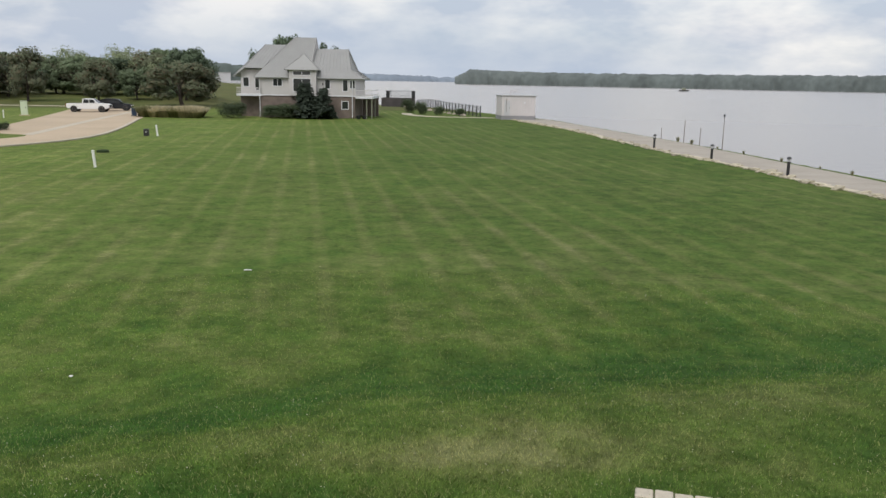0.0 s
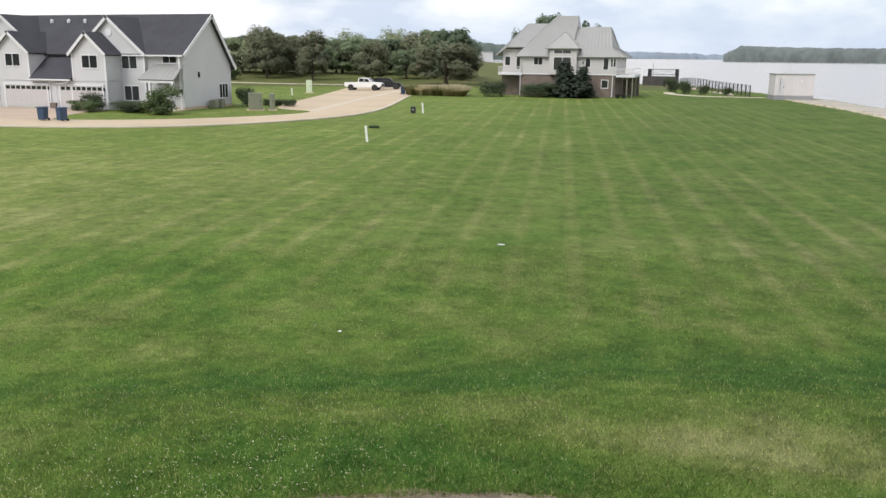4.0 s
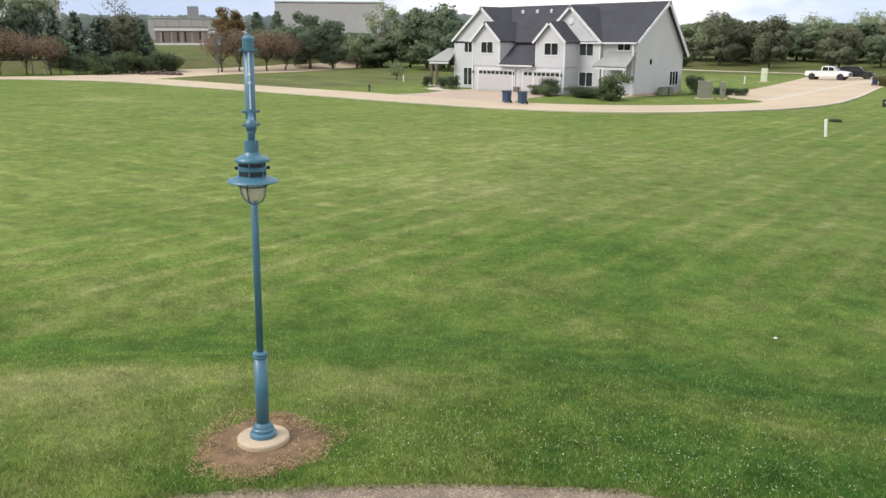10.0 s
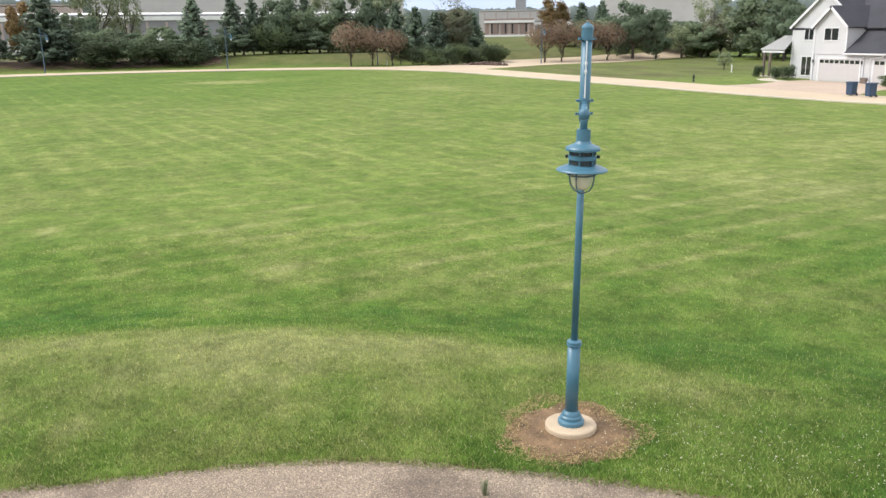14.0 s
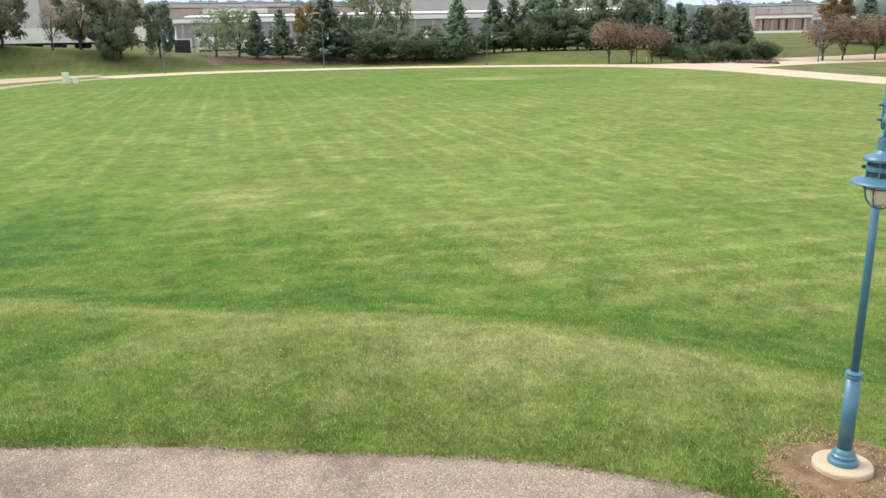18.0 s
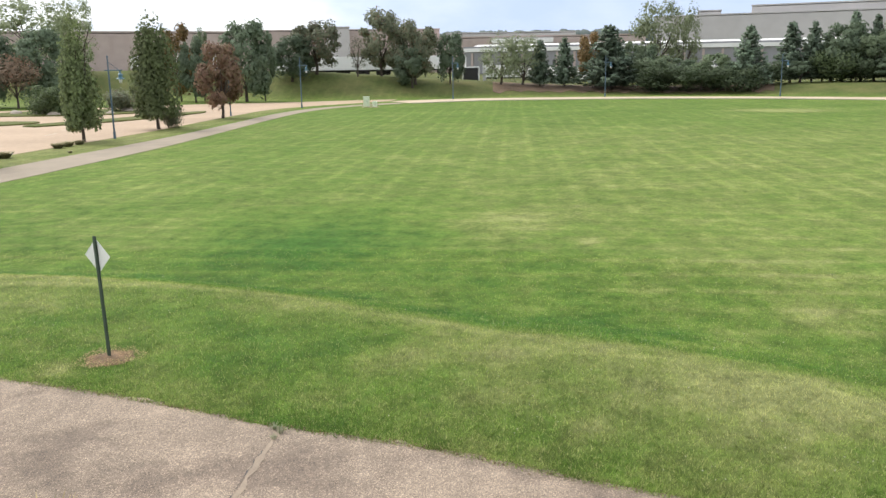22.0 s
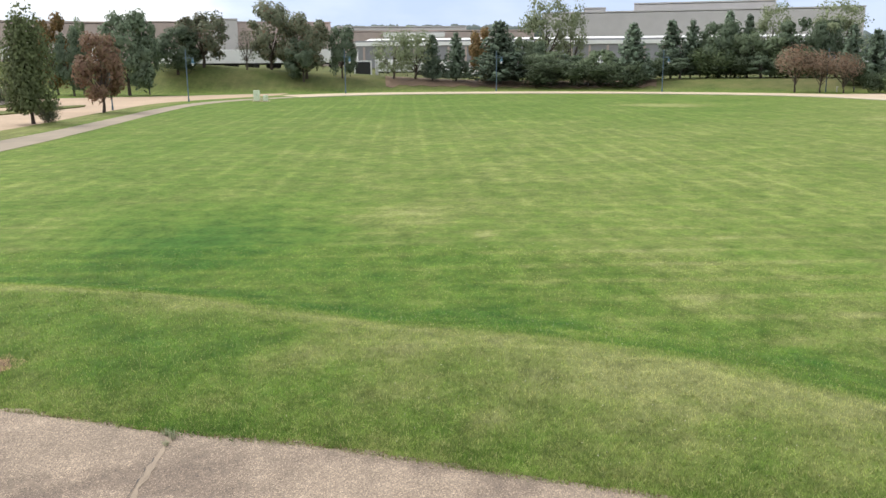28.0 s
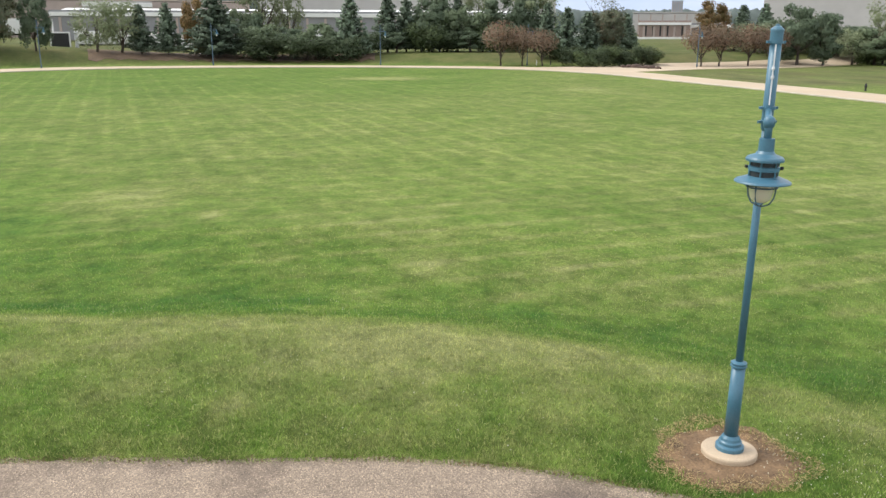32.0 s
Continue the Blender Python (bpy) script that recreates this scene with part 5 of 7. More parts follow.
    hip(t, [(-21.7, -1.1, 6.25), (-17.2, -1.1, 6.25), (-17.2, 4, 6.25), (-21.7, 4, 6.25)], [(-19.45, 0.9, 8.35), (-19.45, 2.2, 8.35)], M_GREYROOF, 8, "bay_roof")
    for y, x0, x1, z0, z1 in ((-0.7, -20.6, -18.35, 5.6, 6.05), (-0.7, -20.6, -18.35, 3.5, 5.1)):
        window(t, x0, x1, z0, z1, y)
    for x0, x1, z0, z1, n in ((-23.4, -22.25, 4.15, 5.05, 2), (-26.15, -25.45, 3.5, 5.1, 1), (-16.5, -15.9, 3.9, 5.0, 1), (-14.15, -13.55, 3.6, 5.0, 1), (-13.2, -12.6, 3.95, 4.95, 1)):
        window(t, x0, x1, z0, z1, 1.6 if x0 < -25.3 else 0, panes=n)
    window(t, -27.75, -27.05, 4.0, 5.15, 1.6, panes=1)
    window(t, -14.3, -13.5, 1.25, 2.2, 0.06, panes=1)
    for x in (-25.2, -12.9):
        part("downspout", tube([(x, -0.12, 5.1), (x, -0.12, 0.3), (x, -0.35, 0.12)], 0.06, 8), M_TRIM, t)
    part("door_light", soft_box(-16.9, -16.75, -0.14, 0, 4.3, 4.6, 0.02, 1), M_BLACK, t)
    for (x0, x1, y0, y1, zf, lab) in ((-28.3, -24.9, -0.2, 1.6, 2.75, "white balcony"), (-12.45, -10.1, -0.4, 9.0, 2.62, "white deck")):
        b = part("deck", soft_box(x0, x1, y0, y1, zf, zf + 0.3, 0.02, 1), M_TRIM, t, lab)
        rail = bmesh.new()
        for z in (zf + 0.45, zf + 1.05):
            box(rail, x0, x1, y0 + 0.02, y0 + 0.09, z, z + 0.07)
            box(rail, x1 - 0.09, x1 - 0.02, y0 + 0.09, y1, z, z + 0.07)
        part("handrail", rail, M_GREYSIDE, b)
        for i in range(int((x1 - x0) / 0.14)):
            part("baluster", box(bmesh.new(), x0 + 0.05 + i * 0.14, x0 + 0.09 + i * 0.14, y0 + 0.035, y0 + 0.075, zf + 0.3, zf + 1.05), M_GREYSIDE, b)
    for x, y in ((-10.3, -0.2), (-10.3, 4.3), (-10.3, 8.8), (-11.0, -0.2)):
        part("deck_post", soft_box(x - 0.07, x + 0.07, y - 0.07, y + 0.07, 0, 2.62, 0.02, 1), M_UTIL, t)
    # brick wall added to fill the dark area under the deck
    part("chair_rail", box(bmesh.new(), -12.45, -10.2, 8.6, 9.0, 0, 2.6), M_BRICK, t)
    for x in (-12.0, -11.2):
        pot = thing("planter_pot", x, 112.5 - 1.2, LAWN, 0, "dark round planter pot with clipped greenery beside the house", "planter", "planter pots")
        part("pot", lathe([(0.22, 0), (0.3, 0.42), (0.33, 0.44), (0.33, 0.48), (0.2, 0.46)], 14), M_BLACK, pot)
    return t


grey_house()


# ---- trees and bushes: a few grown kinds, then copies ----
def leaf_sheet(points, mat_size, rnd, normals, droop=0.0, long=1.0, sizes=None):
    """Leaf sprays: one small bent quad at each point, facing roughly along its normal."""
    verts, faces, facing = [], [], []
    for i, p in enumerate(points):
        out = normals[i].normalized()
        d = (Vector((rnd.gauss(0, 1), rnd.gauss(0, 1), rnd.gauss(0, 1))).normalized() + out * 1.3).normalized()
        u = d.orthogonal().normalized()
        u.rotate(Matrix.Rotation(rnd.uniform(0, 6.28), 3, d))
        v = d.cross(u)
        s = (sizes[i] if sizes else mat_size) * rnd.uniform(0.6, 1.35)
        b = len(verts)
        c = Vector(p)
        verts += [c - u * s * long - v * s * 0.3, c - u * s * 0.2 - v * s + d * s * 0.15, c + u * s * long * 0.9 - v * s * 0.1 - Vector((0, 0, droop * s)), c + u * s * 0.1 + v * s * 0.9 + d * s * 0.1]
        faces.append((b, b + 1, b + 2, b + 3))
        facing += [(d * 0.3 + out * 0.9 + Vector((0, 0, 0.3))).normalized()] * 4
    return verts, faces, facing


def mesh_of(name, verts, faces, mat, facing=None):
    me = bpy.data.meshes.new(name)
    me.from_pydata([tuple(v) for v in verts], [], faces)
    me.materials.append(mat)
    me.update()
    if facing:
        me.polygons.foreach_set("use_smooth", [True] * len(me.polygons))
        me.normals_split_custom_set_from_vertices([tuple(v) for v in facing])
    return me


def skeleton(rnd, height, fork, spread, limbs, r0):
    """Tapered trunk and curved limbs as one mesh."""
    bm = bmesh.new()
    tube([(0, 0, -0.2), (rnd.gauss(0, 0.05), rnd.gauss(0, 0.05), fork * 0.5), (rnd.gauss(0, 0.1), rnd.gauss(0, 0.1), fork), (rnd.gauss(0, 0.2), rnd.gauss(0, 0.2), height * 0.8)], [r0 * 1.25, r0, r0 * 0.85, r0 * 0.15], 8, bm)
    ends = []
    for i in range(limbs):
        a = 2 * math.pi * i / limbs + rnd.uniform(-0.4, 0.4)
        z = fork * rnd.uniform(0.9, 1.7)
        e = Vector((math.cos(a) * spread * rnd.uniform(0.55, 0.95), math.sin(a) * spread * rnd.uniform(0.55, 0.95), height * rnd.uniform(0.55, 0.9)))
        m = Vector((e.x * 0.45, e.y * 0.45, z + (e.z - z) * 0.4))
        tube([(0, 0, z * 0.95), m, e], [r0 * 0.5, r0 * 0.3, r0 * 0.06], 6, bm)
        ends.append(e)
        for k in range(2):
            f = e + Vector((rnd.gauss(0, spread * 0.25), rnd.gauss(0, spread * 0.25), rnd.uniform(0, height * 0.12)))
            tube([m, m.lerp(f, 0.6) + Vector((0, 0, 0.2)), f], [r0 * 0.22, r0 * 0.14, r0 * 0.04], 5, bm)
    return bm, ends


def grow(kind, leaves, seed, label, category="tree"):
    """One tree of the kind, ten metres high and about eight wide, standing aside as the pattern for copies."""
    rnd = random.Random(seed)
    t = new(category if category != "tree" else "tree")
    tagged(t, label, category)
    H, R = 10.0, 4.0
    pts, nor, sizes = [], [], None
    if kind == "vase":
        bm, ends = skeleton(rnd, H, 1.6, R * 0.95, 8, 0.17)
        part("trunk", bm, M_BARK, t, "forked grey-brown trunk and limbs")
        for i in range(2300):
            a, u = rnd.uniform(0, 6.28), rnd.random() ** 0.6
            z = rnd.gauss(6.6, 1.35)
            rr = R * (0.55 + 0.42 * math.sin(math.pi * max(0.0, min(1.0, (z - 3.2) / 6.4)))) * u
            if 3.3 < z < 9.9:
                pts.append(Vector((math.cos(a) * rr, math.sin(a) * rr, z + 0.5 * noise.noise(Vector((a * 2, rr, 3))))))
                nor.append(Vector((math.cos(a), math.sin(a), 0.6)))
        size = 0.17
    elif kind == "round" or kind == "airy" or kind == "bare":
        bm, ends = skeleton(rnd, H * (0.97 if kind == "bare" else 0.78), 2.0, R * (0.9 if kind == "bare" else 0.72), 7, 0.22)
        part("trunk", bm, M_BARK, t, "dark brown trunk and limbs")
        lobes = []
        for i in range(30):
            a, u = rnd.uniform(0, 6.28), rnd.uniform(-0.95, 1)
            rr = R * 0.70 * math.sqrt(max(0.0, 1 - (u * 0.9) ** 2))
            lobes.append((Vector((math.cos(a) * rr, math.sin(a) * rr, 5.35 + u * 3.5)), rnd.uniform(0.8, 1.65)))
        lobes.append((Vector((0, 0, 5.8)), 2.7))
        n = {"round": 5400, "airy": 3200, "bare": 1100}[kind]
        for i in range(n):
            c, r = lobes[rnd.randrange(len(lobes))]
            d = Vector((rnd.gauss(0, 1), rnd.gauss(0, 1), rnd.gauss(0, 1) + 0.15)).normalized()
            p = c + Vector((d.x, d.y, d.z * 0.8)) * r * rnd.random() ** 0.4
            if p.z > 1.0:
                pts.append(p)
                nor.append(d + (p - Vector((0, 0, 5.0))).normalized() * 0.5)
        sizes = [0.155 if kind == "round" else 0.125] * len(pts)
        # larger inner sprays close the crown
        for i in range({"round": 1200, "airy": 240, "bare": 0}[kind]):
            c, r = lobes[rnd.randrange(len(lobes))]
            d = Vector((rnd.gauss(0, 1), rnd.gauss(0, 1), rnd.gauss(0, 1))).normalized()
            pts.append(c * 0.92 + Vector((0, 0, 0.4)) + d * r * 0.85 * rnd.random() ** 0.5)
            nor.append(d + (c - Vector((0, 0, 5.0))).normalized())
            sizes.append(0.26)
        size = 0.15
    elif kind == "column":
        bm, ends = skeleton(rnd, H, 1.5, R * 0.35, 9, 0.17)
        part("trunk", bm, M_BARK, t, "brown trunk and upright limbs")
        spires = [(Vector((rnd.uniform(-1.7, 1.7), rnd.uniform(-1.7, 1.7), 0)), rnd.uniform(5.5, 8.8), rnd.uniform(1.0, 1.5)) for i in range(9)] + [(Vector((0, 0, 0)), 10.0, 1.7)]
        for i in range(7000):
            o, h, r = spires[rnd.randrange(len(spires))]
            f = rnd.random()
            z = 1.15 + (h - 1.15) * f
            w = r * (0.38 + 1.0 * math.sin(math.pi * min(1, f ** 1.25 * 0.85 + 0.10))) * 0.85
            a, k = rnd.uniform(0, 6.28), rnd.random() ** 0.4
            d = Vector((math.cos(a), math.sin(a), 0.35)) + o * 0.25
            pts.append(o * (1 - 0.35 * f) * 1.25 + Vector((math.cos(a) * w * k, math.sin(a) * w * k, z + rnd.gauss(0, 0.15) )))
            nor.append(d)
        size = 0.145
    elif kind == "pine":
        bm = tube([(0, 0, -0.2), (0, 0, 5), (0.05, 0, 9.8)], [0.2, 0.13, 0.02], 7)
        z = 0.9
        verts, faces = [], []
        while z < 9.7:
            reach = 3.9 * (1 - z / 10.2) ** 0.85 + 0.15
            k = rnd.randint(5, 8)
            a0 = rnd.uniform(0, 6.28)
            for i in range(k):
                a = a0 + 6.28 * i / k + rnd.uniform(-0.3, 0.3)
                L = reach * rnd.uniform(0.65, 1.12)
                tip = Vector((math.cos(a) * L, math.sin(a) * L, z + L * 0.10 + rnd.gauss(0, 0.1)))
                mid = Vector((math.cos(a) * L * 0.5, math.sin(a) * L * 0.5, z - 0.04 * L))
                tube([(0, 0, z), mid, tip], [0.05, 0.035, 0.012], 4, bm)
                m = max(5, int(L * 9))
                for j in range(m):
                    f = (j + 0.5) / m
                    p = Vector((0, 0, z)).lerp(mid, min(1, f * 2)) if f < 0.5 else mid.lerp(tip, f * 2 - 1)
                    side = Vector((-math.sin(a), math.cos(a), 0)) * rnd.gauss(0, 0.26 * (1.1 - 0.4 * f)) * (0.4 + L * 0.35)
                    for q in range(2):
                        pts.append(p + side * rnd.uniform(0.4, 1.1) + Vector((0, 0, rnd.gauss(0.0, 0.11))))
                        nor.append(Vector((math.cos(a) * 0.6, math.sin(a) * 0.6, 0.8)))
            z += rnd.uniform(0.34, 0.55)
        part("trunk", bm, M_BARK, t, "dark trunk with whorled boughs")
        size = 0.17
    else:
        bm, ends = skeleton(rnd, 6.0, 0.6, R * 0.8, 6, 0.10)
        part("trunk", bm, M_BARK, t)
        lobes = [(Vector((rnd.uniform(-2.6, 2.6), rnd.uniform(-2.6, 2.6), rnd.uniform(1.5, 6.5))), rnd.uniform(1.5, 2.9)) for i in range(16)]
        for i in range(4200):
            c, r = lobes[rnd.randrange(len(lobes))]
            d = Vector((rnd.gauss(0, 1), rnd.gauss(0, 1), rnd.gauss(0, 1))).normalized()
            p = c + d * r * rnd.random() ** 0.4
            if p.z > 0.05:
                pts.append(p)
                nor.append(d)
        size = 0.19
    long = 1.7 if kind == "pine" else 1.0
    verts, faces, facing = leaf_sheet(pts, size, rnd, nor, 0.5 if kind == "pine" else 0.0, long, sizes)
    crown = new("crown", mesh_of("crown", verts, faces, leaves, facing))
    crown.parent = t
    return t


PATTERN = {
    "green": [grow("round", L_GREEN, s, "full green broadleaf tree with a rounded uneven crown") for s in (1, 2)],
    "dark": [grow("round", L_DARK, s, "dark green dense tree on the grassy bank") for s in (3, 4)],
    "pale": [grow("airy", L_PALE, s, "pale green loose-crowned tree") for s in (5,)],
    "rust": [grow("round", L_RUST, s, "broad tree turning rusty red in autumn") for s in (6, 7)],
    "airy_dark": [grow("airy", L_DARK, s, "slim dark green tree behind the house") for s in (25,)],
    "red": [grow("round", L_RED, s, "oval autumn tree with thin brick-red leaves") for s in (8,)],
    "orange": [grow("round", L_ORANGE, s, "tree turning orange among green neighbours") for s in (9,)],
    "bare": [grow("bare", L_RUST, s, "nearly bare tree with a few brown leaves") for s in (10,)],
    "poplar": [grow("airy", L_PALE, s, "tall airy pale poplar with open branches") for s in (11,)],
    "column": [grow("column", L_STREET, s, "upright green street tree beside the walking path") for s in (12, 13)],
    "juniper": [grow("pine", L_JUNIPER, s, "dark feathery juniper before the river house") for s in (21, 22)],
    "vase": [grow("vase", L_VASE, s, "small vase-shaped tree with rusty autumn leaves") for s in (23, 24)],
    "pine": [grow("pine", L_PINE, s, "dark conifer with layered drooping boughs") for s in (14, 15)],
    "bush": [grow("bush", L_BUSH, s, "clipped rounded green shrub", "shrub") for s in (16, 17)],
    "darkbush": [grow("bush", L_DARKBUSH, s, "dense dark evergreen shrub", "shrub") for s in (18,)],
    "redbush": [grow("bush", L_RUST, s, "reddish brown shrub", "shrub") for s in (19,)],
}
used = {}
tree_rnd = random.Random(77)


def tree(kind, x, y, top, width, label="", base=None, group=""):
    """Stands a copy of the kind with its foot on the land, its tip at height top, and the crown width wide."""
    i = used.get(kind, 0)
    used[kind] = i + 1
    pats = PATTERN[kind]
    src = pats[i % len(pats)]
    z = land(x, y) if base is None else base
    if kind in ("green", "dark", "rust", "orange", "pale") and top > 6 and math.hypot(x, y) > 100:
        z -= 0.09 * (top - z)
        width *= 1.15
    if kind == "pine":
        width *= 1.25
    h = max(0.4, top - z)
    tall = 7.6 if "bush" in kind else 10.0
    m = pose(x, y, z - 0.02, 0, 0, tree_rnd.uniform(0, 360)) @ Matrix.Diagonal((width / 8.0, width / 8.0, h / tall, 1))
    if kind == "column":
        m = m @ Matrix.Diagonal((1.7, 1.7, 1, 1))
    if i < len(pats):
        src.matrix_world = m
        ob = src
    else:
        ob = copy_thing(src, m @ Matrix.Diagonal([1 / v for v in src.scale] + [1]))
    return tagged(ob, label, group=group)


# by the car park and walking path
tree("column", -39.0, -39.3, 5.1, 3.0)
tree("column", -55.5, -43.6, 8.4, 3.3)
tree("column", -68.7, -45.7, 9.5, 4.0)
tree("redbush", -70.7, -45.6, 1.2, 2.2, "reddish brown bush at the foot of a street tree")
tree("red", -85.3, -48.4, 7.8, 5.6)
# on the bank, from the car park round to the office
tree("dark", -106.8, -105.3, 13.5, 9.1)
tree("dark", -111.5, -103.3, 12.5, 7.3)
tree("dark", -102.3, -106.9, 12.7, 8.5)
tree("dark", -115.5, -97.6, 11.9, 8.5)
tree("vase", -108.5, -96.3, 7.3, 8.2)
tree("poplar", -145.0, -122.8, 20.0, 17.4)
tree("poplar", -145.9, -113.7, 19.7, 9.5)
tree("bush", -90.2, -76.1, 2.7, 4.8)
tree("bush", -92.1, -73.8, 2.5, 5.2)
tree("redbush", -99.3, -70.9, 2.1, 5.4)
tree("orange", -133.9, -83.9, 13.4, 5.9)
tree("dark", -128.4, -77.6, 10.9, 5.4)
tree("green", -136.0, -80.4, 12.4, 3.4)
tree("dark", -131.0, -69.5, 13.1, 8.9)
tree("dark", -134.0, -67.5, 12.4, 4.0)
tree("dark", -145.1, -67.4, 10.9, 8.0)
tree("rust", -148.8, -64.0, 14.3, 9.5)
tree("bare", -149.8, -56.2, 10.4, 5.4)
tree("rust", -153.2, -52.7, 15.7, 8.3)
tree("rust", -151.3, -45.4, 14.1, 8.3)
tree("dark", -149.2, -45.5, 9.2, 6.6)
tree("dark", -155.0, -39.7, 11.0, 5.7)
tree("pale", -159.0, -30.8, 10.4, 7.6)
tree("pale", -160.8, -26.9, 10.8, 7.8)
tree("pine", -160.3, -23.5, 9.5, 5.2)
tree("pine", -161.9, -19.1, 10.0, 5.6)
tree("orange", -165.4, -14.6, 11.2, 4.9)
tree("pine", -159.7, -10.6, 11.9, 11.3)
tree("green", -167.9, -6.6, 9.2, 5.4)
tree("poplar", -176.0, -2.5, 17.9, 11.6)
tree("pale", -178.0, 2.9, 16.5, 6.8)
tree("green", -160.0, -2.5, 6.2, 8.2)
tree("green", -157.8, 7.7, 6.5, 7.1)
tree("dark", -160.0, 2.7, 5.8, 7.2)
tree("darkbush", -156.0, -0.9, 3.8, 10.3)
tree("darkbush", -154.9, 5.6, 3.6, 10.2)
tree("darkbush", -153.5, 12.0, 3.7, 7.9)
tree("pine", -156.4, 13.4, 11.2, 7.7)
tree("pine", -162.6, 21.0, 11.7, 7.1)
tree("pine", -164.1, 24.8, 11.9, 5.7)
tree("dark", -164.3, 29.9, 11.5, 8.5)
tree("pine", -168.9, 32.3, 13.7, 6.0)
tree("green", -162.4, 34.6, 10.0, 7.0)
tree("pine", -168.2, 35.8, 13.0, 5.6)
tree("poplar", -171.2, 40.9, 15.8, 8.0)
tree("dark", -162.2, 43.7, 12.4, 9.2)
tree("green", -161.3, 39.4, 8.7, 6.4)
tree("poplar", -164.3, 50.8, 15.6, 11.1)
tree("dark", -163.0, 48.3, 11.6, 6.5)
tree("pine", -157.9, 51.1, 10.4, 6.0)
tree("vase", -138.2, 36.8, 6.5, 6.8)
tree("vase", -137.2, 40.3, 5.6, 5.9)
tree("vase", -135.3, 43.1, 5.2, 5.6)
tree("pine", -143.5, 50.1, 9.2, 6.0)
tree("pine", -145.1, 54.5, 8.3, 6.0)
tree("bare", -163.7, 64.7, 12.8, 8.5)
tree("rust", -155.9, 62.7, 8.6, 6.4)
tree("pine", -152.7, 65.1, 8.4, 5.1)
tree("darkbush", -134.7, 48.1, 2.1, 4.8)
for i in range(7):
    tree("darkbush" if i % 2 else "bush", -131.5 - 0.3 * i, 49.5 + i * 2.05, 1.5 + 0.4 * (i % 3), 4.2, group="hedge on the bank")
tree("orange", -172, 92.9, 11.9, 6.9)
tree("vase", -130.2, 68.8, 5.8, 7.0)
tree("vase", -130.8, 72.5, 6.3, 6.6)
tree("vase", -130.4, 77.6, 6.1, 7.0)
tree("vase", -129.7, 81.0, 5.8, 7.0)
tree("dark", -132.2, 87.7, 10.2, 8.6)
tree("dark", -131.8, 92.5, 8.3, 6.6)
tree("pine", -173.9, 101.3, 10.9, 6.0)
tree("pine", -171.5, 105.3, 11.2, 6.0)
tree("pale", -171, 135.8, 14.2, 9)
tree("red", -135.4, 107, 5.3, 7.0)
tree("pale", -133.7, 99.6, 5.8, 6.8)
tree("bush", -134, 103, 4.0, 6.0)
tree("green", -116, 103.3, 11.2, 12.6)
tree("pine", -117.9, 109.6, 10.4, 7.7)
tree("dark", -108, 100, 9.0, 7.0)
tree("green", -169.5, 29.0, 8.8, 6.9)
tree("green", -168.7, 33.8, 7.7, 7.3)
tree("dark", -167.7, 38.3, 7.0, 6.7)
tree("dark", -166.6, 42.7, 9.6, 6.7)
tree("dark", -165.4, 47.1, 8.5, 6.7)
tree("dark", -169.8, 27.5, 7.0, 4.9)
tree("dark", -167.8, -8.7, 6.7, 6.5)
tree("dark", -167.6, 10.9, 5.2, 6.1)
tree("dark", -167.9, -4.4, 8.3, 5.4)
for i, (x, y) in enumerate(((-160.5, 17.0), (-161.5, 22.5), (-162.0, 27.5), (-161.0, 31.5), (-159.5, 36.5), (-158.5, 41.5), (-157.0, 46.0))):
    tree(("darkbush", "dark", "bush")[i % 3], x, y, 4.2 + 0.9 * (i % 3), 8.0, "dark understory thicket beneath the bank trees")
tree("rust", -148.5, 59.5, 9.6, 7.5)
tree("darkbush", -143.0, 47.0, 3.4, 5.0, "dark understory thicket beneath the bank trees")
# saplings on the verge
tree("pale", -89.8, 73.6, 1.6, 2.4, "young sapling on the verge before the house")
# behind the court
tree("rust", -85.2, 150, 10.0, 8.9)
tree("green", -103, 173, 9.4, 8.2)
tree("rust", -82.8, 158, 8.8, 8.5)
tree("rust", -74.6, 149, 9.1, 6.8)
tree("rust", -90, 160, 9.2, 8.5)
tree("pale", -90.5, 199, 10.8, 11.8)
tree("pale", -84.5, 190, 9.6, 10)
tree("green", -80.3, 172, 8.3, 7.7)
tree("rust", -62.8, 150.8, 7.2, 6.7)
tree("green", -70, 168, 8.0, 8.5)
tree("pale", -83, 214, 12.0, 9.5)
tree("pale", -75, 200, 10.5, 10)
tree("green", -60, 161.7, 6.2, 6.4)
tree("pale", -58, 172, 8.4, 8.0)
tree("green", -60.4, 180, 10.4, 10.3)
tree("dark", -53.5, 178, 10.2, 9.0)
tree("rust", -46.5, 146, 7.3, 11.6)
tree("dark", -51.6, 165, 10.0, 9.0)
tree("dark", -102, 166, 9.0, 8.0)
tree("green", -115, 178, 8.4, 9.0)
tree("green", -108, 168, 8.6, 9.0)
tree("dark", -96, 170, 8.4, 8.0)
for i in range(5):
    tree("bush", -103 + i * 3.4, 143 + (i % 2), 1.6 + 0.2 * (i % 3), 4.2, "low shrub bordering the far walk")
rnd_w = random.Random(21)
for i in range(14):
    az, d = 16.8 + i * 1.3, 186 + 10 * rnd_w.random()
    tree(("dark", "green", "rust", "pale")[i % 4], -d * math.sin(radians(az)), d * math.cos(radians(az)), 7.5 + 2.5 * rnd_w.random(), 11)
for i in range(12):
    az = 47.5 + i * 1.15
    d = 165 + 12 * rnd_w.random()
    tree(("green", "dark", "pale", "rust")[i % 4], -d * math.sin(radians(az)), d * math.cos(radians(az)), 5.5 + 2.5 * rnd_w.random(), 9.0)
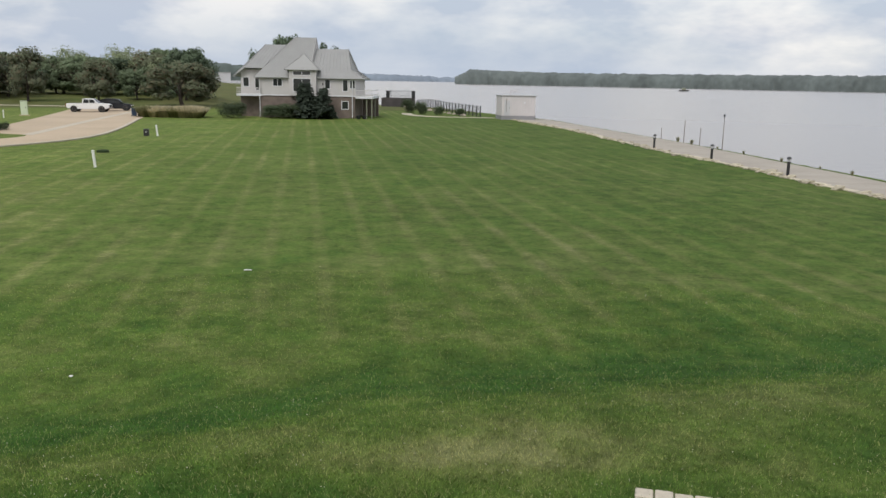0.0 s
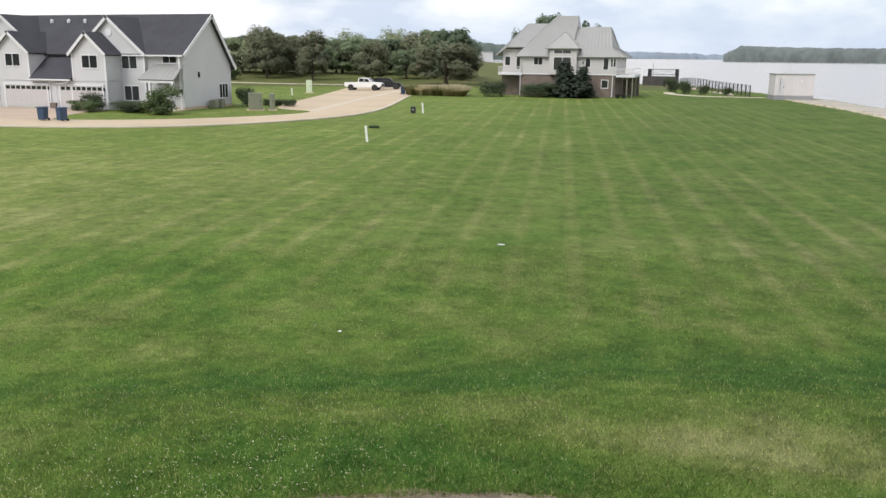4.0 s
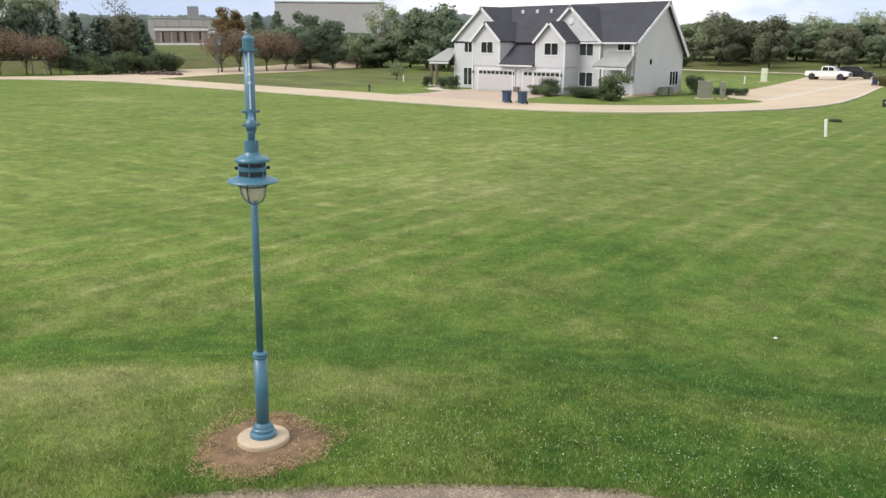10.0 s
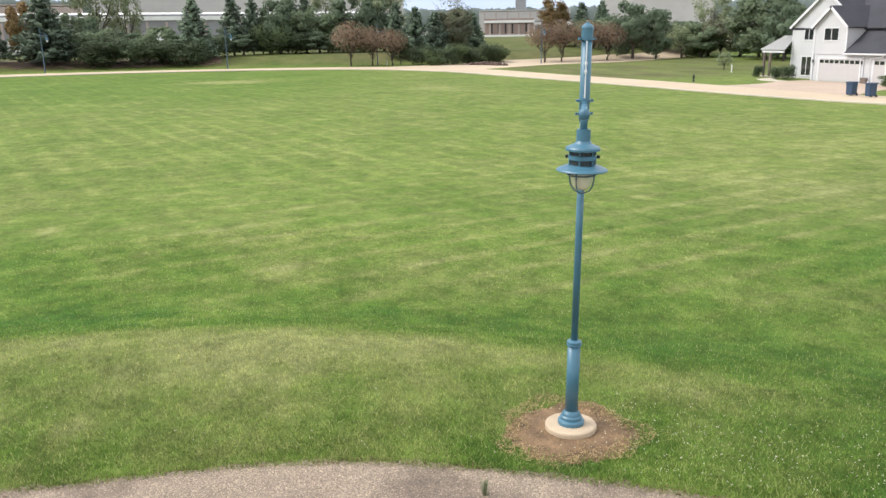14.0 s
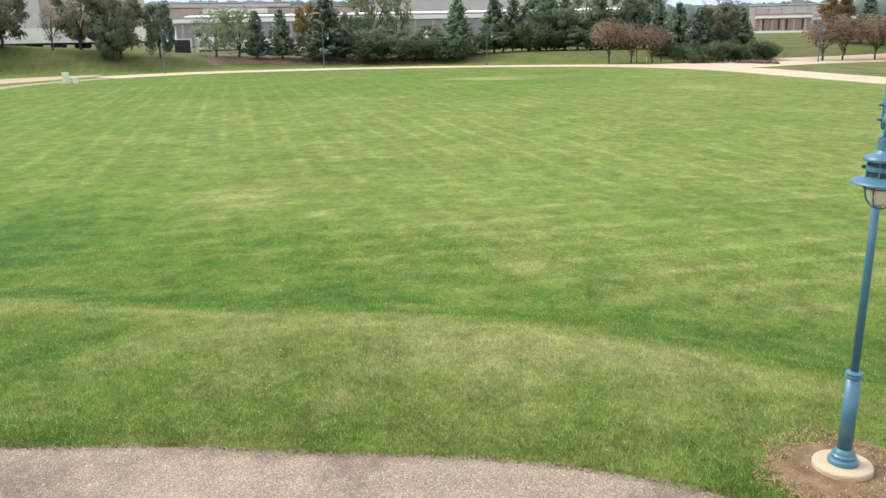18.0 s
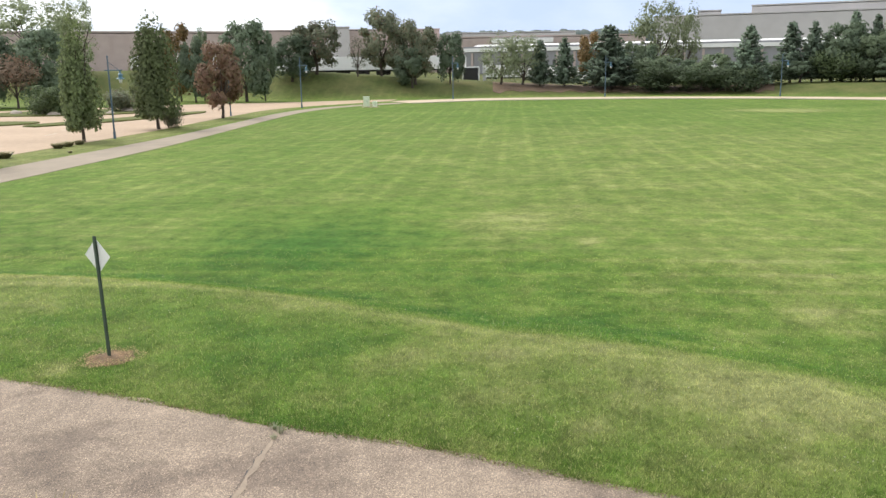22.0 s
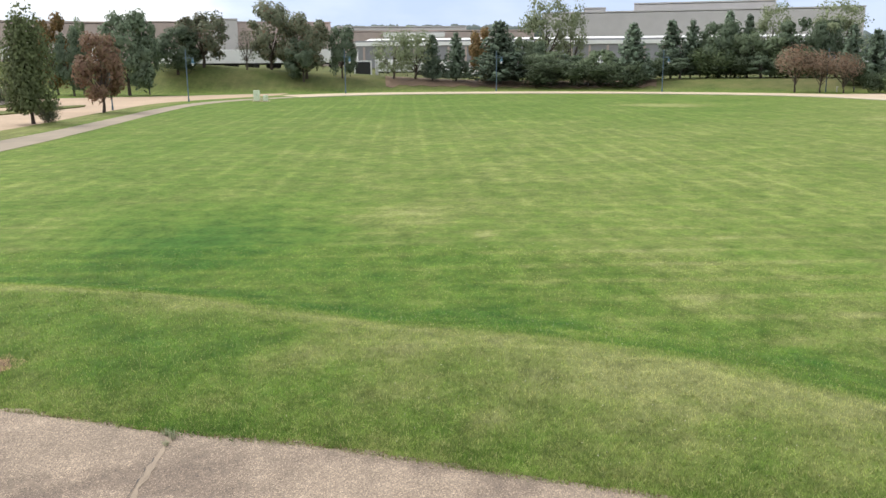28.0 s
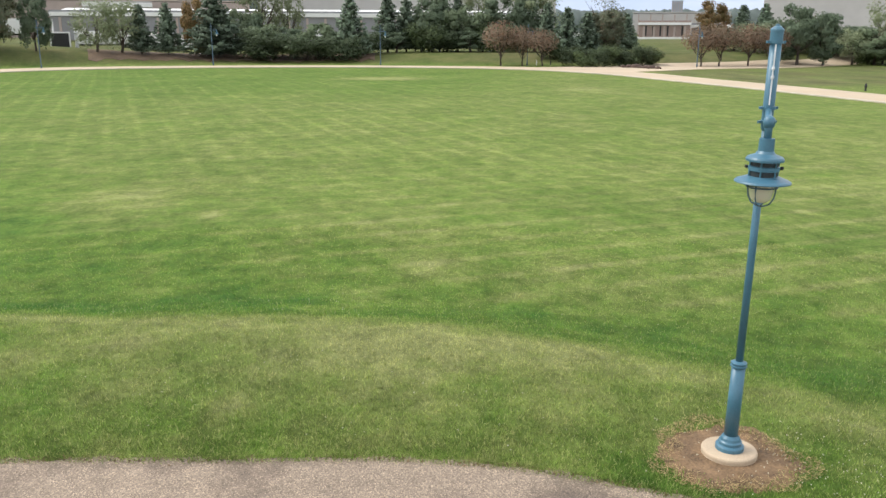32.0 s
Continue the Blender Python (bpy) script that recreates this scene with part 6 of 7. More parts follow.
# behind the river house
tree("dark", -26.3, 137, 11.4, 6.6)
tree("dark", -19.6, 138, 10.7, 5.0)
tree("airy_dark", -31.2, 136, 9.2, 2.8)
# before the houses
for x, y, top, wide, lean, side in ((-18.4, 109.7, 3.7, 4.6, 9, 40), (-16.9, 109.2, 3.1, 5.0, -10, 70), (-15.0, 109.4, 4.5, 4.2, 5, 120), (-14.2, 109.0, 3.4, 4.6, -12, 10), (-12.9, 109.6, 2.3, 3.6, 11, 160)):
    jun = tree("juniper", x, y, top, wide)
    jun.matrix_world = jun.matrix_world @ pose(0, 0, 0, lean, lean * 0.6, side)
tree("darkbush", -20.8, 109.8, 0.9, 1.3 * 3.6, "dark clipped shrub at the brick base")
tree("darkbush", -23.2, 110.3, 0.7, 1.3 * 2.4, "dark clipped shrub at the brick base")
tree("darkbush", -27.8, 108.6, 1.0, 1.3 * 3.0, "dark rounded shrub by the river house")
tree("darkbush", -54.0, 63.7, 0.7, 2.1, "dark clipped shrub by the garage")
tree("bush", -55.6, 63.4, 0.1, 1.7)
tree("bush", -53.4, 62.6, 0.1, 2.2)
tree("darkbush", -51.2, 65.0, 0.0, 1.3 * 2.6, "low dark hedge along the house")
tree("darkbush", -49.0, 63.4, -0.1, 1.3 * 2.2, "low dark hedge along the house")
tree("bush", -45.8, 62.4, 1.5, 4.0, "large green shrub at the house corner")
tree("darkbush", -68.6, 64.4, 0.5, 1.7, "dark clipped shrub by the porch")
tree("darkbush", -70.2, 64.2, 0.3, 1.5, "dark clipped shrub by the porch")
tree("darkbush", -73.9, 65.2, 0.3, 1.3, "dark clipped shrub by the porch")
tree("darkbush", -45.4, 75.8, 0.9, 1.3 * 1.7, "dark shrub behind the white house")
for i in range(3):
    tree("darkbush", -43.6 + i * 1.2, 77.4, -0.2, 1.5, "low clipped hedge behind the white house")
for x, y, top, wide in ((-4.5, 131.0, 0.9, 2.4), (-1.6, 128.5, 0.4, 1.6), (-6.6, 134.0, 1.2, 2.2), (1.6, 127.0, 0.2, 1.4)):
    tree("darkbush", x, y, top, wide, "dark rounded shrub in the river garden")
# kinds without a stand of their own leave no pattern behind
for kind, pats in PATTERN.items():
    for src in pats[used.get(kind, 0):]:
        for o in (*src.children_recursive, src):
            bpy.data.objects.remove(o)


# ---- tall lamp posts by the road and car park ----
def road_lamp(x, y, h, arm_turn, both=False):
    t = thing("street_lamp", x, y, land(x, y), arm_turn, "tall blue-grey street lamp with a hanging lantern", "lamp post", "tall street lamps")
    part("pole", lathe([(0.11, 0), (0.11, 0.5), (0.075, 0.55), (0.055, h - 0.12), (0.07, h - 0.12), (0.07, h), (0.02, h + 0.05)], 12), M_BLUEFAR, t)
    part("crossarm", tube([(-0.75 if both else -0.3, 0, h - 1.1), (1.05, 0, h - 1.1)], 0.045, 8), M_BLUEFAR, t)
    part("brace", tube([(0.03, 0, h - 0.45), (0.75, 0, h - 1.08)], 0.02, 6), M_BLUEFAR, t)
    lan = part("lantern", lathe([(0.06, h - 1.15), (0.07, h - 1.35), (0.2, h - 1.45), (0.2, h - 1.5), (0.14, h - 1.52), (0.15, h - 1.68), (0.34, h - 1.76), (0.34, h - 1.8), (0.12, h - 1.78)], 14, None, 0.85, 0), M_BLUE, t)
    part("globe", lathe([(0.13, h - 1.8), (0.14, h - 1.92), (0.09, h - 2.08), (0.02, h - 2.12)], 12, None, 0.85, 0), M_TRIM, lan, "white glass globe")
    return t


for x, y, h, a, both in ((-58.6, -43.1, 6.5, 126, False), (-89.5, -49.7, 6.6, 119, False), (-109.4, -49.6, 6.9, 114, False), (-136.8, -34.6, 7.0, 90, False), (-146.0, -10.3, 6.8, 90, False), (-143.8, 17.3, 6.6, 90, False), (-138.5, 41.5, 6.6, 90, False), (-127, 66.5, 6.6, 120, False), (-90.3, -87.9, 7.6, 134, True)):
    road_lamp(x, y, h, a, both)


# ---- low light bollards by the river ----
def bollard(x, y):
    t = thing("light_bollard", x, y, land(x, y), 0, "dark metal light bollard with a caged lantern top", "bollard", "river walk bollards")
    part("footing", lathe([(0.2, -0.1), (0.2, 0.04), (0.17, 0.05)], 16), M_CONC, t)
    part("post", lathe([(0.09, 0.04), (0.085, 0.78), (0.11, 0.80), (0.11, 0.84), (0.06, 0.86)], 16), M_BLACK, t)
    part("lens", lathe([(0.07, 0.86), (0.085, 1.0), (0.06, 1.04)], 14), M_TRIM, t, "pale glass lens")
    part("hood", lathe([(0.12, 1.04), (0.15, 1.05), (0.11, 1.11), (0.02, 1.16)], 16), M_BLACK, t)
    for i in range(4):
        a = math.pi / 2 * i
        part("guard", tube([(0.1 * math.cos(a), 0.1 * math.sin(a), 0.84), (0.12 * math.cos(a), 0.12 * math.sin(a), 1.05)], 0.008, 5), M_BLACK, t)


for x, y in ((20.7, 49.6), (19.0, 58.8), (17.5, 69.3)):
    bollard(x - 0.5, y)
for x, y, h in ((21.9, 70.9, 2.75), (20.6, 78.0, 2.1), (20.9, 74.0, 1.5), (19.2, 80.8, 1.1)):
    p = thing("mooring_stake", x + 1.2, y, land(x + 1.2, y), 0, "thin weathered stake standing by the water", "stake", "river stakes")
    part("stake", tube([(0, 0, -0.3), (0.02, 0, h)], [0.035, 0.025], 6), M_BRICK, p)
    if h > 2.5:
        part("top", lathe([(0.07, h - 0.02), (0.08, h + 0.16), (0.03, h + 0.2)], 8), M_BLACK, p)

M_DARKSTONE = material("dark_brown_stone", (0.085, 0.055, 0.042), 0.9, var=0.3, fine=10, bump=0.3)
# stones and weeds along the river edge
rock_rnd = random.Random(5)


def rock(x, y, s, flat=0.6, mat=None, label="rounded pale field boulder", cat="boulder", group="boulders"):
    bm = bmesh.new()
    bmesh.ops.create_icosphere(bm, subdivisions=2, radius=1)
    o = rock_rnd.uniform(0, 50)
    for v in bm.verts:
        v.co *= 1 + 0.28 * noise.noise(v.co * 1.3 + Vector((o, 0, 0))) + 0.10 * noise.noise(v.co * 3.5 + Vector((0, o, 0)))
        v.co.z = max(v.co.z * flat, -0.3)
    ob = tagged(link("boulder", bm, mat or M_ROCK, smooth=True), label, cat, group)
    ob.matrix_world = pose(x, y, land(x, y) + s * 0.12, 0, 0, rock_rnd.uniform(0, 360)) @ Matrix.Diagonal((s, s * rock_rnd.uniform(0.7, 1), s, 1))
    return ob


for x, y, s in ((-92.4, -82.5, 0.8), (-92.3, -78.4, 1.15), (-89.9, -74.6, 0.8), (-99.0, -70.2, 1.0), (-93.5, -69.0, 0.6)):
    rock(x, y, s)
for i, (x, y) in enumerate(((-132.3, 57.6), (-131.8, 58.4), (-131.0, 59.3), (-129.5, 59.4), (-128.6, 60.0), (-127.6, 60.3), (-126.4, 60.8))):
    rock(x + 4, y - 3.2, 0.62 + 0.15 * (i % 3), 0.55, M_DARKSTONE, "brown landscaping stone in a row", "stone", "stones at the road fork")
for i in range(16):
    f = i / 15
    rock(2.4 - 11 * f + rock_rnd.uniform(-0.6, 0.6), 127 + 36 * f, rock_rnd.uniform(0.22, 0.48), 0.6, M_ROCK, "pale garden stone along the fence bed", "stone", "garden stones")


def tuft_mesh(seed, n, h, w, mat):
    rnd = random.Random(seed)
    verts, faces = [], []
    for i in range(n):
        a, r = rnd.uniform(0, 6.28), w * rnd.random() ** 0.6
        b = Vector((math.cos(a) * r * 0.5, math.sin(a) * r * 0.5, 0))
        tip = Vector((math.cos(a) * r * 1.3, math.sin(a) * r * 1.3, h * rnd.uniform(0.6, 1.1)))
        s = Vector((-math.sin(a), math.cos(a), 0)) * 0.035
        m = b.lerp(tip, 0.55) + Vector((0, 0, h * 0.16))
        k = len(verts)
        verts += [b - s, b + s, m + s, m - s, tip]
        faces += [(k + 3, k + 2, k + 1, k), (k + 4, k + 2, k + 3)]
    facing = [Vector((v.x * 0.5, v.y * 0.5, 0.8)).normalized() for v in verts]
    return mesh_of("blades", verts, faces, mat, facing)


TUFTS = [tuft_mesh(s, 420, 1.0, 0.6, L_REED) for s in (1, 2)]
tuft_rnd = random.Random(8)


def tuft(x, y, s, label, group, name="ornamental_grass", cat="ornamental grass", tall=1.0, mesh=None):
    ob = tagged(new(name, mesh or TUFTS[tuft_rnd.randrange(2)]), label, cat, group)
    ob.matrix_world = pose(x, y, land(x, y), 0, 0, tuft_rnd.uniform(0, 360)) @ Matrix.Diagonal((s, s, s * tall, 1))


PLUME = tuft_mesh(43, 700, 1.0, 0.8, leafy("straw_plumes", (0.60, 0.54, 0.36), 0.25))
GOLDEN = tuft_mesh(45, 260, 1.0, 0.8, leafy("golden_dry_blades", (0.42, 0.33, 0.15), 0.4, dry=(0.16, 0.16, 0.05), dry_share=0.3))
FOUNTAIN = tuft_mesh(44, 700, 1.0, 0.8, leafy("green_fountain_grass", (0.24, 0.24, 0.12), 0.3))
for i in range(16):
    green = i in (0, 1, 8, 9)
    tuft(-38.6 + i * 0.42, 107.0 + 1.1 * (i % 3), tuft_rnd.uniform(1.5, 2.0), "dark green fountain grass in a bed by the court" if green else "tall straw-coloured ornamental grass in a bed by the court", "ornamental grasses", tall=tuft_rnd.uniform(0.6, 0.85), mesh=FOUNTAIN if green else PLUME)
for x, y, s in ((-44.0, -40.6, 0.9), (-42.6, -40.4, 0.45), (-50.5, -41.9, 0.8), (-51.8, -42.1, 0.8), (-53.4, -42.4, 0.7), (-47.6, -38.6, 0.3)):
    tuft(x, y, s, "dry brown grass tuft on the car park verge", "dry tufts", "grass_tuft", "grass tuft", 0.45)
WEED = tuft_mesh(41, 34, 1.0, 0.5, L_REED)
for i in range(9):
    y = 40 + i * 4.9 + tuft_rnd.uniform(-1, 1)
    x = lerp_table([(20, 27.4), (42, 25.3), (48.5, 24.6), (62, 23.1), (77.3, 21.4), (91, 19.0)], y)
    wd = tagged(new("weed", WEED), "scraggy weed at the river's edge", "weed", "river weeds")
    k = tuft_rnd.uniform(0.2, 0.5)
    wd.matrix_world = pose(x + 0.1, y, land(x + 0.1, y), 0, 0, 47 * i) @ Matrix.Diagonal((k, k, k, 1))
for x, y, s in ((-5.66, -6.75, 0.46), (-5.55, -6.35, 0.42), (-5.8, -7.15, 0.46), (-5.85, -7.6, 0.5), (-5.72, -5.45, 0.44), (-5.6, -5.7, 0.36), (-5.25, -6.3, 0.4), (-5.3, -5.6, 0.32), (-5.5, -4.95, 0.2)):
    tuft(x, y, s, "dry golden grass clump beside the asphalt path", "terrace grasses", "ornamental_grass", "ornamental grass", 1.0, GOLDEN)


# ---- bins, boxes and markers ----
def wheelie_bin(x, y, turn, mat, label, h=1.1):
    t = thing("wheelie_bin", x, y, land(x, y) + 0.02, turn, label, "bin", "wheeled bins")
    body = bmesh.new()
    prism(body, [(-0.26, 0.08), (0.26, 0.08), (0.31, h - 0.12), (-0.31, h - 0.12)], -0.3, 0.3)
    bmesh.ops.bevel(body, geom=body.edges[:], offset=0.03, segments=2, affect="EDGES")
    part("body", body, mat, t)
    part("lid", soft_box(-0.34, 0.34, -0.37, 0.36, h - 0.12, h - 0.03, 0.03), mat, t)
    part("handle", tube([(-0.25, 0.36, h - 0.1), (-0.25, 0.44, h - 0.08), (0.25, 0.44, h - 0.08), (0.25, 0.36, h - 0.1)], 0.02, 6), mat, t)
    for s in (-1, 1):
        w = lathe([(0.1, -0.03), (0.1, 0.03)], 14)
        bmesh.ops.rotate(w, verts=w.verts[:], matrix=Matrix.Rotation(radians(90), 3, "Y"))
        for v in w.verts:
            v.co += Vector((s * 0.27, 0.3, 0.1))
        part("wheel", w, M_TYRE, t)


wheelie_bin(-49.6, 52.9, 8, M_BINBLUE, "dark blue wheeled bin at the kerb")
wheelie_bin(-47.8, 52.9, -6, M_BINBLUE, "blue wheeled bin at the kerb")
wheelie_bin(-40.2, 107.4, 30, M_BINBLUE, "dark blue wheeled bin by the court")
wheelie_bin(-39.4, 107.2, 20, M_BLACK, "black wheeled bin by the court")


def box_on_pad(name, x, y, w, d, h, turn, mat, label, category, lid=True):
    t = thing(name, x, y, land(x, y), turn, label, category)
    part("pad", soft_box(-w / 2 - 0.2, w / 2 + 0.2, -d / 2 - 0.2, d / 2 + 0.2, -0.05, 0.08, 0.02, 1), M_CONC, t)
    part("cabinet", soft_box(-w / 2, w / 2, -d / 2, d / 2, 0.08, h, 0.04), mat, t)
    part("door", soft_box(-w / 2 + 0.06, w / 2 - 0.06, -d / 2 - 0.02, -d / 2 - 0.002, 0.16, h - 0.1, 0.008, 1), mat, t)
    part("door_handle", soft_box(w / 2 - 0.22, w / 2 - 0.16, -d / 2 - 0.05, -d / 2 - 0.021, h * 0.5, h * 0.62, 0.01, 1), M_BLACK, t)
    if lid:
        part("lid", soft_box(-w / 2 - 0.03, w / 2 + 0.03, -d / 2 - 0.03, d / 2 + 0.03, h, h + 0.06, 0.02), mat, t)
    return t


box_on_pad("transformer_box", -41.4, 70.9, 1.25, 1.0, 1.55, 35, M_UTIL, "olive green transformer cabinet on a concrete pad", "utility box")
box_on_pad("transformer_box", -40.0, 71.6, 0.45, 0.9, 1.5, 35, M_UTIL, "narrow olive utility cabinet on a pad", "utility box")
box_on_pad("utility_box", -110.6, -40.4, 0.75, 0.55, 1.4, 90, M_PALEGREEN, "pale green utility cabinet at the field's edge", "utility box")
box_on_pad("utility_box", -110.4, -39.1, 0.55, 0.5, 0.85, 90, M_PALEGREEN, "small pale green utility box at the field's edge", "utility box", lid=False)
box_on_pad("notice_board", -53.3, 105.5, 0.8, 0.25, 1.75, 15, M_PALEGREEN, "pale upright cabinet standing by the court", "utility box")


def tube_marker(x, y, h, lean, label):
    t = thing("marker_tube", x, y, land(x, y), 0, label, "marker post", "white marker tubes")
    part("tube", lathe([(0.075, -0.05), (0.075, h - 0.04), (0.085, h - 0.04), (0.085, h), (0.05, h + 0.03)], 14), M_WHITE, t)
    t.rotation_euler = (0, radians(lean), 0)


tube_marker(-20.0, 47.6, 0.95, -5, "white plastic marker tube leaning in the lawn")
tube_marker(-25.4, 73.4, 0.95, -5, "white plastic marker tube leaning in the lawn")
tube_marker(-52.6, 99.2, 0.9, 0, "white plastic marker tube in the grass")
tube_marker(-84, 70, 0.9, 0, "white plastic marker tube in the grass")
tube_marker(-138, 43.0, 0.8, 0, "white plastic marker tube by the road")


def hydrant(x, y):
    t = thing("fire_hydrant", x, y, land(x, y), 0, "small black fire hydrant in the grass", "hydrant")
    part("barrel", lathe([(0.13, 0), (0.13, 0.06), (0.09, 0.08), (0.09, 0.45), (0.12, 0.47), (0.12, 0.52), (0.10, 0.6), (0.05, 0.68), (0.03, 0.74)], 14), M_BLACK, t)
    for s in (-1, 1):
        c = lathe([(0.05, 0.08), (0.05, 0.16), (0.03, 0.18)], 10)
        bmesh.ops.rotate(c, verts=c.verts[:], matrix=Matrix.Rotation(radians(90 * s), 3, "Y"))
        for v in c.verts:
            v.co.z += 0.42
        part("outlet_cap", c, M_BLACK, t)


hydrant(-71.5, 54.9)
hydrant(-138.4, 45.6)
mb = thing("valve_box", -26.3, 73.2, land(-26.3, 73.2), 10, "small black post box with a white mark in the lawn", "utility box")
part("body", soft_box(-0.22, 0.22, -0.2, 0.2, 0, 0.62, 0.05), M_BLACK, mb)
part("mark", lathe([(0.05, 0), (0.05, 0.004)], 10), M_WHITE, mb).matrix_local = pose(0, -0.205, 0.36, 90)
M_LID = material("dark_green_plastic", (0.028, 0.045, 0.02), 0.95, var=0.2, bump=0.1, spec=0.15)
vl = thing("manhole_lid", -23.45, 57.0, land(-23.45, 57.0), 0, "low dark green valve lid in the lawn", "lid")
part("rim", lathe([(0.42, -0.02), (0.40, 0.13), (0.34, 0.15)], 24), M_LID, vl)
part("cover", lathe([(0.33, 0.15), (0.32, 0.17), (0.1, 0.18)], 24), M_LID, vl)
for x, y, w in ((-5.2, 22.4, 0.10), (-6.3, 14.1, 0.03)):
    sc = tagged(link("litter", soft_box(-w, w, -0.03, 0.03, 0, 0.012, 0.004, 1), M_WHITE), "scrap of pale litter lying on the lawn", "litter")
    sc.matrix_world = pose(x, y, land(x, y) + 0.01, 4, 3, 15)


# ---- vehicles ----
def wheel(parent, x, y, r, wide=0.24):
    def turned(bm):
        bmesh.ops.rotate(bm, verts=bm.verts[:], matrix=Matrix.Rotation(radians(90), 3, "X"))
        for v in bm.verts:
            v.co += Vector((x, y, r))
        return bm
    h = wide / 2
    w = part("wheel", turned(lathe([(r * 0.66, -h), (r * 0.95, -h), (r, -h * 0.7), (r, h * 0.7), (r * 0.95, h), (r * 0.66, h)], 24)), M_TYRE, parent, "black tyre")
    part("rim", turned(lathe([(r * 0.64, -h * 0.85), (r * 0.58, -h * 1.02), (r * 0.2, -h * 0.8), (r * 0.2, h * 0.8), (r * 0.58, h * 1.02), (r * 0.64, h * 0.85)], 18)), M_RIM, w)


def profile_body(outline, half, inset=0.0, round_to=0.06):
    bm = bmesh.new()
    prism(bm, outline, -half, half)
    bmesh.ops.bevel(bm, geom=bm.edges[:], offset=round_to, segments=2, affect="EDGES", clamp_overlap=True)
    return bm


def pickup(x, y, turn):
    t = thing("pickup_truck", x, y, land(x, y) + 0.02, turn, "white crew-cab pickup truck parked on the court", "pickup truck")
    part("lower_body", profile_body([(-2.85, 0.55), (-2.0, 0.42), (2.2, 0.42), (2.85, 0.55), (2.88, 0.95), (2.7, 1.12), (1.45, 1.22), (-2.8, 1.18), (-2.9, 0.9)], 0.95), M_CARWHITE, t)
    part("cab", profile_body([(-0.75, 1.15), (1.5, 1.15), (0.75, 1.82), (-0.45, 1.86), (-0.72, 1.8)], 0.82, round_to=0.08), M_CARWHITE, t)
    for s in (-1, 1):
        y0, y1 = sorted((s * 0.80, s * 0.835))
        part("side_window", prism(bmesh.new(), [(-0.6, 1.25), (0.15, 1.25), (0.15, 1.74), (-0.5, 1.76)], y0, y1), M_GLASS, t)
        part("side_window", prism(bmesh.new(), [(0.24, 1.25), (1.2, 1.25), (0.72, 1.72), (0.24, 1.74)], y0, y1), M_GLASS, t)
        part("mirror", soft_box(1.0, 1.12, *sorted((s * 0.9, s * 1.1)), 1.22, 1.42, 0.03), M_CARWHITE, t)
        part("headlight", soft_box(2.76, 2.9, *sorted((s * 0.62, s * 0.9)), 0.82, 1.0, 0.02), M_TRIM, t)
        part("tail_light", soft_box(-2.93, -2.86, *sorted((s * 0.78, s * 0.93)), 0.8, 1.1, 0.02), M_LAMPRED, t)
        for wx in (-1.85, 1.85):
            part("wheel_arch", lathe_disc(wx, s * 0.955, 0.47), M_BLACK, t)
            wheel(t, wx, s * 0.86, 0.40)
    part("windscreen", slab(bmesh.new(), [(1.50, -0.72, 1.2), (1.50, 0.72, 1.2), (0.80, 0.66, 1.80), (0.80, -0.66, 1.80)], 0.02), M_GLASS, t)
    part("bed", box(bmesh.new(), -2.75, -0.85, -0.78, 0.78, 1.175, 1.195), M_BLACK, t)
    part("bumper", soft_box(2.85, 2.98, -0.9, 0.9, 0.45, 0.68, 0.04), M_RIM, t)
    part("grille", soft_box(2.86, 2.92, -0.55, 0.55, 0.72, 1.02, 0.02), M_BLACK, t)


def lathe_disc(x, y, r):
    bm = lathe([(r, -0.012), (r, 0.012)], 24)
    bmesh.ops.rotate(bm, verts=bm.verts[:], matrix=Matrix.Rotation(radians(90), 3, "X"))
    for v in bm.verts:
        v.co += Vector((x, y, 0.42))
    return bm


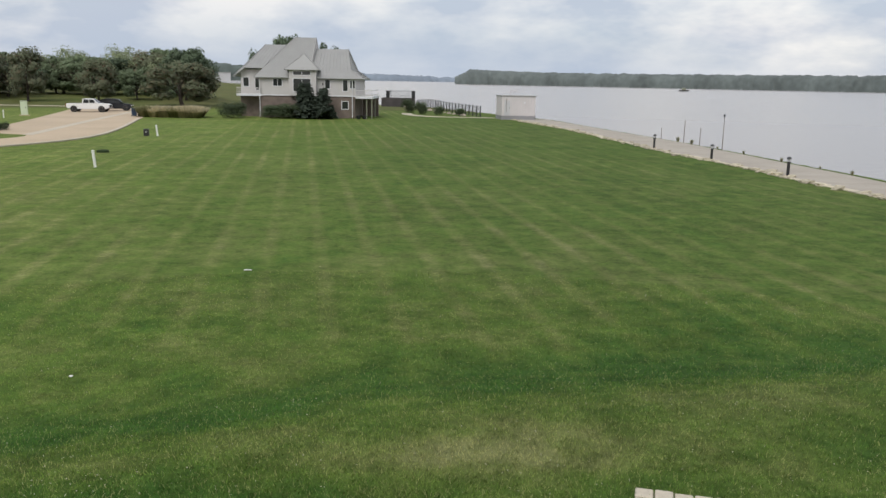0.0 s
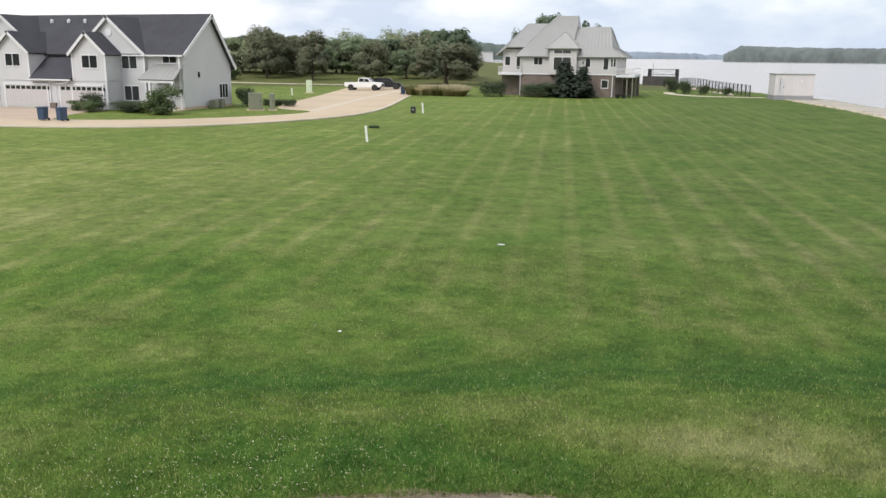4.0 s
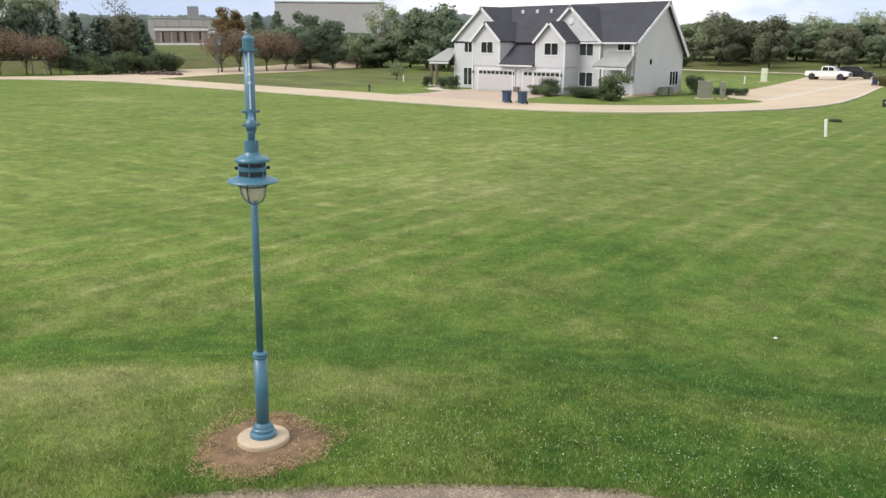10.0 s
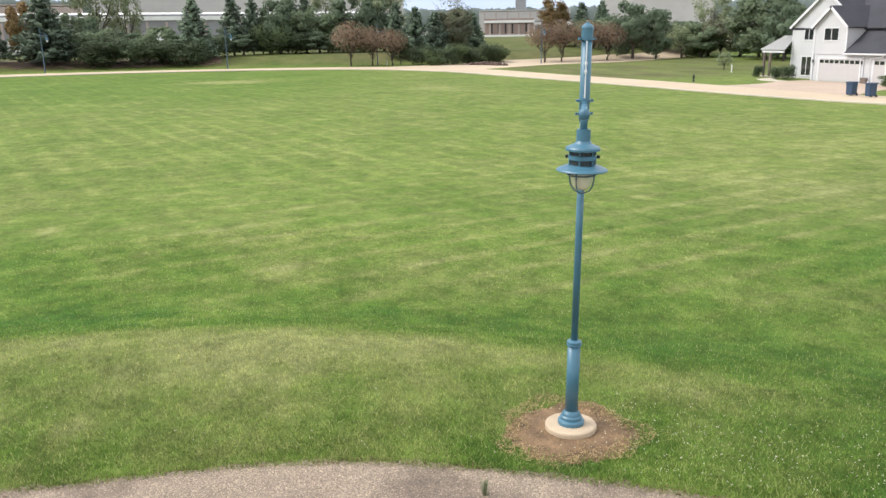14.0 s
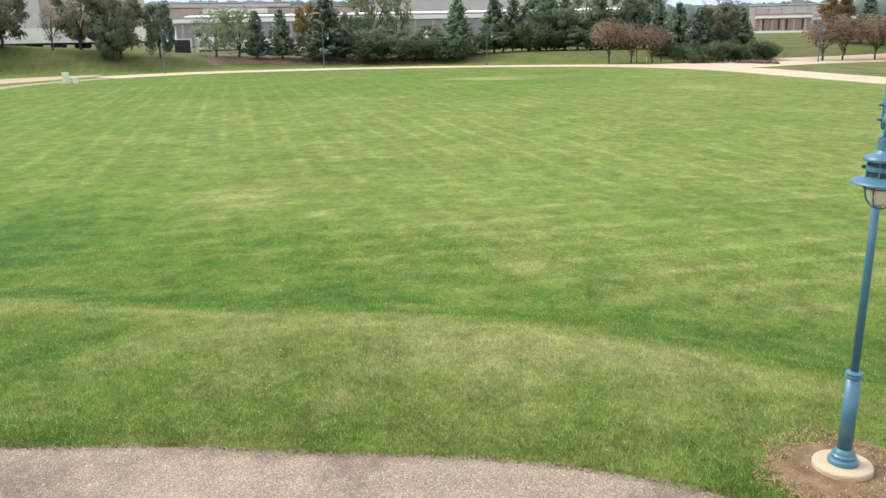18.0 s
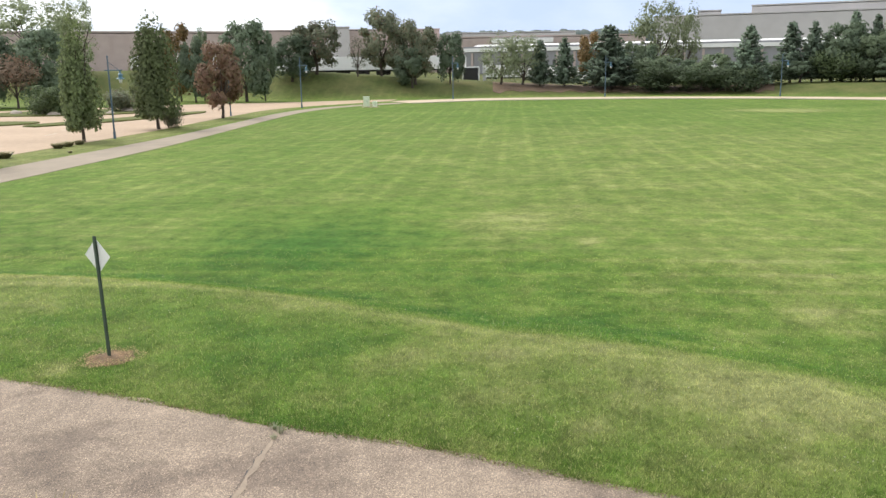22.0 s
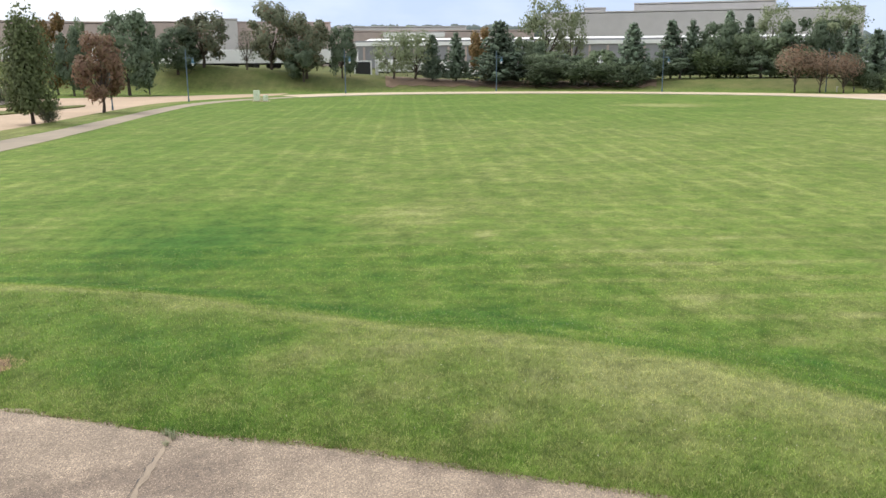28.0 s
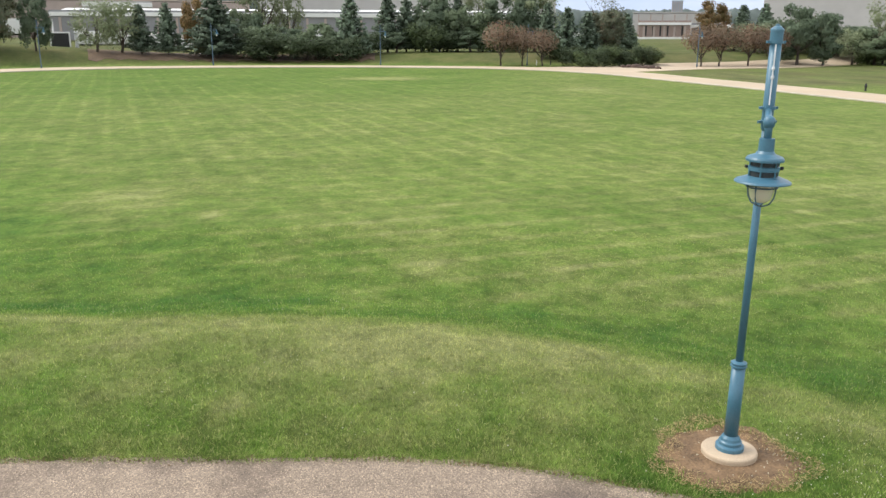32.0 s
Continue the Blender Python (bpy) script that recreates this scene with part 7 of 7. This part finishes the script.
def estate_car(x, y, turn, paint, label):
    t = thing("parked_car", x, y, land(x, y) + 0.02, turn, label, "car")
    part("lower_body", profile_body([(-2.3, 0.5), (-1.9, 0.3), (1.9, 0.3), (2.3, 0.45), (2.32, 0.8), (2.1, 0.98), (1.1, 1.05), (-2.2, 1.08), (-2.35, 0.8)], 0.92), paint, t)
    part("cabin", profile_body([(-2.15, 1.02), (1.15, 1.02), (0.45, 1.66), (-1.6, 1.72), (-2.0, 1.6)], 0.80, round_to=0.08), paint, t)
    for s in (-1, 1):
        y0, y1 = sorted((s * 0.78, s * 0.815))
        for o in ([(-1.9, 1.12), (-1.0, 1.12), (-1.0, 1.58), (-1.65, 1.6)], [(-0.92, 1.12), (-0.1, 1.12), (-0.1, 1.57), (-0.92, 1.58)], [(-0.02, 1.12), (0.85, 1.12), (0.42, 1.55), (-0.02, 1.57)]):
            part("side_window", prism(bmesh.new(), o, y0, y1), M_GLASS, t)
        part("mirror", soft_box(0.75, 0.87, *sorted((s * 0.87, s * 1.04)), 1.05, 1.2, 0.03), paint, t)
        part("tail_light", soft_box(-2.38, -2.3, *sorted((s * 0.7, s * 0.88)), 0.8, 1.0, 0.02), M_LAMPRED, t)
        part("headlight", soft_box(2.24, 2.34, *sorted((s * 0.6, s * 0.86)), 0.68, 0.82, 0.02), M_TRIM, t)
        for wx in (-1.4, 1.45):
            part("wheel_arch", lathe_disc(wx, s * 0.925, 0.42), M_BLACK, t)
            wheel(t, wx, s * 0.83, 0.35, 0.22)
    part("windscreen", slab(bmesh.new(), [(1.16, -0.7, 1.06), (1.16, 0.7, 1.06), (0.5, 0.64, 1.63), (0.5, -0.64, 1.63)], 0.02), M_GLASS, t)
    for s in (-1, 1):
        part("roof_rail", tube([(-1.5, s * 0.6, 1.76), (0.2, s * 0.6, 1.72)], 0.02, 6), M_BLACK, t)


pickup(-50.7, 118.6, 8)
estate_car(-49.2, 124.2, 12, M_CARDARK, "dark estate car parked behind the pickup")
estate_car(-42.3, -43.0, 205, M_CARWHITE, "white car parked in the car park behind a tree")


# ---- fence, overlook and pump house by the water ----
def fence():
    a, b = Vector((4.5, 123.0)), Vector((-6.7, 171.0))
    n = 22
    t = thing("railing_fence", a.x, a.y, land(a.x, a.y), 0, "black metal picket fence along the river garden", "fence")
    for i in range(n + 1):
        p = a.lerp(b, i / n) - a
        z = land(p.x + a.x, p.y + a.y) - land(a.x, a.y)
        part("post", box(bmesh.new(), p.x - 0.06, p.x + 0.06, p.y - 0.06, p.y + 0.06, z, z + 1.65), M_BLACK, t)
        if i < n:
            q = a.lerp(b, (i + 1) / n) - a
            z2 = land(q.x + a.x, q.y + a.y) - land(a.x, a.y)
            for h in (0.2, 1.5):
                part("rail", tube([(p.x, p.y, z + h), (q.x, q.y, z2 + h)], 0.025, 4), M_BLACK, t)
            for k in range(1, 8):
                f = k / 8
                c, zz = p.lerp(q, f), z + (z2 - z) * f
                part("picket", tube([(c.x, c.y, zz + 0.15), (c.x, c.y, zz + 1.55)], 0.014, 4), M_BLACK, t)


fence()
ov = thing("overlook_deck", -10.6, 174, LAWN, 0, "dark raised overlook deck with railings above the river", "deck")
part("retaining_wall", soft_box(-3.4, 3.3, -2, 2.5, -0.3, 1.55, 0.04), material("dark_weathered_timber", (0.062, 0.055, 0.055), 0.85, var=0.3, scale=0.8, fine=8, bump=0.3), ov)
for x in (-2.1, 3.1):
    part("pier", soft_box(x - 0.35, x + 0.35, -2.0, -1.3, 1.55, 3.0, 0.03), M_BLACK, ov)
for z in (1.9, 2.9):
    part("rail", box(bmesh.new(), -2.0, 3.0, -1.7, -1.6, z, z + 0.08), M_BLACK, ov)
for i in range(16):
    part("baluster", box(bmesh.new(), -1.7 + i * 0.29, -1.66 + i * 0.29, -1.68, -1.62, 1.95, 2.9), M_BLACK, ov)
part("flagpole", tube([(-1.6, 0, 1.5), (-1.6, 0, 4.3)], 0.03, 6), M_BLACK, ov)
ribbon("pavement", [(6.5, 121), (-3, 122), (-7, 128), (-7.5, 133)], [(6.5, 122.2), (-2, 123.4), (-5.6, 128.8), (-6, 133)], M_KERB, "pale garden path by the river house", "walkway", lift=0.03)
ph = thing("pump_house", 9.3, 119.0, land(9.0, 117.5), 8, "pale grey metal pump house at the river edge", "hut")
part("plinth", soft_box(-2.75, 2.7, -2.1, 2.1, -1.2, 0.55, 0.03), M_FACTORYDARK, ph)
ph.scale.x = 0.885
part("wall_shell", soft_box(-2.7, 2.65, -2.05, 2.05, 0.55, 3.2, 0.03), material("pale_metal_panels", (0.60, 0.565, 0.565), 0.6, var=0.05, scale=0.8, fine=8, bump=0.05), ph)
part("roof", soft_box(-2.8, 2.75, -2.15, 2.15, 3.2, 3.32, 0.03), M_GREYROOF, ph)
dr = part("door", soft_box(-2.3, -1.4, -2.09, -2.052, 0.6, 2.6, 0.01, 1), M_SIDING, ph, "pale steel door")
part("door_handle", soft_box(-1.55, -1.48, -2.14, -2.091, 1.5, 1.65, 0.01, 1), M_BLACK, dr)
part("ladder", tube([(-2.0, -2.12, 1.0), (-2.0, -2.12, 2.9)], 0.03, 5), M_RIM, ph)
part("round_light", lathe([(0.15, 0), (0.15, 0.06), (0.05, 0.1)], 14), M_TRIM, ph).matrix_local = pose(0.9, -2.05, 2.35, 90)
for x in (-0.9, -0.3):
    part("vent_pipe", tube([(x, 0, 3.3), (x, 0, 3.85), (x + 0.15, 0, 3.95), (x + 0.3, 0, 3.88)], 0.05, 8), M_RIM, ph)
for i in range(9):
    part("rib", box(bmesh.new(), -1.2 + i * 0.45, -1.17 + i * 0.45, -2.075, -2.051, 0.6, 3.15), M_SIDING, ph)
# a few pale pavers at the foot of the mound
pav = thing("paver_strip", 2.85, 8.32, land(2.85, 8.3), -14, "short strip of pale concrete pavers sunk in the grass", "pavers")
for i in range(6):
    for j in range(2):
        part("paver", soft_box(-0.6 + i * 0.205, -0.41 + i * 0.205, -0.22 + j * 0.21, -0.03 + j * 0.21, -0.05, 0.035 + 0.006 * ((i * 7 + j) % 3), 0.012, 1), M_KERB, pav)
# weeds rooted in the joint of the asphalt
for x, y, s in ((-8.62, -4.5, 0.10), (-8.45, -4.5, 0.07), (-8.7, -4.62, 0.08), (-6.9, -4.25, 0.035)):
    jw = tagged(new("weed", tuft_mesh(int(-x * 10), 40, 1.0, 0.8, L_PALE)), "small weed growing in the joint of the path", "weed", "joint weeds")
    jw.matrix_world = pose(x, y, land(x, y) + 0.02) @ Matrix.Diagonal((s, s, s, 1))
# low sprig at the path's inner edge
sp = tagged(new("seedling", TUFTS[0]), "small pale green seedling growing beside the path", "seedling")
sp.data = tuft_mesh(31, 26, 1.0, 0.5, L_PALE)
sp.matrix_world = pose(-6.52, 2.88, land(-6.52, 2.88) + 0.03) @ Matrix.Diagonal((0.13, 0.13, 0.17, 1))


# ---- distance: factories beyond the bank, far shore, hills ----
def at(az, d):
    return -d * math.sin(radians(az)), d * math.cos(radians(az))


def shed(name, az0, az1, d, z0, z1, wall, label, depth=60, fascia=None, bays=0, doors=0, slope=0.0):
    """A long flat-roofed building facing the field between two bearings, with parapet, bays and openings."""
    a, b = Vector(at(az1, d)), Vector(at(az0, d))
    w = (b - a).length
    turn = math.degrees(math.atan2(b.y - a.y, b.x - a.x))
    t = thing(name, a.x, a.y, z0, turn, label, "factory")
    h = z1 - z0
    part("wall", soft_box(0, w, 0, depth, 0, h, 0.1, 1), wall, t)
    if slope:
        rs = slab(bmesh.new(), [(-0.3, -0.6, h - 0.2), (w + 0.3, -0.6, h - 0.2), (w + 0.3, 22, h + slope), (-0.3, 22, h + slope)], 0.4)
        part("roof", rs, M_ROOFWHITE, t, "white membrane roof")
    if fascia:
        part("fascia", box(bmesh.new(), -0.3, w + 0.3, -0.6, 0.0, h - fascia, h + 0.3), M_ROOFWHITE, t, "white roof fascia")
    part("parapet", box(bmesh.new(), -0.2, w + 0.2, -0.2, depth + 0.2, h + 0.3, h + 0.9), wall, t)
    for i in range(bays):
        x = w * (i + 0.5) / bays
        part("pilaster", box(bmesh.new(), x - 0.35, x + 0.35, -0.35, -0.01, 0, h - (fascia or 0) - 0.4), M_FACTORYTAN, t)
    for i in range(doors):
        x = w * (i + 0.7) / (doors + 0.6)
        part("dock_door", box(bmesh.new(), x - 1.8, x + 1.8, -0.12, -0.02, 0.2, min(4.2, h * 0.6)), M_BLACK if i % 3 else M_ROOFWHITE, t)
    return t


# tower concrete tinted pale blue, with the haze painted into its colour
M_HAZE = material("hazed_concrete", (0.34, 0.37, 0.43), 0.9, var=0.06, scale=0.05, fine=0.3, bump=0)
shed("factory_hall", 71.5, 91.0, 430, 2, 26.3, M_FACTORY, "huge grey windowless factory hall beyond the trees", 90, None, 0)
shed("factory_hall", 76.5, 85.1, 428, 27.1, 30.0, M_FACTORY, "grey plant room on the factory roof", 40)
shed("factory_hall", 86.9, 88.3, 428, 27.1, 28.3, M_FACTORY, "grey plant room on the factory roof", 30)
shed("factory_hall", 73.5, 103.4, 290, 2, 10.2, M_FACTORYDARK, "long low grey factory with a white roof edge", 60, 0.9, 26, 12, 2.0)
shed("factory_hall", 91.5, 106.5, 420, 2, 18.0, M_FACTORYTAN, "tan brick factory block behind the yard", 80, None, 18)
shed("factory_hall", 97.5, 101.5, 410, 2, 17.0, M_FACTORY, "low grey factory annexe", 30, 1.5)
shed("factory_hall", 105, 118, 460, 2, 24, M_FACTORYTAN, "long tan factory building on the skyline", 80, None, 20)
shed("factory_hall", 111.0, 112.6, 440, 2, 24.6, M_FACTORY, "grey stair tower on the factory", 20)
shed("factory_hall", 96, 104.6, 560, 2, 25.5, M_FACTORY, "distant grey works beyond the tan blocks", 60)
shed("factory_hall", 118, 133, 340, 3, 18.3, M_FACTORYTAN, "long brown brick factory wall above the bank", 60, None, 16)
shed("factory_hall", 127.2, 128.2, 346, 19.1, 22, M_FACTORY, "pale plant box on the factory roof", 12)
shed("factory_hall", 133, 142, 330, 3, 16, M_FACTORY, "grey factory wall behind the trees", 60)
office = shed("brick_office", 62.9, 66.1, 290, 2.0, 7.7, M_OFFICE, "low brown brick office building on the rise", 30, 0.5, 5)
for i in range(6):
    part("window_slit", box(bmesh.new(), 2.0 + i * 2.3, 2.55 + i * 2.3, -0.09, -0.01, 1.8, 5.0), M_BLACK, office)
shed("brick_office", 60.2, 62.8, 300, 2.0, 7.0, M_FACTORYDARK, "grey low wing with a dark opening", 20, 0.6, 4, 2)
shed("factory_hall", 51.5, 58.6, 420, 4, 21.5, M_FACTORY, "large grey shed beyond the rise", 80)
shed("factory_hall", 60.5, 66.5, 520, 4, 16.0, M_FACTORY, "distant grey works building", 60, None, 8)
shed("tower_block", 63.4, 64.1, 1200, 3, 47, M_HAZE, "distant grey tower block", 30, None, 5)

# gatehouse with a dark opening, and white trailers in the yard
x, y = at(103.0, 176)
gh = thing("gatehouse", x, y, 1.5, 103, "white gatehouse with a dark roller opening", "hut")
part("walls", soft_box(-1.7, 1.9, 0, 4, 0, 2.95, 0.05), M_ROOFWHITE, gh)
# black panel on the solid wall, painted for the unlit inside
part("opening", box(bmesh.new(), -1.4, 1.6, -0.06, -0.01, 0.1, 2.7), M_BLACK, gh, "dark roller opening")
part("pillar", soft_box(2.6, 3.2, 0, 0.8, 0, 2.9, 0.04), M_SIDING, gh)
part("flue", tube([(-1.0, 1, 2.9), (-1.0, 1, 5.2)], 0.16, 8), M_ROOFWHITE, gh)
yard_rnd = random.Random(4)


def trailer(az, d, z, turn_extra=0.0, long=11.0):
    x, y = at(az, d)
    t = thing("box_trailer", x, y, z, az + turn_extra, "white box trailer parked in the factory yard", "trailer", "yard trailers")
    part("box_body", soft_box(-long / 2, long / 2, -1.25, 1.25, 1.1, 3.9, 0.05), M_ROOFWHITE, t)
    part("chassis", soft_box(-long / 2 + 0.3, long / 2 - 0.3, -0.6, 0.6, 0.8, 1.09, 0.03), M_BLACK, t)
    for s in (-1, 1):
        for wx in (-long / 2 + 1.4, -long / 2 + 2.5, long / 2 - 1.5):
            wheel(t, wx, s * 1.0, 0.5)


for i in range(7):
    trailer(106.3 + i * 1.35, 186 + 4 * (i % 2), 3.0 - 0.1 * (i % 2), yard_rnd.uniform(-10, 10))
for az, d in ((68.2, 214), (71.4, 211), (74.5, 210), (77.8, 210), (81.2, 207), (84.5, 205), (87.8, 206), (91.2, 205), (94.4, 205), (97.7, 206), (100.5, 204), (120.5, 215), (123.5, 216), (132, 240)):
    trailer(az, d, land(*at(az, d)) - 0.5)
for i in range(5):
    trailer(62.9 + i * 0.75, 270, -0.5, 4, 7)


def ridge_line(name, az0, az1, d0, d1, z0, tops, mat, label, rough, step=0.12, category="hills"):
    """Wooded skyline: an uneven band of crowns, thick enough to have a front and a top."""
    bm = bmesh.new()
    rows = []
    k = int((az1 - az0) / step)
    for i in range(k + 1):
        az = az0 + (az1 - az0) * i / k
        d = d0 + (d1 - d0) * i / k
        top = lerp_table(tops, az)
        top += rough * (noise.noise(Vector((az * 1.7, 1, 0))) + 0.55 * noise.noise(Vector((az * 6.1, 2, 0))) + 0.35 * noise.noise(Vector((az * 19, 3, 0))))
        row = []
        for f, g in ((0, 0.0), (0.0008, 0.25), (0.002, 0.5), (0.005, 0.74), (0.011, 0.92), (0.02, 1.0), (0.05, 0.95)):
            w = 1 + 0.003 * noise.noise(Vector((az * 5, f * 90, 4)))
            x, y = at(az, d * (1 + f) * w)
            row.append(bm.verts.new((x, y, z0 + (top - z0) * g)))
        rows.append(row)
    for a, b in zip(rows, rows[1:]):
        for j in range(len(a) - 1):
            bm.faces.new((a[j], b[j], b[j + 1], a[j + 1]))
    bmesh.ops.recalc_face_normals(bm, faces=bm.faces[:])
    return tagged(link(name, bm, mat, smooth=True), label, category, kind="structure")


# distance haze is mixed into these shore and hill colours as greyed blue
M_SHORE = material("hazed_wooded_shore", (0.115, 0.135, 0.13), 0.95, var=0.3, scale=0.02, fine=0.09, bump=0.0)
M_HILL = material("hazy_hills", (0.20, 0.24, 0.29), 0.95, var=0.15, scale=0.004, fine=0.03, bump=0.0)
M_HILLNEAR = material("hazed_wooded_hills", (0.10, 0.125, 0.115), 0.95, var=0.3, scale=0.01, fine=0.06, bump=0.0)
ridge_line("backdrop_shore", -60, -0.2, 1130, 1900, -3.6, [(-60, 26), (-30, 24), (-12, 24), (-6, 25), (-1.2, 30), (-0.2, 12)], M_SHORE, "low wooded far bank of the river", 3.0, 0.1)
ridge_line("backdrop_hills", -2, 40, 4300, 4100, -4, [(-2, 12), (2, 25), (6, 34), (11, 40), (14, 55), (22, 70), (40, 90)], M_HILL, "hills far up the river in painted pale blue haze", 8.0)
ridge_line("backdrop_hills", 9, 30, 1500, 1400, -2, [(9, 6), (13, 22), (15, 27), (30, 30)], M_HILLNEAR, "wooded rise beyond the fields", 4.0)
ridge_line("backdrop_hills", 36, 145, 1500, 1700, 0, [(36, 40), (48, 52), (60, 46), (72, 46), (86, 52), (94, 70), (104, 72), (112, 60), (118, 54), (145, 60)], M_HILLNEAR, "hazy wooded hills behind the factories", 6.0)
# white building far up the shore
x, y = at(15.0, 900)
fb = thing("far_building", x, y, -1, 15, "small pale building far up the shore", "building")
part("walls", soft_box(-6, 6, 0, 8, 0, 9, 0.2, 1), M_SIDING, fb)
part("annexe", soft_box(-13, -6, 0, 7, 0, 5, 0.2, 1), M_SIDING, fb)
part("roof", soft_box(-6.4, 6.4, -0.4, 8.4, 9, 10, 0.2, 1), M_GREYROOF, fb)
# a low barge on the river
x, y = at(-15.3, 1010)
bg = thing("river_barge", x, y, -3.4, -15, "small dark boat far out on the river", "boat")
part("hull", profile_body([(-5.5, 0.0), (5.0, 0.0), (6.0, 1.6), (-6.0, 1.4)], 1.8, round_to=0.2), M_BLACK, bg)
part("cabin", soft_box(-2.5, 2.0, -1.3, 1.3, 1.4, 4.0, 0.2), M_UTIL, bg)


# ---- grass blades and clover on the near lawn ----
def grass_field():
    """Blades a few centimetres long on the part of the lawn below the terrace, thicker along the path's edge."""
    rnd = np.random.RandomState(3)
    n = 560000
    az = np.radians(rnd.uniform(-33, 140, n))
    po = np.array([(p.x, p.y) for p in smooth_line(PATH_O, 0.3)])
    paz, prr = np.degrees(np.arctan2(-po[:, 0], po[:, 1])), np.hypot(po[:, 0], po[:, 1])
    order = np.argsort(paz)
    edge = np.interp(np.degrees(az), paz[order], prr[order])
    r = edge - 0.03 + 15.0 * rnd.rand(n) ** 1.7
    near_edge = rnd.rand(n) < 0.05
    r[near_edge] = edge[near_edge] + rnd.uniform(-0.10, 0.08, near_edge.sum())
    x, y = -r * np.sin(az), r * np.cos(az)
    keep = np.ones(n, bool)
    for cx, cy, rad in ((-7.40, 4.28, 0.70), (-10.57, -8.30, 0.22)):
        keep &= np.hypot(x - cx, y - cy) > rad * (0.75 + 0.4 * rnd.rand(n))
    x, y = x[keep], y[keep]
    m = len(x)
    z = np.array([land(a, b) for a, b in zip(x, y)])
    turn, lean = rnd.uniform(0, 6.283, m), rnd.uniform(0.3, 1.5, m)
    h = rnd.uniform(0.014, 0.055, m) * (1 + 0.6 * near_edge[keep])
    w = rnd.uniform(0.003, 0.007, m)
    v = np.zeros((m, 3, 3))
    cx, sx = np.cos(turn), np.sin(turn)
    v[:, 0] = np.stack([x - sx * w, y + cx * w, z - 0.004], 1)
    v[:, 1] = np.stack([x + sx * w, y - cx * w, z - 0.004], 1)
    v[:, 2] = np.stack([x + cx * h * lean, y + sx * h * lean, z + h], 1)
    me = bpy.data.meshes.new("grass")
    me.from_pydata(v.reshape(-1, 3).tolist(), [], np.arange(3 * m).reshape(m, 3).tolist())
    me.materials.append(M_BLADE)
    # matted blades shade like the sward that they lie on
    up = np.stack([-cx * 0.35, -sx * 0.35, np.ones(m)], 1)
    up /= np.linalg.norm(up, axis=1)[:, None]
    me.polygons.foreach_set("use_smooth", [True] * m)
    me.normals_split_custom_set_from_vertices(np.repeat(up, 3, axis=0).tolist())
    attr = me.attributes.new("growth_and_light", "FLOAT", "POINT")
    attr.data.foreach_set("value", np.repeat([growth_and_light(a, b) for a, b in zip(x, y)], 3))
    return tagged(new("grass", me), "short green grass blades of the mown lawn", "grass", kind="stuff")


grass_field()


def clover_heads():
    rnd = random.Random(12)
    verts, faces = [], []
    spots = [(rnd.uniform(-30, 138), 8 + 16 * rnd.random() ** 1.8) for i in range(90)] + [(rnd.uniform(18, 58), rnd.uniform(7.9, 8.9)) for i in range(60)]
    for i in range(2200):
        a0, r0 = spots[rnd.randrange(len(spots))]
        az, r = radians(a0 + rnd.gauss(0, 4)), r0 + rnd.gauss(0, 0.7)
        x, y = -r * math.sin(az), r * math.cos(az)
        if r < lerp_table([(-33, 9.5), (-10, 8.3), (20, 7.7), (60, 7.6), (90, 8.4), (110, 9.3), (140, 14.5)], math.degrees(az)) + 0.1:
            continue
        s = rnd.uniform(0.004, 0.009)
        z = land(x, y) + rnd.uniform(0.02, 0.045)
        k = len(verts)
        verts += [(x - s, y, z), (x + s, y, z), (x, y - s, z), (x, y + s, z), (x, y, z + s), (x, y, z - s)]
        faces += [(k + a, k + b, k + c) for a, b, c in ((0, 2, 4), (2, 1, 4), (1, 3, 4), (3, 0, 4), (2, 0, 5), (1, 2, 5), (3, 1, 5), (0, 3, 5))]
    ob = new("clover_flowers", mesh_of("clover_flowers", verts, faces, material("clover_white", (0.62, 0.60, 0.46), 0.9, bump=0)))
    return tagged(ob, "scattered tiny white clover heads in the grass", "clover", kind="stuff")


clover_heads()
